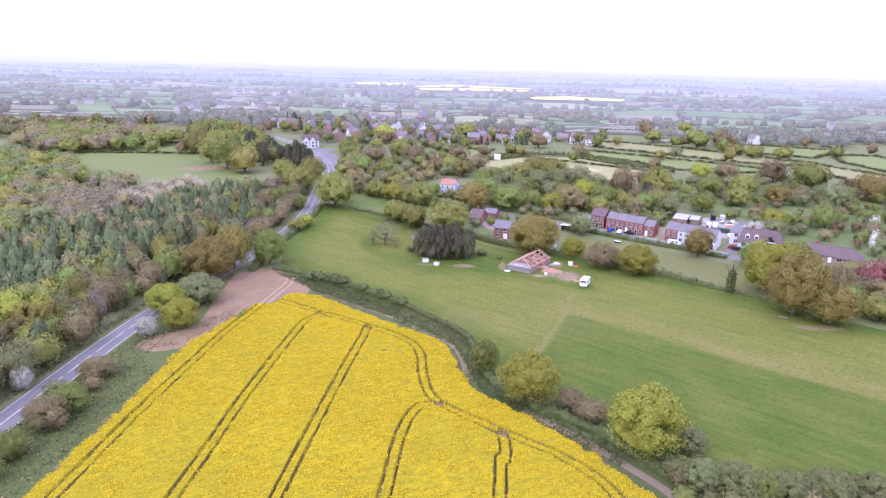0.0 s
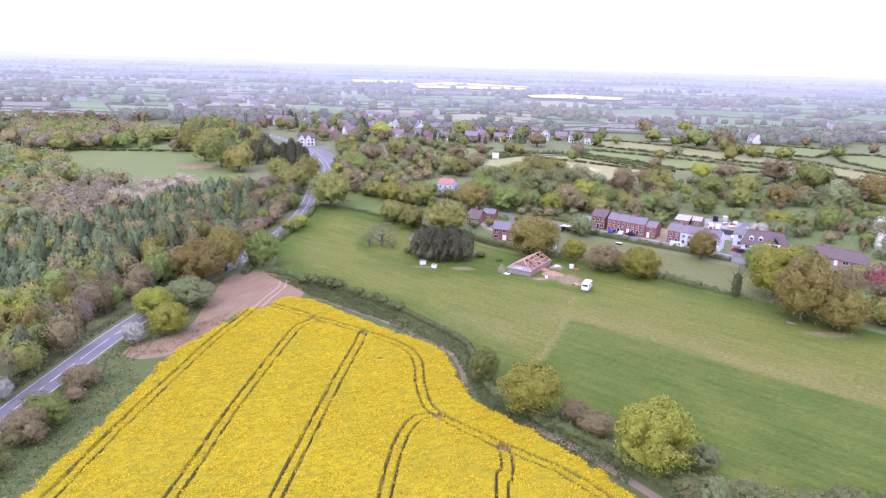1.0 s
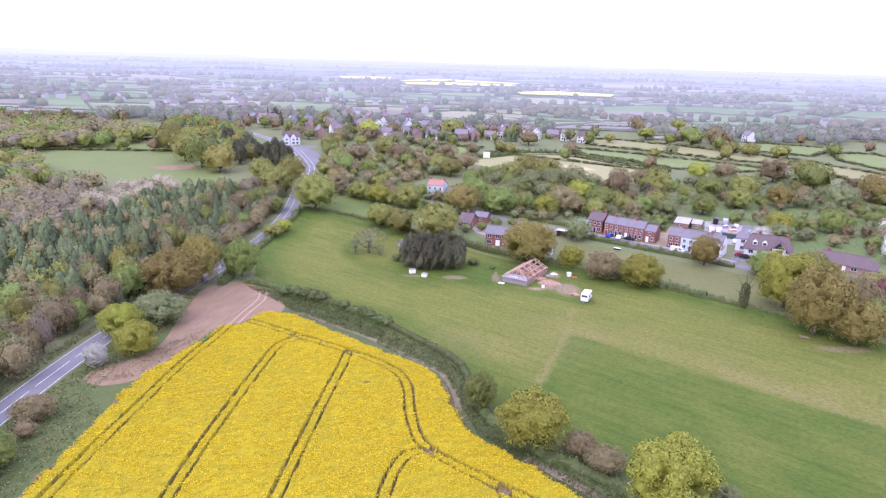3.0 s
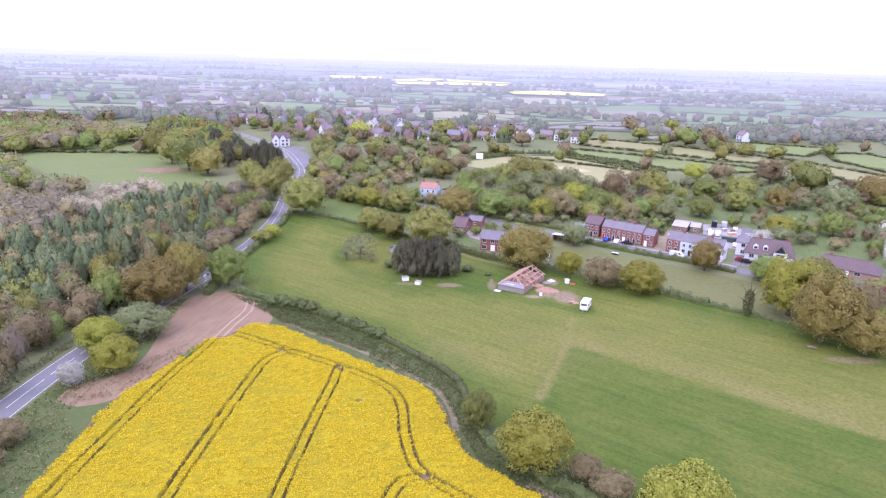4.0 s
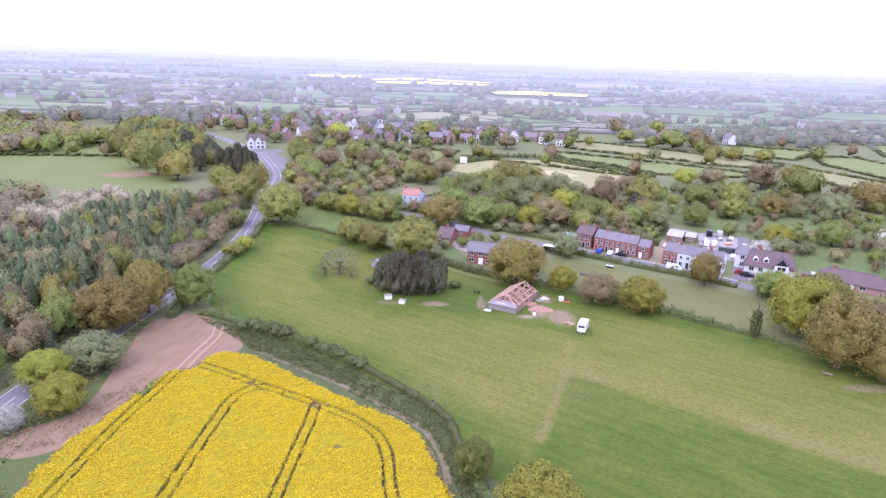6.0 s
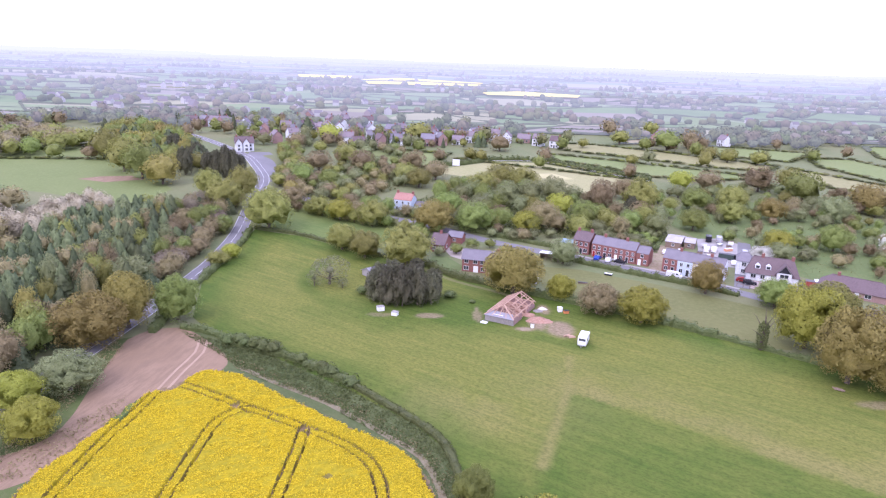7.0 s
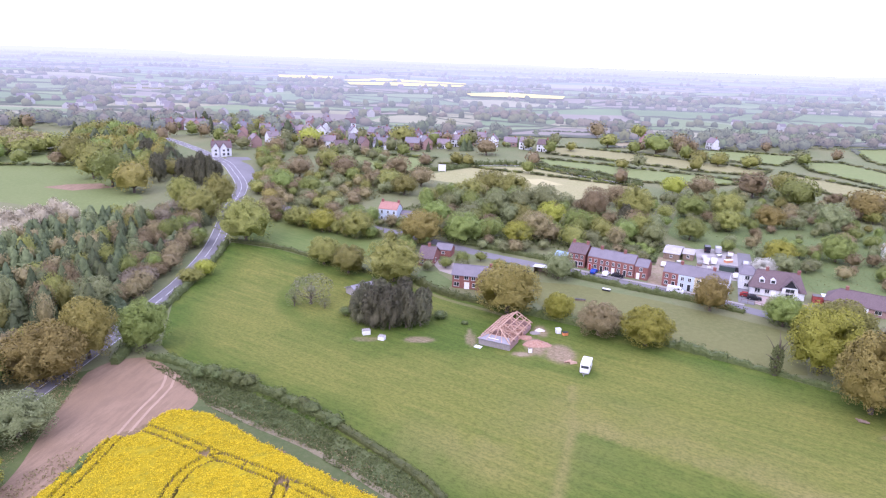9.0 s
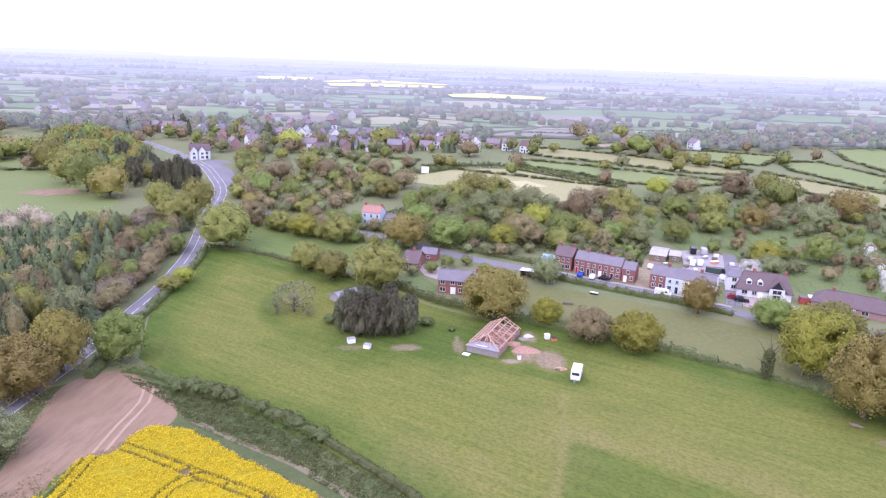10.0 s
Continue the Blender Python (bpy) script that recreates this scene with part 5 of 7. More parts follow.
hazy_country()
# Far leaf kinds: leaf colours repeated with painted haze, glowing slightly.
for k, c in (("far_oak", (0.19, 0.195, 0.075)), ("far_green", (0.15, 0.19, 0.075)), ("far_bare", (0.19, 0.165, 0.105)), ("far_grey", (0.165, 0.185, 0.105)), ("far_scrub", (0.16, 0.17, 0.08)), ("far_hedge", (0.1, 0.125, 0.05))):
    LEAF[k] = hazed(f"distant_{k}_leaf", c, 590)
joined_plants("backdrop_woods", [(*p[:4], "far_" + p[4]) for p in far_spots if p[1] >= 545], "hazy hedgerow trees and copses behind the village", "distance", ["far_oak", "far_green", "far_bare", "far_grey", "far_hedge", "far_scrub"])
# Open fields behind the village, haze already in their colour.
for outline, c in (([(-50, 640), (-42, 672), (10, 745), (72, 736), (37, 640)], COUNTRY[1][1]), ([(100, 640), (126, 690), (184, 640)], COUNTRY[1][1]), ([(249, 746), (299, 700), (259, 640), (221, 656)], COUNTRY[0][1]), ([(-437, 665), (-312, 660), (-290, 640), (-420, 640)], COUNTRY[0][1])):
    sheet("backdrop_field", outline, hazed(f"hazed_open_{c[0]}", c, 670), 1.0, "open field in the distance, paled by painted haze", "distance")


def hazy_houses(x0, y0, x1, y1, count):
    """Far villages: small gabled blocks whose materials have the haze painted in."""
    mid = (y0 + y1) / 2
    mats = [hazed(f"hazed_wall_{int(mid)}", (0.42, 0.4, 0.38), mid), hazed(f"hazed_brick_{int(mid)}", (0.27, 0.21, 0.2), mid), hazed(f"hazed_roof_{int(mid)}", (0.17, 0.145, 0.155), mid)]
    verts, faces, index = [], [], []
    for _ in range(count):
        x, y, a = rngf.uniform(x0, x1), rngf.uniform(y0, y1), rngf.uniform(-0.7, 0.7) + rngf.choice((0, 0, 1.57))
        w, d, e = rngf.uniform(3, 4.6), rngf.uniform(2.6, 3.2), rngf.choice((2.2, 2.8, 4.2))
        c, s, k = math.cos(a), math.sin(a), len(verts)
        for u, v, z in ((-w, -d, -1), (w, -d, -1), (w, d, -1), (-w, d, -1), (-w, -d, e), (w, -d, e), (w, d, e), (-w, d, e), (-w, 0, e + 2.6), (w, 0, e + 2.6)):
            verts.append((x + u * c - v * s, y + u * s + v * c, lift(y) + 0.6 + z))
        faces += [tuple(k + i for i in f) for f in ((0, 1, 5, 4), (1, 2, 6, 9, 5), (2, 3, 7, 6), (3, 0, 4, 8, 7), (4, 5, 9, 8), (6, 7, 8, 9))]
        m = rngf.choice((0, 0, 1))
        index += [m, m, m, m, 2, 2]
    tagged(new("backdrop_village", mesh_from("backdrop_village", verts, faces, mats, index)), "roofs of a far village in the haze", "distance", kind="stuff")


hazy_houses(-480, 690, -230, 735, 16)
hazy_houses(-210, 640, -40, 700, 14)
hazy_houses(-330, 640, -200, 690, 8)
hazy_houses(-300, 740, -80, 800, 16)
hazy_houses(-420, 880, -150, 980, 22)
hazy_houses(300, 660, 480, 720, 4)
hazy_houses(-100, 1000, 200, 1100, 8)
hv, hf = [], []
for r, (yy, base, amp) in enumerate(((4000, 46, 0), (4250, 52, 12), (4500, 58, 24), (4700, 60, 30))):
    for i in range(121):
        x = -5200 + i * 86.0
        b = noise.noise(Vector((x * 0.0011, 3.7, 0))) * 0.6 + noise.noise(Vector((x * 0.004, 9.1, 0))) * 0.25 + (0.45 if x < -1500 else 0)
        hv.append((x, yy - abs(x) * 0.28, base + amp * b))
for r in range(3):
    hf += [(r * 121 + i, r * 121 + i + 1, (r + 1) * 121 + i + 1, (r + 1) * 121 + i) for i in range(120)]
tagged(new("backdrop_hills", mesh_from("backdrop_hills", hv, hf, HAZE_HILL, smooth=True)), "faint hills on the horizon, tinted lilac as painted haze", "distance", kind="structure")


# ---- buildings ----
BRICK = surface("red_brick", (0.235, 0.1, 0.083), (0.195, 0.085, 0.071), 0.4, 4.0, (0.275, 0.142, 0.12), bump=0.2, depth=0.02)
RENDER_WHITE = surface("white_render", (0.60, 0.61, 0.63), (0.54, 0.55, 0.57), 0.3, 2.0, (0.74, 0.74, 0.74), bump=0.05)
RENDER_BLUE = surface("pale_blue_render", (0.48, 0.545, 0.62), (0.44, 0.50, 0.58), 0.3, 2.0, bump=0.05)
RENDER_CREAM = surface("cream_render", (0.60, 0.53, 0.36), (0.54, 0.48, 0.32), 0.3, 2.0, bump=0.05)
SLATE = surface("slate_roof", (0.165, 0.15, 0.17), (0.205, 0.185, 0.205), 0.5, 3.0, (0.13, 0.118, 0.13), rough=0.6, bump=0.3, depth=0.05)
TILE_BROWN = surface("brown_roof_tile", (0.14, 0.103, 0.106), (0.115, 0.084, 0.088), 0.5, 3.0, (0.175, 0.135, 0.135), bump=0.3, depth=0.05)
# Paler variants of brick, tile and slate.
BRICK_PALE = surface("pale_pink_brick", (0.31, 0.2, 0.18), (0.26, 0.17, 0.155), 0.4, 3.0, (0.36, 0.25, 0.22), bump=0.1)
TILE_MAUVE = surface("mauve_roof_tile", (0.22, 0.18, 0.195), (0.175, 0.145, 0.16), 0.4, 3.0, (0.26, 0.215, 0.225), bump=0.2)
SLATE_PALE = surface("pale_slate", (0.2, 0.185, 0.21), (0.165, 0.15, 0.175), 0.4, 3.0, (0.24, 0.22, 0.245), bump=0.2)
TILE_RED = surface("orange_roof_tile", (0.35, 0.185, 0.155), (0.31, 0.16, 0.13), 0.5, 3.0, (0.40, 0.23, 0.195), bump=0.3, depth=0.05)
WHITE = plain("white_paint", (0.78, 0.78, 0.78), 0.45)
DARK = plain("dark_paint", (0.03, 0.03, 0.035), 0.4)
DOOR_RED = plain("red_door_paint", (0.30, 0.03, 0.03), 0.4)
GLASS = glass()


def at_place(root, x, y, yaw, z=None):
    root.matrix_basis = Matrix.Translation((x, y, lift(y) if z is None else z)) @ Euler((0, 0, radians(yaw))).to_matrix().to_4x4()
    return root


def window(parent, x, z, w, h, face=0.0, lights=2):
    """A casement proud of the wall at y = face, looking towards -y."""
    fr = part("window", box_bm([(x - w / 2, face - 0.05, z, x + w / 2, face + 0.1, z + h)]), WHITE, parent, "white framed casement window")
    for i in range(lights):
        x0 = x - w / 2 + 0.07 + i * (w - 0.07) / lights
        part("pane", box_bm([(x0, face - 0.062, z + 0.07, x0 + (w - 0.07) / lights - 0.07, face + 0.02, z + h - 0.07)]), GLASS, fr)
    part("sill", box_bm([(x - w / 2 - 0.1, face - 0.14, z - 0.12, x + w / 2 + 0.1, face + 0.05, z)]), CONCRETE, fr)
    return fr


def gable_house(name, x, y, yaw, w, d, eaves, ridge, wall, roof, label, windows=(), doors=(), stacks=(), hip=0.0, category="house", over=0.35, side=(), base=None):
    """A pitched-roof house; its front is the local line y = 0 from x = 0 to w, and its ridge runs along the front."""
    root = tagged(at_place(new(name), x, y, yaw, base), label, category)
    bm = bmesh.new()
    prof = [(0, -0.6), (d, -0.6), (d, eaves), (d / 2, ridge - 0.12), (0, eaves)] if not hip else [(0, -0.6), (d, -0.6), (d, eaves), (0, eaves)]
    a = [bm.verts.new((0, p, q)) for p, q in prof]
    b = [bm.verts.new((w, p, q)) for p, q in prof]
    bm.faces.new(a)
    bm.faces.new(b[::-1])
    for i in range(len(prof)):
        bm.faces.new((a[i], a[(i + 1) % len(prof)], b[(i + 1) % len(prof)], b[i]))
    bmesh.ops.recalc_face_normals(bm, faces=bm.faces[:])
    part("wall", bm, wall, root)
    rise = (ridge - eaves) / (d / 2)
    bm = bmesh.new()
    for top in (0.0, 0.16):
        zo = top
        e0, e1 = -over, d + over
        ze = eaves - rise * over + zo
        g = [bm.verts.new((-over, e0, ze)), bm.verts.new((w + over, e0, ze)), bm.verts.new((w + over, e1, ze)), bm.verts.new((-over, e1, ze)), bm.verts.new((-over + hip, d / 2, ridge + zo)), bm.verts.new((w + over - hip, d / 2, ridge + zo))]
        fs = [(g[0], g[1], g[5], g[4]), (g[2], g[3], g[4], g[5])]
        if hip:
            fs += [(g[0], g[4], g[3]), (g[1], g[2], g[5])]
        for f in fs:
            bm.faces.new(f)
        if top == 0.0:
            low = g
        else:
            edge = [(0, 1), (2, 3)] + ([(1, 2), (3, 0)] if hip else [(1, 5), (5, 2), (3, 4), (4, 0)])
            for i, j in edge:
                bm.faces.new((low[i], low[j], g[j], g[i]))
    bmesh.ops.recalc_face_normals(bm, faces=bm.faces[:])
    part("roof", bm, roof, root)
    part("ridge", box_bm([(-over + hip, d / 2 - 0.12, ridge + 0.1, w + over - hip, d / 2 + 0.12, ridge + 0.26)], 0.04), roof, root)
    for sx in stacks:
        st = part("chimney", box_bm([(sx - 0.45, d / 2 - 0.3, ridge - 0.8, sx + 0.45, d / 2 + 0.3, ridge + 1.0), (sx - 0.52, d / 2 - 0.37, ridge + 0.85, sx + 0.52, d / 2 + 0.37, ridge + 1.02)]), BRICK, root)
        for o in (-0.22, 0.22):
            part("chimney_pot", tube_bm((sx + o, d / 2, ridge + 1.0), (sx + o, d / 2, ridge + 1.4), 0.13, 0.10, 8), TILE_RED, st)
    for wx, wz, ww, wh in windows:
        window(root, wx, wz, ww, wh, lights=1 if y > 400 else 2)
    for dx, dw, mat in doors:
        fr = part("door_frame", box_bm([(dx - dw / 2 - 0.09, -0.05, -0.1, dx + dw / 2 + 0.09, 0.05, 2.12)]), WHITE, root)
        part("door", box_bm([(dx - dw / 2, -0.065, -0.1, dx + dw / 2, 0.02, 2.02)]), mat, fr)
    for sx, sz, sw, sh in side:
        wn_ = part("side_window", box_bm([(w - 0.05, sx - sw / 2, sz, w + 0.06, sx + sw / 2, sz + sh)]), WHITE, root)
        part("pane", box_bm([(w + 0.05, sx - sw / 2 + 0.08, sz + 0.08, w + 0.07, sx + sw / 2 - 0.08, sz + sh - 0.08)]), GLASS, wn_)
    return root


# terrace along the lane
gable_house("terraced_house", 46.6, 281.0, -31, 5.8, 8.0, 5.0, 7.4, BRICK, TILE_BROWN, "taller red brick end house with a brown tiled roof", [(1.1, 3.1, 1.0, 1.2), (2.9, 3.1, 1.0, 1.2), (4.7, 3.1, 1.0, 1.2), (1.3, 0.7, 1.5, 1.4), (4.5, 0.7, 1.5, 1.4)], [(2.9, 0.95, DARK)], [0.5, 5.3])
for i in range(4):
    gable_house("terraced_house", 52.4 + 3.95 * i * math.cos(radians(31)), 277.6 - 3.95 * i * math.sin(radians(31)), -31, 3.95, 7.2, 4.6, 6.8, BRICK, SLATE, "small red brick terraced house with a slate roof", [(1.0, 2.8, 0.9, 1.2), (2.9, 2.8, 0.9, 1.2), (2.8, 0.8, 1.2, 1.3)], [(1.0, 0.9, (DOOR_RED, DARK, WHITE, DARK)[i])], [3.7] if i in (0, 2) else [], over=0.0)
gable_house("terraced_house", 66.2, 269.5, -31, 4.2, 6.2, 4.2, 6.1, BRICK, SLATE, "lower red brick end cottage of the terrace", [(2.0, 2.8, 1.1, 1.2), (3.1, 0.8, 1.0, 1.3)], [(1.2, 0.9, WHITE)], over=0.05)
gable_house("garage", 42.2, 283.4, -31, 4.2, 6, 2.4, 3.5, BRICK, plain("blue_roof_sheet", (0.32, 0.45, 0.62), 0.5), "low brick garage with a pale blue sheet roof", [(2.2, 0.7, 1.6, 1.2)], over=0.2, category="garage")
# second row
for i, (mat, lab) in enumerate(((BRICK, "red brick cottage with a slate roof"), (RENDER_BLUE, "pale blue rendered cottage with a slate roof"), (RENDER_CREAM, "cream rendered cottage with a slate roof"), (RENDER_WHITE, "white rendered cottage with a slate roof"))):
    gable_house("cottage", 73.4 + 4.9 * i * math.cos(radians(33)), 263.6 - 4.9 * i * math.sin(radians(33)), -33, 4.9, 7.0, 4.7, 7.2, mat, SLATE, lab, [(1.3, 3.0, 1.0, 1.2), (3.5, 3.0, 1.0, 1.2), (1.3, 0.8, 1.2, 1.3)], [(3.5, 0.95, DARK)], [0.1] if i in (1, 3) else [], over=0.0)
# gabled house
gable_house("villa", 99.8, 258.4, -23, 15.5, 8.5, 2.8, 7.1, RENDER_WHITE, TILE_BROWN, "large white house with steep brown roofs and dormers", [(2.2, 0.8, 1.6, 1.3), (5.0, 0.8, 1.4, 1.3), (12.6, 0.8, 2.0, 1.3)], [(6.8, 1.1, WHITE)], [4.5, 13.5], hip=2.2, over=0.5)
gable_house("villa_wing", 98.2, 262.8, -24, 4.6, 8, 4.9, 6.9, RENDER_WHITE, SLATE, "white side wing with a hipped slate roof", [(2.3, 3.2, 1.4, 1.3), (2.3, 0.8, 1.4, 1.3)], hip=1.6)
gable_house("red_house", 5.5, 257.6, -14, 12.0, 6.5, 4.3, 6.6, BRICK, SLATE, "red brick house with a slate roof and front gable", [(1.4, 2.9, 1.4, 1.2), (4.4, 2.9, 1.4, 1.2), (6.6, 2.9, 1.2, 1.2), (1.4, 0.6, 1.7, 1.3), (6.9, 0.6, 1.2, 1.3)], [(4.6, 1.4, WHITE)], [11.4], side=[(3.5, 2.9, 1.2, 1.2)])
gable_house("bungalow", -5.2, 277, -16, 5.0, 10, 2.8, 5.6, BRICK, TILE_BROWN, "small brick bungalow with a steep brown roof", [(1.3, 0.9, 1.2, 1.2), (3.6, 0.9, 1.2, 1.2)], [], [2.5], side=[(4, 0.9, 1.4, 1.2)])
gable_house("white_house", -21.9, 331.5, -20, 8.0, 6.2, 5.1, 7.5, RENDER_BLUE, TILE_RED, "pale blue-white house with an orange tiled roof", [(1.4, 3.3, 0.9, 1.2), (4.1, 3.3, 0.9, 1.2), (6.8, 3.3, 0.9, 1.2), (1.4, 0.8, 0.9, 1.3), (6.8, 0.8, 0.9, 1.3)], [(4.1, 0.95, DARK)], [0.6, 7.6], over=0.15)
gable_house("house_extension", -13.0, 331.6, -20, 4.5, 4.5, 2.6, 3.9, RENDER_WHITE, SLATE, "low white extension beside the house", [(2.2, 0.8, 1.2, 1.2)], over=0.15)
gable_house("long_bungalow", 118, 248.5, -38, 20, 9, 2.3, 5.2, BRICK_PALE, TILE_BROWN, "long low bungalow with a brown hipped roof", [(3, 0.8, 1.8, 1.2), (8, 0.8, 1.8, 1.2), (14, 0.8, 1.8, 1.2)], [(11, 0.95, WHITE)], [5], hip=3.5)
gable_house("pub", -128.5, 460.5, 20, 11, 8, 5.4, 8.8, RENDER_WHITE, TILE_BROWN, "white village pub with a brown roof", [(2, 3.2, 1.4, 1.3), (5.5, 3.2, 1.4, 1.3), (9, 3.2, 1.4, 1.3), (2, 0.8, 1.6, 1.4), (9, 0.8, 1.6, 1.4)], [(5.5, 1.2, DARK)], [1, 10])

# far village houses
rngv = random.Random(21)
WALLS = [(RENDER_WHITE, "white"), (BRICK_PALE, "pinkish brick"), (RENDER_WHITE, "white"), (BRICK_PALE, "pinkish brick")]
ROOFS = [(TILE_MAUVE, "mauve-brown"), (SLATE_PALE, "grey"), (SLATE_PALE, "grey"), (TILE_MAUVE, "mauve-brown"), (TILE_BROWN, "brown")]


def village_row(x0, y0, x1, y1, count, turn=0.0):
    for i in range(count):
        s = (i + rngv.uniform(0.3, 0.7)) / count
        x, y = x0 + (x1 - x0) * s, y0 + (y1 - y0) * s + rngv.uniform(-7, 7)
        (wm, wname), (rm, rname) = rngv.choice(WALLS), rngv.choice(ROOFS)
        w, e = rngv.uniform(7, 10.5), rngv.choice((3.0, 4.8, 5.0))
        gable_house("house", x, y, turn + rngv.choice((0, 0, 70, -70)) + rngv.uniform(-18, 18), w, 6.5, e, e + 3.2, wm, rm, f"{wname} village house with a {rname} roof", [(w * 0.25, 0.8, 1.4, 1.3), (w * 0.75, 0.8, 1.4, 1.3)] + ([(w * 0.25, 3.0, 1.3, 1.2), (w * 0.75, 3.0, 1.3, 1.2)] if e > 4 else []), [(w * 0.5, 1.0, DARK)], [w * 0.85], over=0.25)


village_row(-75, 500, 20, 520, 9, 5)
village_row(-70, 522, 30, 535, 9, 8)
village_row(-140, 530, -70, 575, 7, 25)
village_row(-100, 548, 0, 560, 8, -10)
village_row(18, 560, 80, 515, 6, -30)
village_row(-205, 565, -120, 560, 8, 12)
village_row(-125, 500, -80, 520, 4, 20)
village_row(-150, 620, -60, 600, 6, 0)
village_row(150, 560, 215, 560, 3, -10)

# trees and dark conifers among the village houses
rngt = random.Random(5)
for outline, gap, tall in (([(-90, 492), (10, 506), (24, 528), (-60, 545), (-130, 545), (-120, 515)], 9.5, (3.5, 7.5)), ([(-210, 560), (-120, 552), (-70, 582), (-150, 625), (-220, 600)], 13, (5, 10)), ([(15, 565), (85, 512), (95, 525), (30, 580)], 11, (3, 8))):
    for x, y in scatter(outline, gap, rngt, road_near):
        k = rngt.choice(("green", "grey", "spruce", "bare", "scrub", "oak"))
        h = rngt.uniform(*tall)
        plant(k, x, y - 4, h * (1.3 if k == "spruce" else 1), h * rngt.uniform(0.6, 1.2) * (0.5 if k == "spruce" else 1), 2, rngt, "garden trees of the village")


# ---- yards ----
PAVING = surface("pink_paving", (0.36, 0.285, 0.265), (0.31, 0.245, 0.225), 0.3, 2.5, (0.34, 0.27, 0.25), bump=0.1)
DIRT = surface("trodden_dirt", (0.255, 0.20, 0.14), (0.19, 0.175, 0.085), 0.25, 1.2, (0.31, 0.24, 0.185), bump=0.4)
LAWN = surface("lawn_grass", (0.105, 0.145, 0.048), (0.13, 0.165, 0.058), 0.1, 1.0, (0.155, 0.175, 0.075), bump=0.2)
sheet("driveway", [(69.3, 264.6), (73.2, 262.2), (80, 276), (88, 290), (82, 293), (75, 281)], DIRT, 0.07, "stony brown driveway beside the terrace", "driveway")
sheet("yard", [(89, 276), (98, 270), (104, 268), (113, 284), (116, 296), (108, 304), (100, 303), (95, 288)], CONCRETE, 0.07, "pale concrete yard behind the cottages", "yard")
sheet("side_lane", [(92.5, 250), (96.5, 247.5), (105, 265), (114, 285), (119, 298), (115, 300), (109, 286), (100, 267)], ASPHALT, 0.10, "grey side lane beside the white house", "road")
sheet("forecourt", [(95.5, 252), (99, 246.5), (106, 244), (114, 249), (110, 253.5), (100, 257.5)], PAVING, 0.07, "pinkish paved forecourt of the white house", "forecourt")
sheet("house_drive", [(-3, 287), (4, 282), (14, 277), (24, 270), (20, 264), (9, 266), (2, 272), (-1, 282)], GRAVEL, 0.07, "gravel drive in front of the red house", "driveway")
sheet("lawn", [(-4, 272), (1, 271), (6, 262), (4, 254), (-2, 258), (-6, 265)], LAWN, 0.08, "fresh green garden lawn", "lawn")
sheet("back_lawn", [(72, 286), (78, 283), (84, 296), (88, 308), (82, 310), (76, 297)], LAWN, 0.07, "fresh green back lawn", "lawn")
sheet("orchard_grass", [(120, 262), (135, 250), (160, 238), (200, 265), (215, 300), (205, 330), (182, 336), (160, 352), (146, 382), (118, 368), (96, 322), (101, 301), (118, 306)], LAWN, 0.05, "green orchard grass with scattered trees", "grass")
RUT = surface("packed_soil", (0.35, 0.25, 0.175), (0.3, 0.21, 0.145), 0.3, 1.5, (0.25, 0.17, 0.115), bump=0.3)
for o in (-0.95, 0.95):
    ribbon("wheel_rut", [(-58.2 + o, 172), (-57.8 + o, 181), (-57 + o, 190), (-58.5 + o, 197)], -0.28, 0.28, RUT, 0.06, "pale packed wheel rut across the bare soil", "track")

# ---- the unfinished barn ----
BOARD = plain("white_board", (0.74, 0.74, 0.73))
TIMBER = surface("new_timber", (0.47, 0.315, 0.235), (0.4, 0.26, 0.19), 0.5, 5.0, (0.54, 0.38, 0.3), bump=0.1)
WOOD = surface("weathered_wood", (0.22, 0.16, 0.12), (0.17, 0.125, 0.095), 0.8, 6.0, (0.26, 0.2, 0.16), bump=0.3)
BLOCK = surface("grey_blockwork", (0.25, 0.225, 0.215), (0.205, 0.185, 0.175), 0.5, 3.0, (0.29, 0.26, 0.245), bump=0.3)
SHEETING = surface("grey_roof_sheet", (0.26, 0.25, 0.275), (0.22, 0.21, 0.235), 0.4, 3.0, bump=0.1)
RUBBLE = surface("brick_rubble", (0.34, 0.2, 0.145), (0.27, 0.155, 0.11), 0.8, 2.5, (0.42, 0.29, 0.23), bump=0.5)


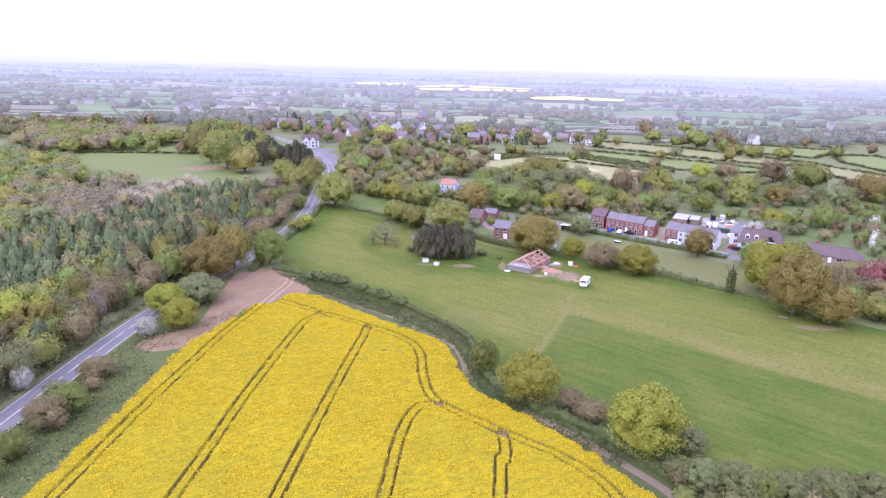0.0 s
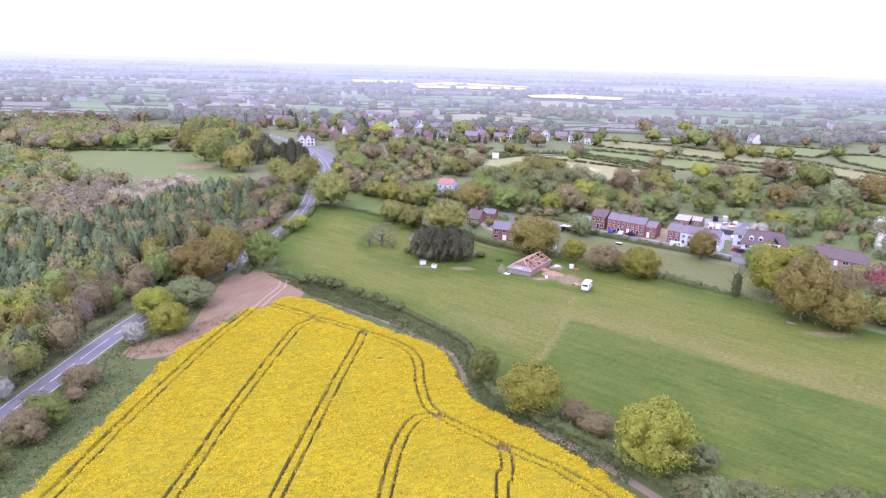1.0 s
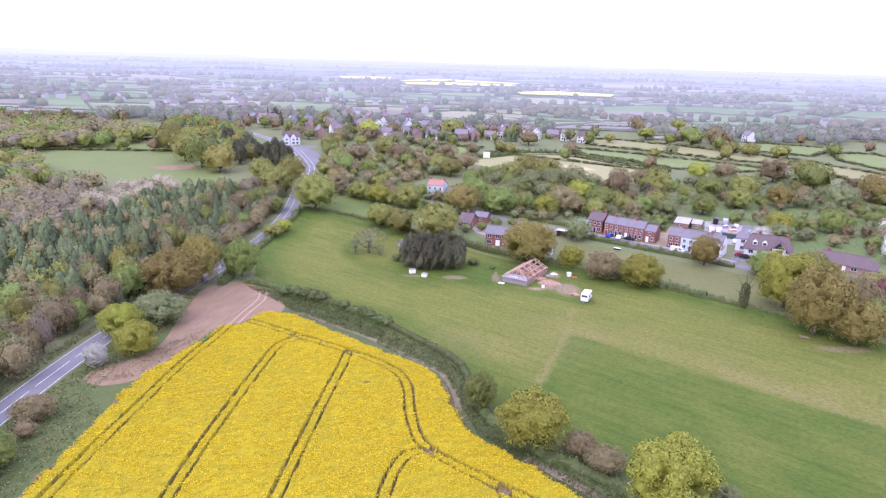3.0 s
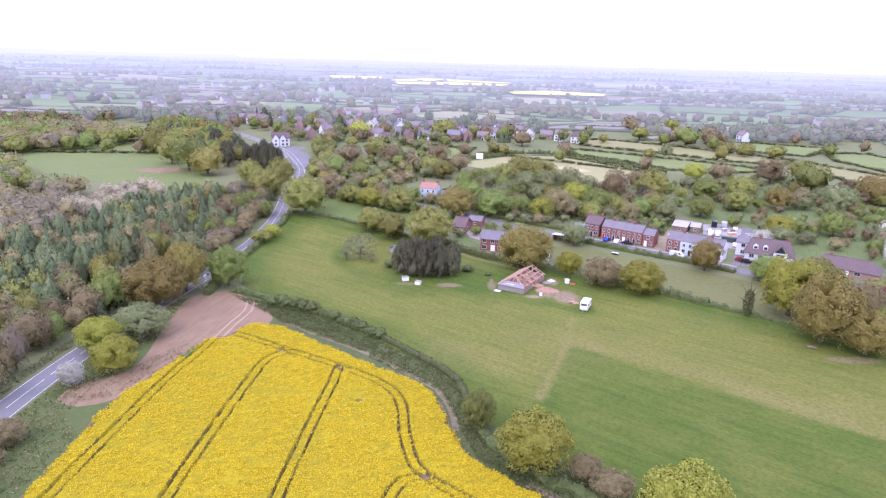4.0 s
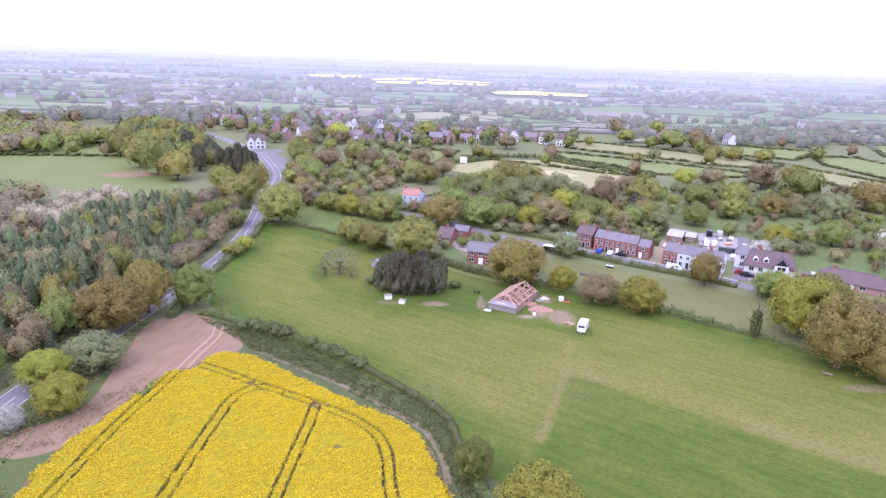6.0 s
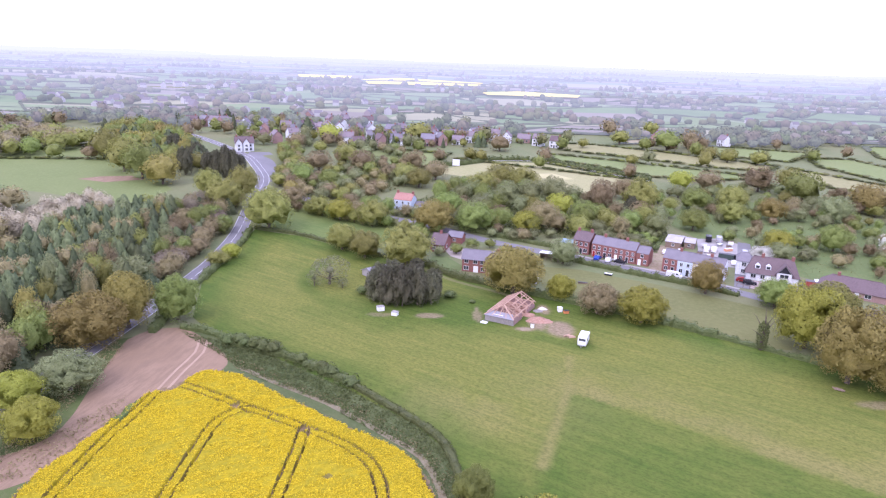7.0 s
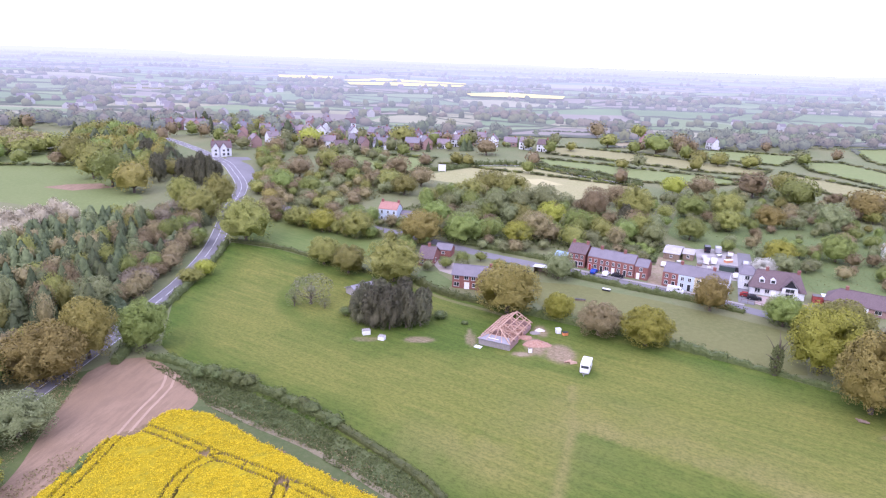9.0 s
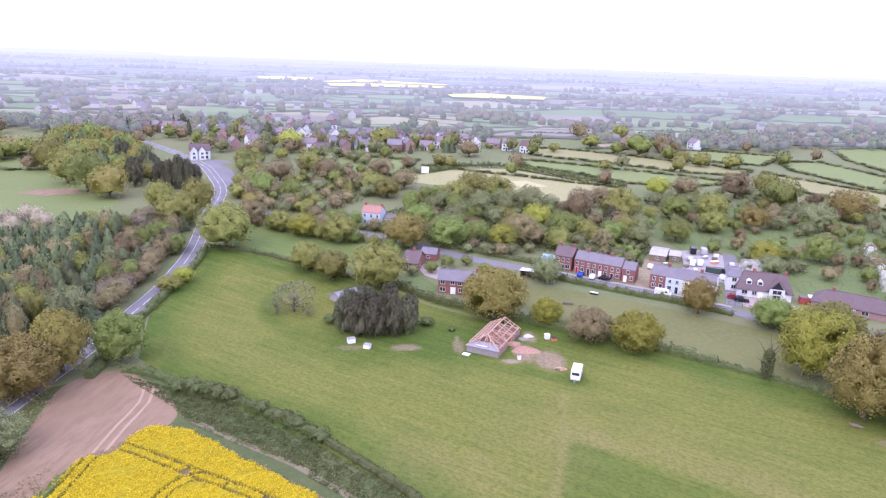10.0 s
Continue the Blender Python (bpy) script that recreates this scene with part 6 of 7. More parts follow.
def barn(x, y, yaw, w, d, eaves, ridge):
    """A barn being rebuilt: low broken walls, a half-stripped roof frame and the inside full of timber."""
    root = tagged(at_place(new("barn"), x, y, yaw), "half-built barn with bare pink timber rafters on broken walls", "barn")
    r = random.Random(6)
    rise = ridge - eaves

    def broken_wall(name, x0, y0, x1, y1, low, high, material, label=""):
        """A wall whose top steps up and down in courses."""
        k = max(3, int(math.hypot(x1 - x0, y1 - y0) / 0.9))
        along_x = abs(x1 - x0) > abs(y1 - y0)
        long = (x1 - x0) if along_x else (y1 - y0)
        prof = [(0, -0.2)]
        for i in range(k):
            h = low + (high - low) * r.random()
            prof += [(long * i / k, h), (long * (i + 1) / k, h)]
        wall = prism_bm(prof + [(long, -0.2)], 0, 0.28)
        for v in wall.verts:
            a, b = v.co.x, v.co.y
            v.co.x, v.co.y = (x0 + a, y0 + b) if along_x else (x0 + b, y0 + a)
        bmesh.ops.recalc_face_normals(wall, faces=wall.faces[:])
        part(name, wall, material, root, label)

    broken_wall("side_wall", 0, 0.3, 0, d, eaves * 0.8, eaves, BRICK_PALE)
    broken_wall("side_wall", w - 0.28, 0.3, w - 0.28, d * 0.38, eaves * 0.7, eaves, BRICK_PALE, "broken pink brick wall")
    broken_wall("side_wall", w - 0.28, d * 0.6, w - 0.28, d, eaves * 0.5, eaves, BRICK_PALE, "broken pink brick wall")
    broken_wall("end_wall", 0.28, d - 0.28, w - 0.28, d - 0.28, eaves * 0.8, eaves, BRICK_PALE)
    broken_wall("front_wall", 0, 0, w, 0, eaves * 0.85, eaves * 0.95, BLOCK)
    broken_wall("inner_wall", 0.28, d * 0.45, w * 0.7, d * 0.45, eaves * 0.5, eaves * 0.9, BRICK_PALE)
    part("floor_slab", box_bm([(0.28, 0.28, -0.2, w - 0.28, d - 0.28, 0.08)]), RUBBLE, root)
    bm = bmesh.new()
    pts = [(-0.25, -0.3, eaves * 0.88), (w + 0.25, -0.3, eaves * 0.88), (w * 0.9, 1.5, eaves + rise * 0.28), (w * 0.12, 1.5, eaves + rise * 0.3)]
    v = [bm.verts.new(p) for p in pts] + [bm.verts.new((p[0], p[1], p[2] + 0.08)) for p in pts]
    for f in ((0, 1, 2, 3), (7, 6, 5, 4), (0, 4, 5, 1), (1, 5, 6, 2), (2, 6, 7, 3), (3, 7, 4, 0)):
        bm.faces.new([v[i] for i in f])
    part("hip_sheet", bm, SHEETING, root, "grey sheeted foot of the hip")
    part("hip_batten", box_bm([(w * 0.3, 0.2, eaves + rise * 0.1, w * 0.62, 0.42, eaves + rise * 0.14)]), BOARD, root, "white board on the sheeting")

    def beam(name, a, b, t=0.15, material=TIMBER):
        a, b = Vector(a), Vector(b)
        m = Matrix.Translation((a + b) / 2) @ (b - a).to_track_quat("Z", "Y").to_matrix().to_4x4() @ Matrix.Diagonal((t, t, (b - a).length, 1))
        bm_ = bmesh.new()
        bmesh.ops.create_cube(bm_, size=1, matrix=m)
        part(name, bm_, material, root)

    hipy = 3.0
    beam("ridge_beam", (w / 2, hipy, ridge), (w / 2, d, ridge), 0.2)
    n = 10
    for i in range(n):
        yy = hipy + (d - hipy - 0.2) * i / (n - 1)
        beam("rafter", (-0.3, yy, eaves - 0.1), (w / 2, yy, ridge), 0.17)
        if i not in (1, 3, 4, 7):
            beam("rafter", (w + 0.3, yy, eaves - 0.1), (w / 2, yy, ridge), 0.17)
        if i % 3 == 0:
            beam("tie_beam", (0.1, yy, eaves), (w - 0.1, yy, eaves), 0.22)
            beam("king_post", (w / 2, yy, eaves), (w / 2, yy, ridge), 0.2)
            beam("strut", (w * 0.25, yy, eaves), (w * 0.36, yy, eaves + rise * 0.7))
            beam("strut", (w * 0.75, yy, eaves), (w * 0.64, yy, eaves + rise * 0.7))
    for k in (0.04, 0.36, 0.68):
        beam("purlin", (w / 2 * k, 1.0, eaves + rise * k + 0.12), (w / 2 * k, d, eaves + rise * k + 0.12), 0.17)
        beam("purlin", (w - w / 2 * k, 1.0 if k < 0.1 else d * 0.35, eaves + rise * k + 0.12), (w - w / 2 * k, d, eaves + rise * k + 0.12), 0.17)
    # frame of the cross roof over the wide side opening
    for yy in (d * 0.38, d * 0.6):
        beam("door_post", (w - 0.14, yy, 0), (w - 0.14, yy, eaves + 0.2), 0.25)
        beam("valley_rafter", (w - 0.1, yy, eaves + 0.2), (w * 0.62, d * 0.49, ridge - 0.5), 0.17)
    beam("door_head", (w - 0.14, d * 0.38, eaves + 0.2), (w - 0.14, d * 0.6, eaves + 0.2), 0.2)
    beam("hip_rafter", (-0.2, -0.2, eaves * 0.9), (w / 2, hipy, ridge), 0.2)
    beam("hip_rafter", (w + 0.2, -0.2, eaves * 0.9), (w / 2, hipy, ridge), 0.2)
    for k in (0.25, 0.5, 0.75):
        beam("jack_rafter", (w * k, -0.2, eaves * 0.9), (w * (0.5 + (k - 0.5) * 0.4), hipy * 0.9, ridge - 0.25), 0.15)
    for i in range(44):
        yy = r.uniform(2.0, d - 1.5)
        xx = r.uniform(0.8, w - 0.8)
        a = r.uniform(0, 6.28)
        k = r.uniform(0.6, 1.7)
        beam("loose_timber", (xx, yy, r.uniform(0.2, 1.2)), (min(w - 0.4, max(0.4, xx + k * math.cos(a))), min(d - 0.5, max(0.5, yy + k * math.sin(a))), r.uniform(0.3, 2.0)), r.uniform(0.12, 0.26), r.choice((TIMBER, TIMBER, WOOD, RUBBLE)))
    return root


barn(10.3, 215.2, -28, 8.2, 16.2, 1.9, 4.2)


def heap(name, x, y, rx, ry, h, material, label, category, seed=1, sink=0.25):
    rng_ = np.random.default_rng(seed)
    k, rings = 22, 5
    v, f = [(0, 0, h)], []
    for r in range(1, rings + 1):
        s = r / rings
        for i in range(k):
            a = i * 2 * math.pi / k
            q = 1 + 0.12 * math.sin(3 * a + seed) + rng_.normal(0, 0.04)
            v.append((rx * s * q * math.cos(a), ry * s * q * math.sin(a), h * (1 - s) ** 1.2 * (1 + rng_.normal(0, 0.15)) - (sink if r == rings else 0)))
    for i in range(k):
        f.append((0, 1 + i, 1 + (i + 1) % k))
        for r in range(rings - 1):
            a, b = 1 + r * k, 1 + (r + 1) * k
            f.append((a + i, b + i, b + (i + 1) % k, a + (i + 1) % k))
    ob = new(name, mesh_from(name, v, f, material))
    ob.matrix_basis = Matrix.Translation((x, y, lift(y) + 0.09))
    return tagged(ob, label, category)


heap("rubble_heap", 25.0, 215.8, 3.9, 2.6, 1.0, RUBBLE, "heap of pinkish sand and brick rubble beside the barn", "heap", 3)
heap("rubble_pile", 22.6, 219.6, 2.2, 1.6, 0.7, RUBBLE, "loose heap of pink brick rubble against the barn wall", "heap", 12)
heap("stone_pile", 25.6, 222.8, 1.6, 1.1, 0.5, BLOCK, "small heap of grey and pink stone behind the barn", "heap", 14)
heap("heap_of_sand", 20.6, 209.6, 1.8, 1.2, 0.35, DIRT, "low heap of pale sand by the barn corner", "heap", 8)
heap("timber_stack", 27.2, 224.6, 1.5, 1.1, 0.6, plain("pale_stone", (0.55, 0.5, 0.45)), "low heap of pale stone by the hedge", "heap", 9)


def pile_of_logs(x, y, yaw, count, label):
    root = tagged(at_place(new("log_pile"), x, y, yaw), label, "logs")
    r = random.Random(count + int(x))
    for i in range(count):
        a = r.uniform(-25, 25)
        bm = tube_bm((-0.9, 0, 0), (0.9, 0, 0), 0.14, 0.12, 8)
        ob = part("log", bm, WOOD if y < 200 else TIMBER, root)
        ob.matrix_basis = Matrix.Translation((r.uniform(-0.5, 0.5), r.uniform(-0.7, 0.7), 0.14 + 0.16 * (i // 4))) @ Euler((0, 0, radians(a))).to_matrix().to_4x4()


pile_of_logs(31.3, 205.3, 20, 9, "pile of sawn reddish logs on trodden ground")
pile_of_logs(85.5, 180.5, -35, 6, "pale logs lying under the big oaks")


# ---- vehicles ----
RUBBER = plain("tyre_rubber", (0.025, 0.025, 0.027), 0.8)
STEEL = plain("grey_steel", (0.45, 0.45, 0.46), 0.35, 0.7)
LAMP = plain("lamp_glass", (0.7, 0.7, 0.68), 0.15)
TAIL = plain("tail_lamp", (0.4, 0.02, 0.02), 0.2)


def wheel(parent, x, y, r=0.32, width=0.2):
    bm = bmesh.new()
    bmesh.ops.create_cone(bm, cap_ends=True, segments=16, radius1=r, radius2=r, depth=width, matrix=Matrix.Translation((x, y, r)) @ Matrix.Rotation(radians(90), 4, "X"))
    t = part("wheel", bm, RUBBER, parent)
    bm = bmesh.new()
    bmesh.ops.create_cone(bm, cap_ends=True, segments=12, radius1=r * 0.6, radius2=r * 0.6, depth=width + 0.03, matrix=Matrix.Translation((x, y, r)) @ Matrix.Rotation(radians(90), 4, "X"))
    part("rim", bm, STEEL, t)


def vehicle(name, x, y, yaw, length, width, height, paint, label, van=False, category="car"):
    """Nose towards local +x."""
    root = tagged(at_place(new(name), x, y, yaw, lift(y) + 0.07), label, category)
    L, h = length / 2, height
    if van:
        prof = [(-L, 0.35), (-L, h * 0.95), (-L + 0.15, h), (L * 0.35, h), (L * 0.55, h * 0.93), (L * 0.78, h * 0.58), (L * 0.98, h * 0.5), (L, 0.35)]
    else:
        prof = [(-L, 0.3), (-L, 0.62 * h), (-L * 0.86, 0.66 * h), (-L * 0.62, h * 0.97), (-L * 0.4, h), (L * 0.12, h), (L * 0.45, 0.66 * h), (L * 0.95, 0.55 * h), (L, 0.3)]
    bm = prism_bm(prof, -width / 2, width / 2)
    bmesh.ops.bevel(bm, geom=[e for e in bm.edges], offset=0.06, segments=2, affect="EDGES")
    body = part("body", bm, paint, root)
    g = part("windscreen", prism_bm([(L * 0.50, h * 0.90), (L * 0.53, h * 0.92), (L * 0.76, h * 0.62), (L * 0.73, h * 0.6)] if van else [(L * 0.13, h * 0.96), (L * 0.17, h * 0.97), (L * 0.47, 0.68 * h), (L * 0.42, 0.67 * h)], -width * 0.43, width * 0.43), GLASS, root)
    for s in (-1, 1):
        a, b = sorted((s * (width / 2 - 0.005), s * (width / 2 + 0.012)))
        if van:
            part("side_window", prism_bm([(L * 0.3, h * 0.62), (L * 0.3, h * 0.9), (L * 0.5, h * 0.88), (L * 0.66, h * 0.64)], a, b), GLASS, root)
        else:
            part("side_window", prism_bm([(-L * 0.56, h * 0.68), (-L * 0.48, h * 0.92), (L * 0.1, h * 0.93), (L * 0.33, h * 0.68)], a, b), GLASS, root)
        part("headlight", box_bm([(L - 0.1, s * width * 0.36 - 0.14, h * 0.42, L + 0.01, s * width * 0.36 + 0.14, h * 0.42 + 0.14)], 0.02), LAMP, root)
        part("tail_light", box_bm([(-L - 0.01, s * width * 0.4 - 0.08, h * 0.45, -L + 0.08, s * width * 0.4 + 0.08, h * 0.45 + 0.25)], 0.02), TAIL, root)
        for wx in (-L * 0.6, L * 0.62):
            wheel(root, wx, s * (width / 2 - 0.1))
    return root


CAR_WHITE = plain("white_car_paint", (0.72, 0.72, 0.73), 0.25)
CAR_BLUE = plain("blue_car_paint", (0.02, 0.06, 0.32), 0.25)
CAR_DARK = plain("black_car_paint", (0.02, 0.02, 0.025), 0.25)
CAR_SILVER = plain("silver_car_paint", (0.45, 0.45, 0.47), 0.25, 0.3)
CAR_RED = plain("red_car_paint", (0.25, 0.03, 0.03), 0.25)
vehicle("van", 75.6, 257.4, -31, 5.0, 1.95, 2.0, CAR_WHITE, "small white van parked on the lane", True, "van")
vehicle("car", 53.9, 273.6, 59, 4.0, 1.75, 1.45, CAR_BLUE, "bright blue hatchback parked by the terrace")
vehicle("car", 57.4, 271.6, 59, 4.0, 1.75, 1.45, CAR_WHITE, "white hatchback parked by the terrace")
vehicle("car", 60.9, 269.8, -31, 4.1, 1.75, 1.45, CAR_DARK, "black hatchback parked by the terrace")
vehicle("car", 81.0, 282.8, 62, 4.0, 1.75, 1.45, CAR_WHITE, "white hatchback parked on the drive")
vehicle("van", 97.6, 286.6, 65, 4.6, 1.9, 1.9, CAR_WHITE, "white van parked in the yard", True, "van")
vehicle("van", 100.4, 286.6, 65, 4.6, 1.9, 1.9, CAR_WHITE, "white van parked in the yard", True, "van")
vehicle("car", 99.0, 292.0, 65, 4.2, 1.75, 1.45, CAR_SILVER, "silver car parked in the yard")
vehicle("van", 103.6, 300.4, 70, 5.4, 2.1, 2.4, CAR_DARK, "dark lorry parked at the back of the yard", True, "van")
vehicle("van", 107.3, 299.4, 70, 5.4, 2.1, 2.4, CAR_SILVER, "grey box van parked at the back of the yard", True, "van")
vehicle("car", 111.3, 285.4, 70, 4.2, 1.8, 1.6, CAR_SILVER, "silver car parked on the side lane")
vehicle("car", 101.9, 272.6, 65, 4.0, 1.75, 1.45, CAR_WHITE, "white car parked on the side lane")
vehicle("car", 98.6, 252.6, -24, 4.3, 1.8, 1.5, CAR_DARK, "dark car parked on the paved forecourt")
vehicle("car", 97.4, 255.2, -24, 4.0, 1.75, 1.45, CAR_RED, "dark red car parked on the paved forecourt")


def caravan(x, y, yaw):
    root = tagged(at_place(new("caravan"), x, y, yaw), "white touring caravan standing in the meadow", "caravan")
    L, W = 2.5, 1.08
    prof = [(-L, 0.5), (-L - 0.05, 1.6), (-L + 0.25, 2.5), (-L + 0.6, 2.62), (L - 0.7, 2.62), (L - 0.25, 2.4), (L + 0.08, 1.5), (L, 0.5)]
    bm = prism_bm(prof, -W, W)
    bmesh.ops.bevel(bm, geom=bm.edges[:], offset=0.09, segments=3, affect="EDGES")
    part("body", bm, plain("caravan_white", (0.76, 0.76, 0.75), 0.35), root)
    part("skirt", box_bm([(-L + 0.1, -W + 0.05, 0.3, L - 0.1, W - 0.05, 0.55)], 0.02), plain("pale_grey_trim", (0.5, 0.5, 0.5)), root)
    part("front_window", prism_bm([(L - 0.13, 2.2), (L - 0.05, 2.2), (L + 0.09, 1.62), (L + 0.0, 1.62)], -0.85, 0.85), GLASS, root)
    part("rear_window", prism_bm([(-L + 0.02, 1.5), (-L - 0.06, 1.6), (-L + 0.12, 2.15), (-L + 0.2, 2.1)], -0.8, 0.8), GLASS, root)
    for s in (-1, 1):
        a, b = sorted((s * (W - 0.01), s * (W + 0.015)))
        for x0, x1 in ((-2.1, -1.2), (0.7, 1.8)):
            part("side_window", box_bm([(x0, a, 1.4, x1, b, 2.0)], 0.004), GLASS, root)
        wheel(root, -0.1, s * (W - 0.12), 0.33, 0.2)
    part("door", box_bm([(-0.5, W - 0.01, 0.6, 0.15, W + 0.02, 2.3)], 0.004), plain("door_white", (0.68, 0.68, 0.67)), root)
    part("roof_light", box_bm([(-1.0, -0.35, 2.6, -0.3, 0.35, 2.72), (0.8, -0.3, 2.6, 1.4, 0.3, 2.7)], 0.03), plain("roof_light_plastic", (0.6, 0.62, 0.63), 0.3), root)
    bm = tube_bm((L - 0.1, 0.5, 0.42), (L + 1.2, 0, 0.42), 0.06, 0.05, 6)
    tube_bm((L - 0.1, -0.5, 0.42), (L + 1.2, 0, 0.42), 0.06, 0.05, 6, bm)
    tube_bm((L + 0.9, 0, 0.02), (L + 0.9, 0, 0.7), 0.05, 0.05, 6, bm)
    part("drawbar", bm, STEEL, root)


caravan(34.0, 201.6, -112)

# ---- sheds and small things ----
FELT = surface("roofing_felt", (0.16, 0.15, 0.15), (0.13, 0.12, 0.12), 0.6, 4.0, bump=0.2)
TIN = surface("pale_tin_roof", (0.4, 0.38, 0.38), (0.31, 0.29, 0.285), 0.5, 1.5, (0.2, 0.18, 0.165), rough=0.5, bump=0.2)
gable_house("garden_shed", 25.6, 247.6, -20, 3.2, 2.4, 2.0, 2.9, BOARD, FELT, "small white garden shed with a grey felt roof", [(1.6, 0.9, 0.8, 0.7)], over=0.2, category="shed")
gable_house("store_hut", -22.6, 246.0, 40, 7.0, 6.0, 1.7, 2.9, CONCRETE, SHEETING, "low hut with a pale grey sheet roof behind conifers", [(2.5, 0.9, 1.0, 0.9)], [(6, 1.2, DARK)], over=0.4, category="hut")
gable_house("outbuilding", 1.0, 288, -18, 5.5, 5, 2.4, 3.9, BRICK, SLATE, "small dark outbuilding beside the lane", [(2.7, 0.9, 1.2, 0.9)], over=0.2, category="shed")
for x, y, w, d, lab in ((83.5, 291.0, 5.5, 12, "long shed with a pale tin roof"), (90.5, 290.5, 3.6, 6, "small shed with a rounded pale roof")):
    gable_house("tin_shed", x, y, -28, w, d, 2.3, 3.4, WOOD, TIN, lab, [(w / 2, 0.8, 1.0, 0.9)], over=0.3, category="shed")


def open_shelter(x, y, yaw):
    root = tagged(at_place(new("field_shelter"), x, y, yaw), "open wooden field shelter with a white flat roof", "shelter")
    part("back_wall", box_bm([(0, 3.2, -0.1, 6.4, 3.3, 2.2)]), WOOD, root)
    part("side_wall", box_bm([(0, 0, -0.1, 0.1, 3.2, 2.3)]), WOOD, root)
    part("side_wall", box_bm([(6.3, 0, -0.1, 6.4, 3.2, 2.3)]), WOOD, root)
    for px_ in (2.1, 4.2):
        part("post", box_bm([(px_ - 0.08, 0, -0.1, px_ + 0.08, 0.16, 2.4)]), WOOD, root)
    bm = prism_bm([(-0.4, 2.5), (-0.4, 2.62), (3.6, 2.34), (3.6, 2.22)], -0.3, 6.7)
    bmesh.ops.rotate(bm, verts=bm.verts[:], matrix=Matrix.Rotation(radians(90), 3, "Z"))
    for v in bm.verts:
        v.co.x += 6.4
    part("roof", bm, BOARD, root)


open_shelter(33.2, 271.8, -24)


def crate(name, x, y, yaw, w, d, h, material, label, category, lid=None):
    root = tagged(at_place(new(name), x, y, yaw), label, category)
    part("body", box_bm([(0, 0, 0, w, d, h)], 0.04), material, root)
    part("lid", box_bm([(-0.06, -0.06, h, w + 0.06, d + 0.06, h + 0.08)], 0.02), lid or material, root)


crate("hen_house", -18.6, 219.0, 20, 1.9, 1.4, 1.2, BOARD, "white boarded hen house below the conifers", "hen house", CONCRETE)
crate("hen_house", -14.8, 216.4, -20, 1.6, 1.4, 1.0, BOARD, "low white hen house below the conifers", "hen house", CONCRETE)
crate("water_tank", 31.4, 222.6, 10, 1.2, 1.2, 1.2, BOARD, "white plastic water tank beside the hedge", "tank")
crate("tool_chest", 32.9, 221.4, 15, 1.4, 0.9, 0.8, plain("orange_paint", (0.55, 0.2, 0.08)), "small orange machine beside the tank", "machine", DARK)
crate("pallet_board", 9.0, 213.2, -30, 1.7, 1.3, 0.14, BOARD, "white board lying on the grass", "board")
crate("plaster_sack", 22.2, 210.4, 10, 0.8, 0.7, 1.2, BOARD, "white builder's sack by the barn corner", "sack", WOOD)
crate("trough", 42.0, 248.3, -12, 3.0, 0.7, 0.5, WOOD, "dark wooden feeding trough in the paddock", "trough", DARK)
crate("trailer", 52.6, 257.8, -30, 2.4, 1.0, 0.6, DARK, "dark low machine standing by the roadside hedge", "machine", BOARD)
crate("garden_store", 116.2, 251.4, -24, 3.0, 2.4, 2.1, plain("red_board", (0.30, 0.07, 0.06)), "red boarded store beside the white house", "shed", FELT)
crate("white_store", 118.8, 251.0, -24, 2.6, 3.0, 2.2, BRICK, "flat-roofed store with a white roof", "shed", BOARD)
crate("oil_tank", 105.3, 287.2, 20, 3.0, 1.4, 1.0, plain("orange_board", (0.6, 0.28, 0.16)), "orange and pale stack in the yard", "stack", BOARD)
crate("container", 99.0, 279.2, -30, 5.0, 1.6, 1.8, plain("dark_green_board", (0.05, 0.07, 0.06)), "dark container behind the cottages", "container", DARK)
crate("container", 102.0, 279.6, -30, 4.0, 1.4, 1.6, DARK, "dark container behind the cottages", "container", FELT)


def sight_screen(x, y, yaw, w, h):
    root = tagged(at_place(new("sight_screen"), x, y, yaw), "white boarded cricket sight screen on legs", "sight screen")
    n = 10
    for i in range(n):
        part("slat", box_bm([(0, 0, 0.5 + i * (h - 0.5) / n, w, 0.05, 0.5 + (i + 1) * (h - 0.5) / n - 0.02)]), BOARD, root)
    for px_ in (0.3, w - 0.3):
        part("leg", box_bm([(px_ - 0.06, 0.05, 0, px_ + 0.06, 0.15, h), (px_ - 0.06, 0.1, 0, px_ + 0.06, 1.2, 0.12)]), BOARD, root)


sight_screen(5.2, 436.2, -10, 4.2, 4.2)
sight_screen(97.5, 380, 80, 4.2, 4.0)


def rail_fence(pts, label, material, height=0.8, gap=3.0):
    c = smooth_line(pts, gap)
    root = tagged(new("fence"), label, "fence")
    post = bpy.data.meshes.new("post")
    b = box_bm([(-0.06, -0.06, -0.2, 0.06, 0.06, height)])
    b.to_mesh(post)
    b.free()
    post.materials.append(material)
    for i, p in enumerate(c):
        ob = part("post", post, None, root)
        ob.matrix_basis = Matrix.Translation((p[0], p[1], lift(p[1])))
        if i:
            q = c[i - 1]
            a3, b3 = Vector((q[0], q[1], lift(q[1]) + height - 0.1)), Vector((p[0], p[1], lift(p[1]) + height - 0.1))
            part("rail", tube_bm(a3, b3, 0.06, 0.06, 4), material, root)


rail_fence([(30, 455.5), (57.6, 457.5), (86, 433), (113, 408.5)], "low white boundary fence of the cricket field", BOARD, 0.8, 5.0)
rail_fence([(93.5, 250.5), (99.2, 245.6), (104, 243.6)], "brown wooden fence round the forecourt", WOOD, 1.1, 1.8)

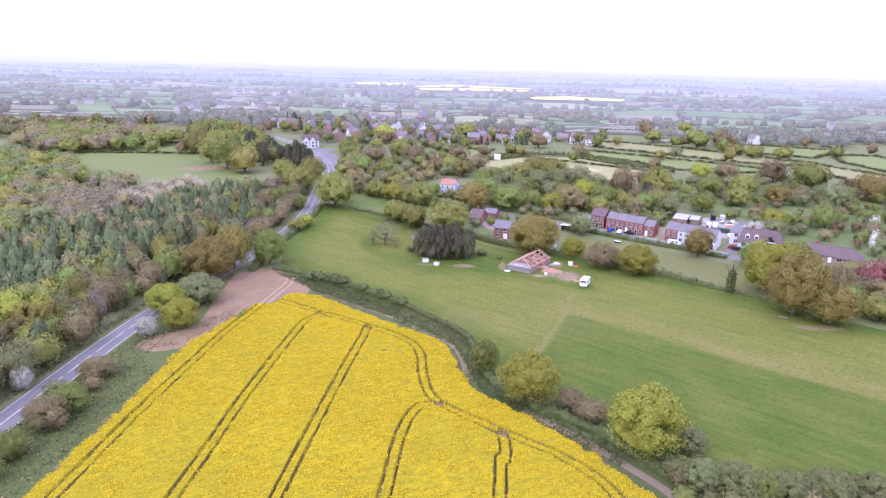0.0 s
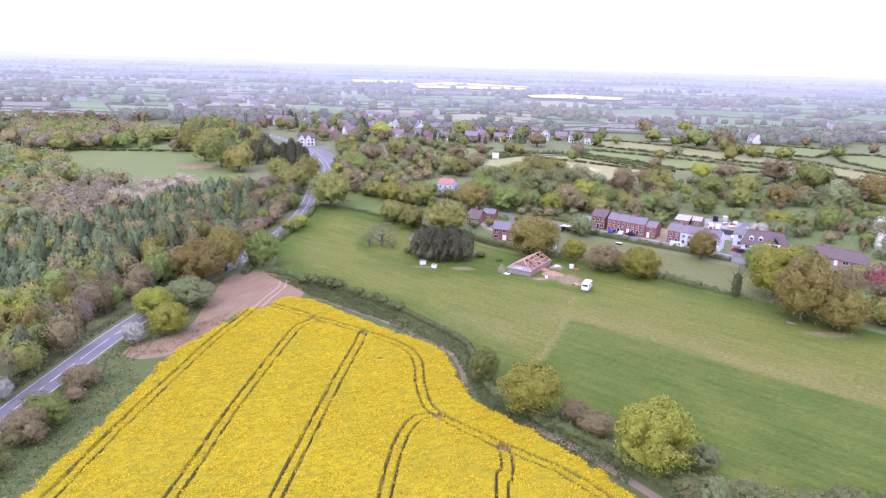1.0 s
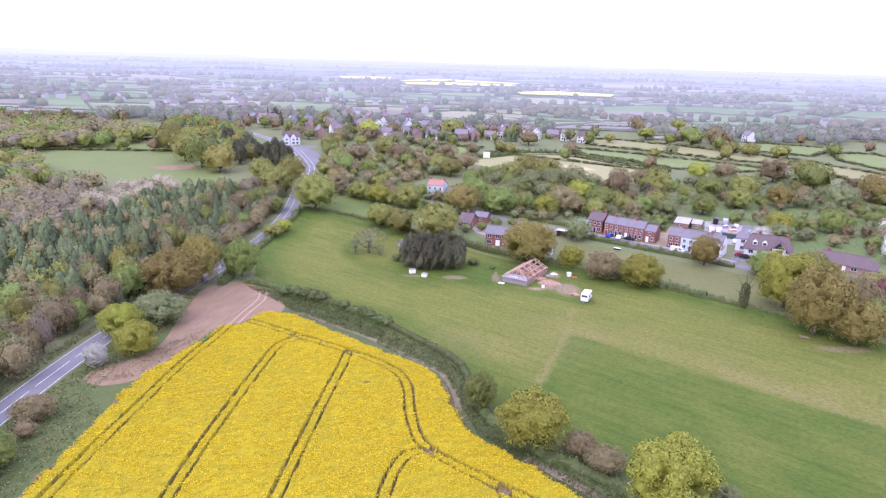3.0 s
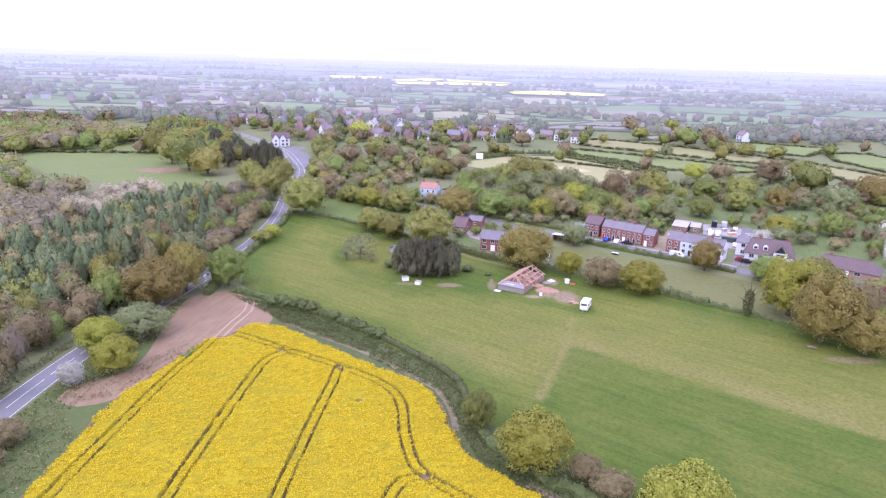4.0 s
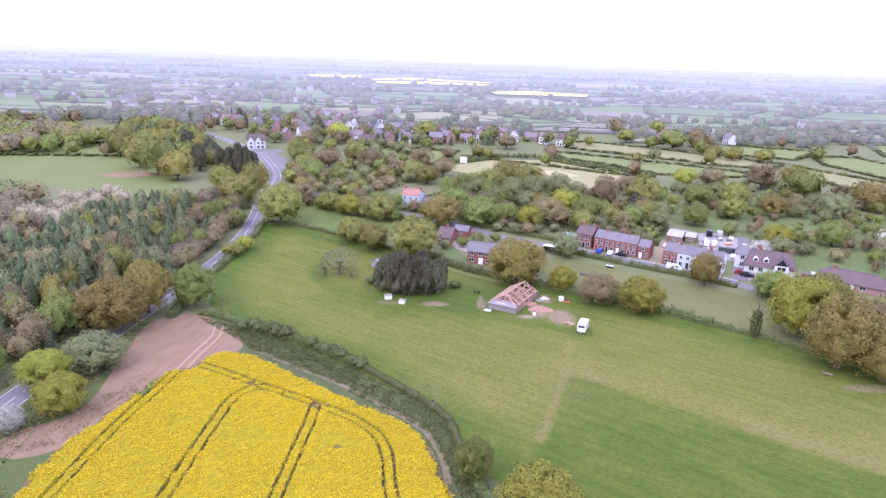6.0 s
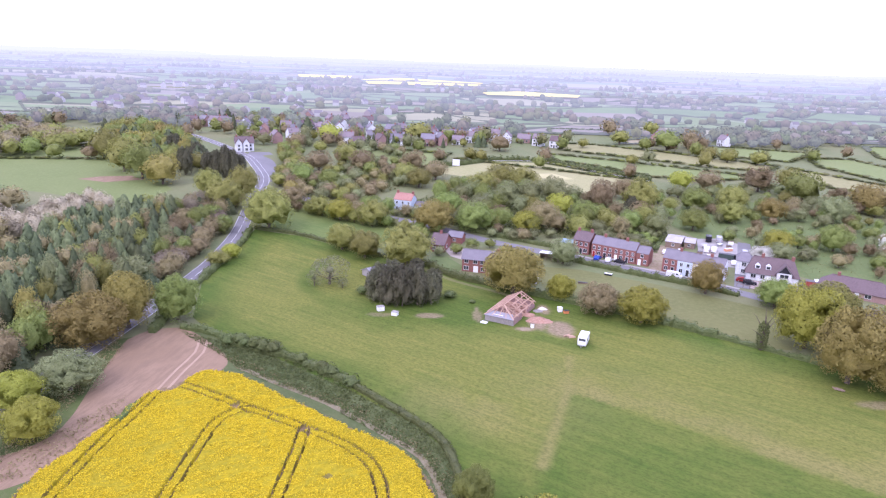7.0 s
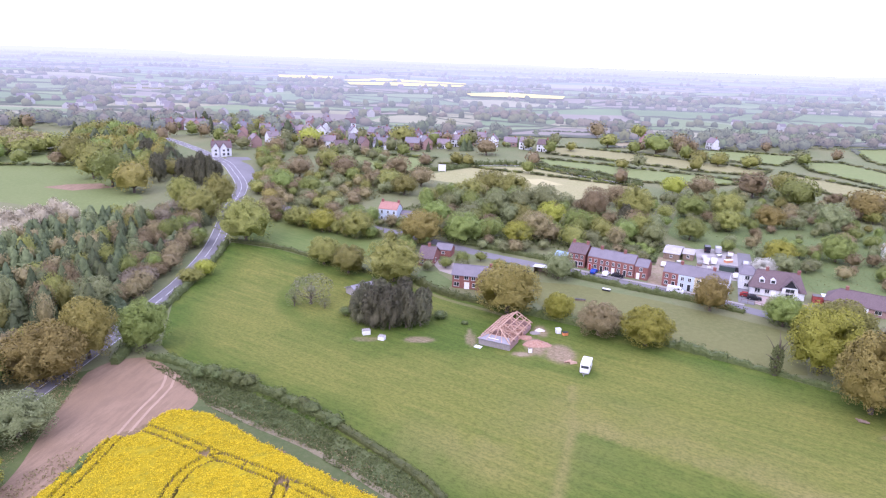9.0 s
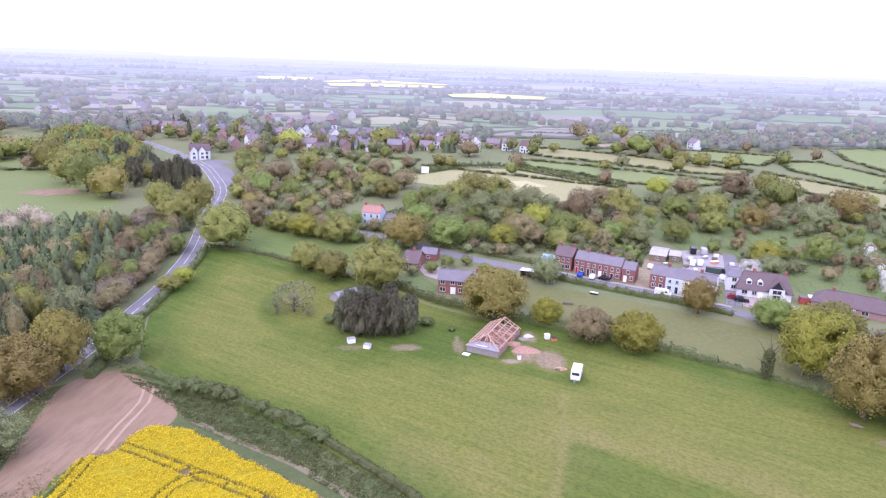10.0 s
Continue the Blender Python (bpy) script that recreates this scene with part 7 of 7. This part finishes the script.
# the gabled front of the white house
villa = [o for o in scene.objects if o.name == "villa"][0]
part("front_gable", prism_bm([(9.0, -0.5), (13.4, -0.5), (13.4, 3.7), (11.2, 6.1), (9.0, 3.7)], -0.9, 3.0), RENDER_WHITE, villa, "white rendered front gable")
part("gable_boarding", prism_bm([(9.3, 3.75), (13.1, 3.75), (11.2, 6.0)], -0.98, -0.9), DARK, villa, "dark timbered gable top")
for s in (-1, 1):
    part("gable_roof", prism_bm([(11.2, 6.4), (11.2, 6.2), (11.2 + s * 2.8, 3.1), (11.2 + s * 2.8, 3.3)], -1.3, 4.4), TILE_BROWN, villa)
window(villa, 11.2, 2.1, 2.6, 1.3, -0.9)
window(villa, 11.2, 0.5, 2.2, 1.3, -0.9)
for dx in (3.2, 6.4):
    dm = part("dormer", prism_bm([(dx - 0.8, 3.8), (dx + 0.8, 3.8), (dx + 0.8, 4.9), (dx, 5.5), (dx - 0.8, 4.9)], 0.9, 3.2), RENDER_WHITE, villa, "white dormer window")
    part("pane", box_bm([(dx - 0.55, 0.87, 4.0, dx + 0.55, 0.9, 4.85)]), GLASS, dm)

# cross gable of the red house
red = [o for o in scene.objects if o.name == "red_house"][0]
part("front_gable", prism_bm([(8.2, -0.5), (11.8, -0.5), (11.8, 4.3), (10.0, 6.2), (8.2, 4.3)], -2.2, 3.0), BRICK, red)
for side in (-1, 1):
    part("gable_roof", prism_bm([(10.0, 6.5), (10.0, 6.32), (10.0 + side * 2.2, 3.95), (10.0 + side * 2.2, 4.12)], -2.5, 3.4), TILE_BROWN, red)
window(red, 10.0, 2.9, 1.4, 1.2, -2.2)
window(red, 10.0, 0.6, 1.6, 1.3, -2.2)

# pub gables
pub = [o for o in scene.objects if o.name == "pub"][0]
for gx in (2.0, 6.5):
    part("front_gable", prism_bm([(gx - 1.9, -0.5), (gx + 1.9, -0.5), (gx + 1.9, 5.2), (gx, 8.0), (gx - 1.9, 5.2)], -1.4, 3.0), RENDER_WHITE, pub)
    for s in (-1, 1):
        part("gable_roof", prism_bm([(gx, 8.35), (gx, 8.15), (gx + s * 2.3, 4.8), (gx + s * 2.3, 5.0)], -1.7, 4.0), TILE_BROWN, pub)
    window(pub, gx, 3.2, 1.4, 1.3, -1.4)
    window(pub, gx, 0.9, 1.6, 1.4, -1.4)

# ivy-clad dead tree in the hedge
ivy = tagged(at_place(new("dead_tree"), 78.0, 201.0, 0), "leafless dead tree wrapped in dark ivy", "tree")
ivy.matrix_basis = ivy.matrix_basis @ Matrix.Scale(1.3, 4)
bm = tube_bm((0, 0, -0.3), (0.2, 0, 5.5), 0.4, 0.22, 8)
for a, z, k, u in ((0.3, 3.2, 2.0, 2.2), (2.2, 3.8, 1.8, 2.4), (3.6, 2.6, 2.4, 1.6), (5.0, 4.4, 1.5, 2.6), (1.2, 5.2, 1.1, 2.2), (4.3, 5.2, 1.2, 1.8)):
    e = (k * math.cos(a), k * math.sin(a), z + u)
    tube_bm((0.1, 0, z), e, 0.12, 0.05, 5, bm)
    tube_bm(e, (e[0] * 1.5, e[1] * 1.4, e[2] + 0.6), 0.05, 0.015, 4, bm)
part("trunk", bm, BARK, ivy)
rngi = np.random.default_rng(4)
zz = rngi.uniform(0.2, 5.6, 700)
aa = rngi.uniform(0, 6.28, 700)
rr = 0.45 + 0.55 * np.sin(zz * 0.55) + rngi.normal(0, 0.12, 700)
iv3 = leaf_quads(np.stack([rr * np.cos(aa), rr * np.sin(aa), zz], axis=1), np.stack([np.cos(aa), np.sin(aa), aa * 0 + 0.3], axis=1), 0.2, rngi)
part("ivy", mesh_from("ivy", iv3.tolist(), np.arange(len(iv3)).reshape(-1, 4).tolist(), LEAF["hedge"]), None, ivy, "dark ivy leaves")

# back gardens of the terrace
for i in range(5):
    bx, by = 50.5 + 4.6 * i * math.cos(radians(31)), 287.2 - 4.6 * i * math.sin(radians(31))
    rail_fence([(bx, by), (bx + 3.6, by + 6.0), (bx + 7.2, by + 12.0)], "brown wooden garden fence behind the terrace", WOOD, 1.3, 2.2)
for sx, sy, yaw in ((55.8, 297.5, -28), (64.2, 293.0, -35), (74.5, 288.0, 20)):
    gable_house("garden_shed", sx, sy, yaw, 2.4, 2.0, 1.8, 2.4, WOOD, FELT, "small brown garden shed with a felt roof", [], [(1.2, 0.8, DARK)], over=0.15, category="shed")
for k, (sx, sy, yaw, w, d, h) in enumerate(((93.5, 283.0, 20, 1.6, 1.2, 1.0), (96.0, 281.6, -10, 1.2, 1.2, 0.9), (104.8, 292.5, 35, 2.2, 1.2, 1.1), (107.5, 291.0, 10, 1.4, 1.4, 1.2), (109.8, 296.2, -20, 1.8, 1.2, 1.3), (87.2, 285.5, 30, 1.5, 1.0, 0.8), (84.6, 279.6, 10, 1.2, 0.9, 0.9))):
    crate("storage_box", sx, sy, yaw, w, d, h, (WOOD, BOARD, STEEL)[k % 3], "weathered storage box in the cluttered yard", "box", (FELT, WOOD, BOARD)[k % 3])
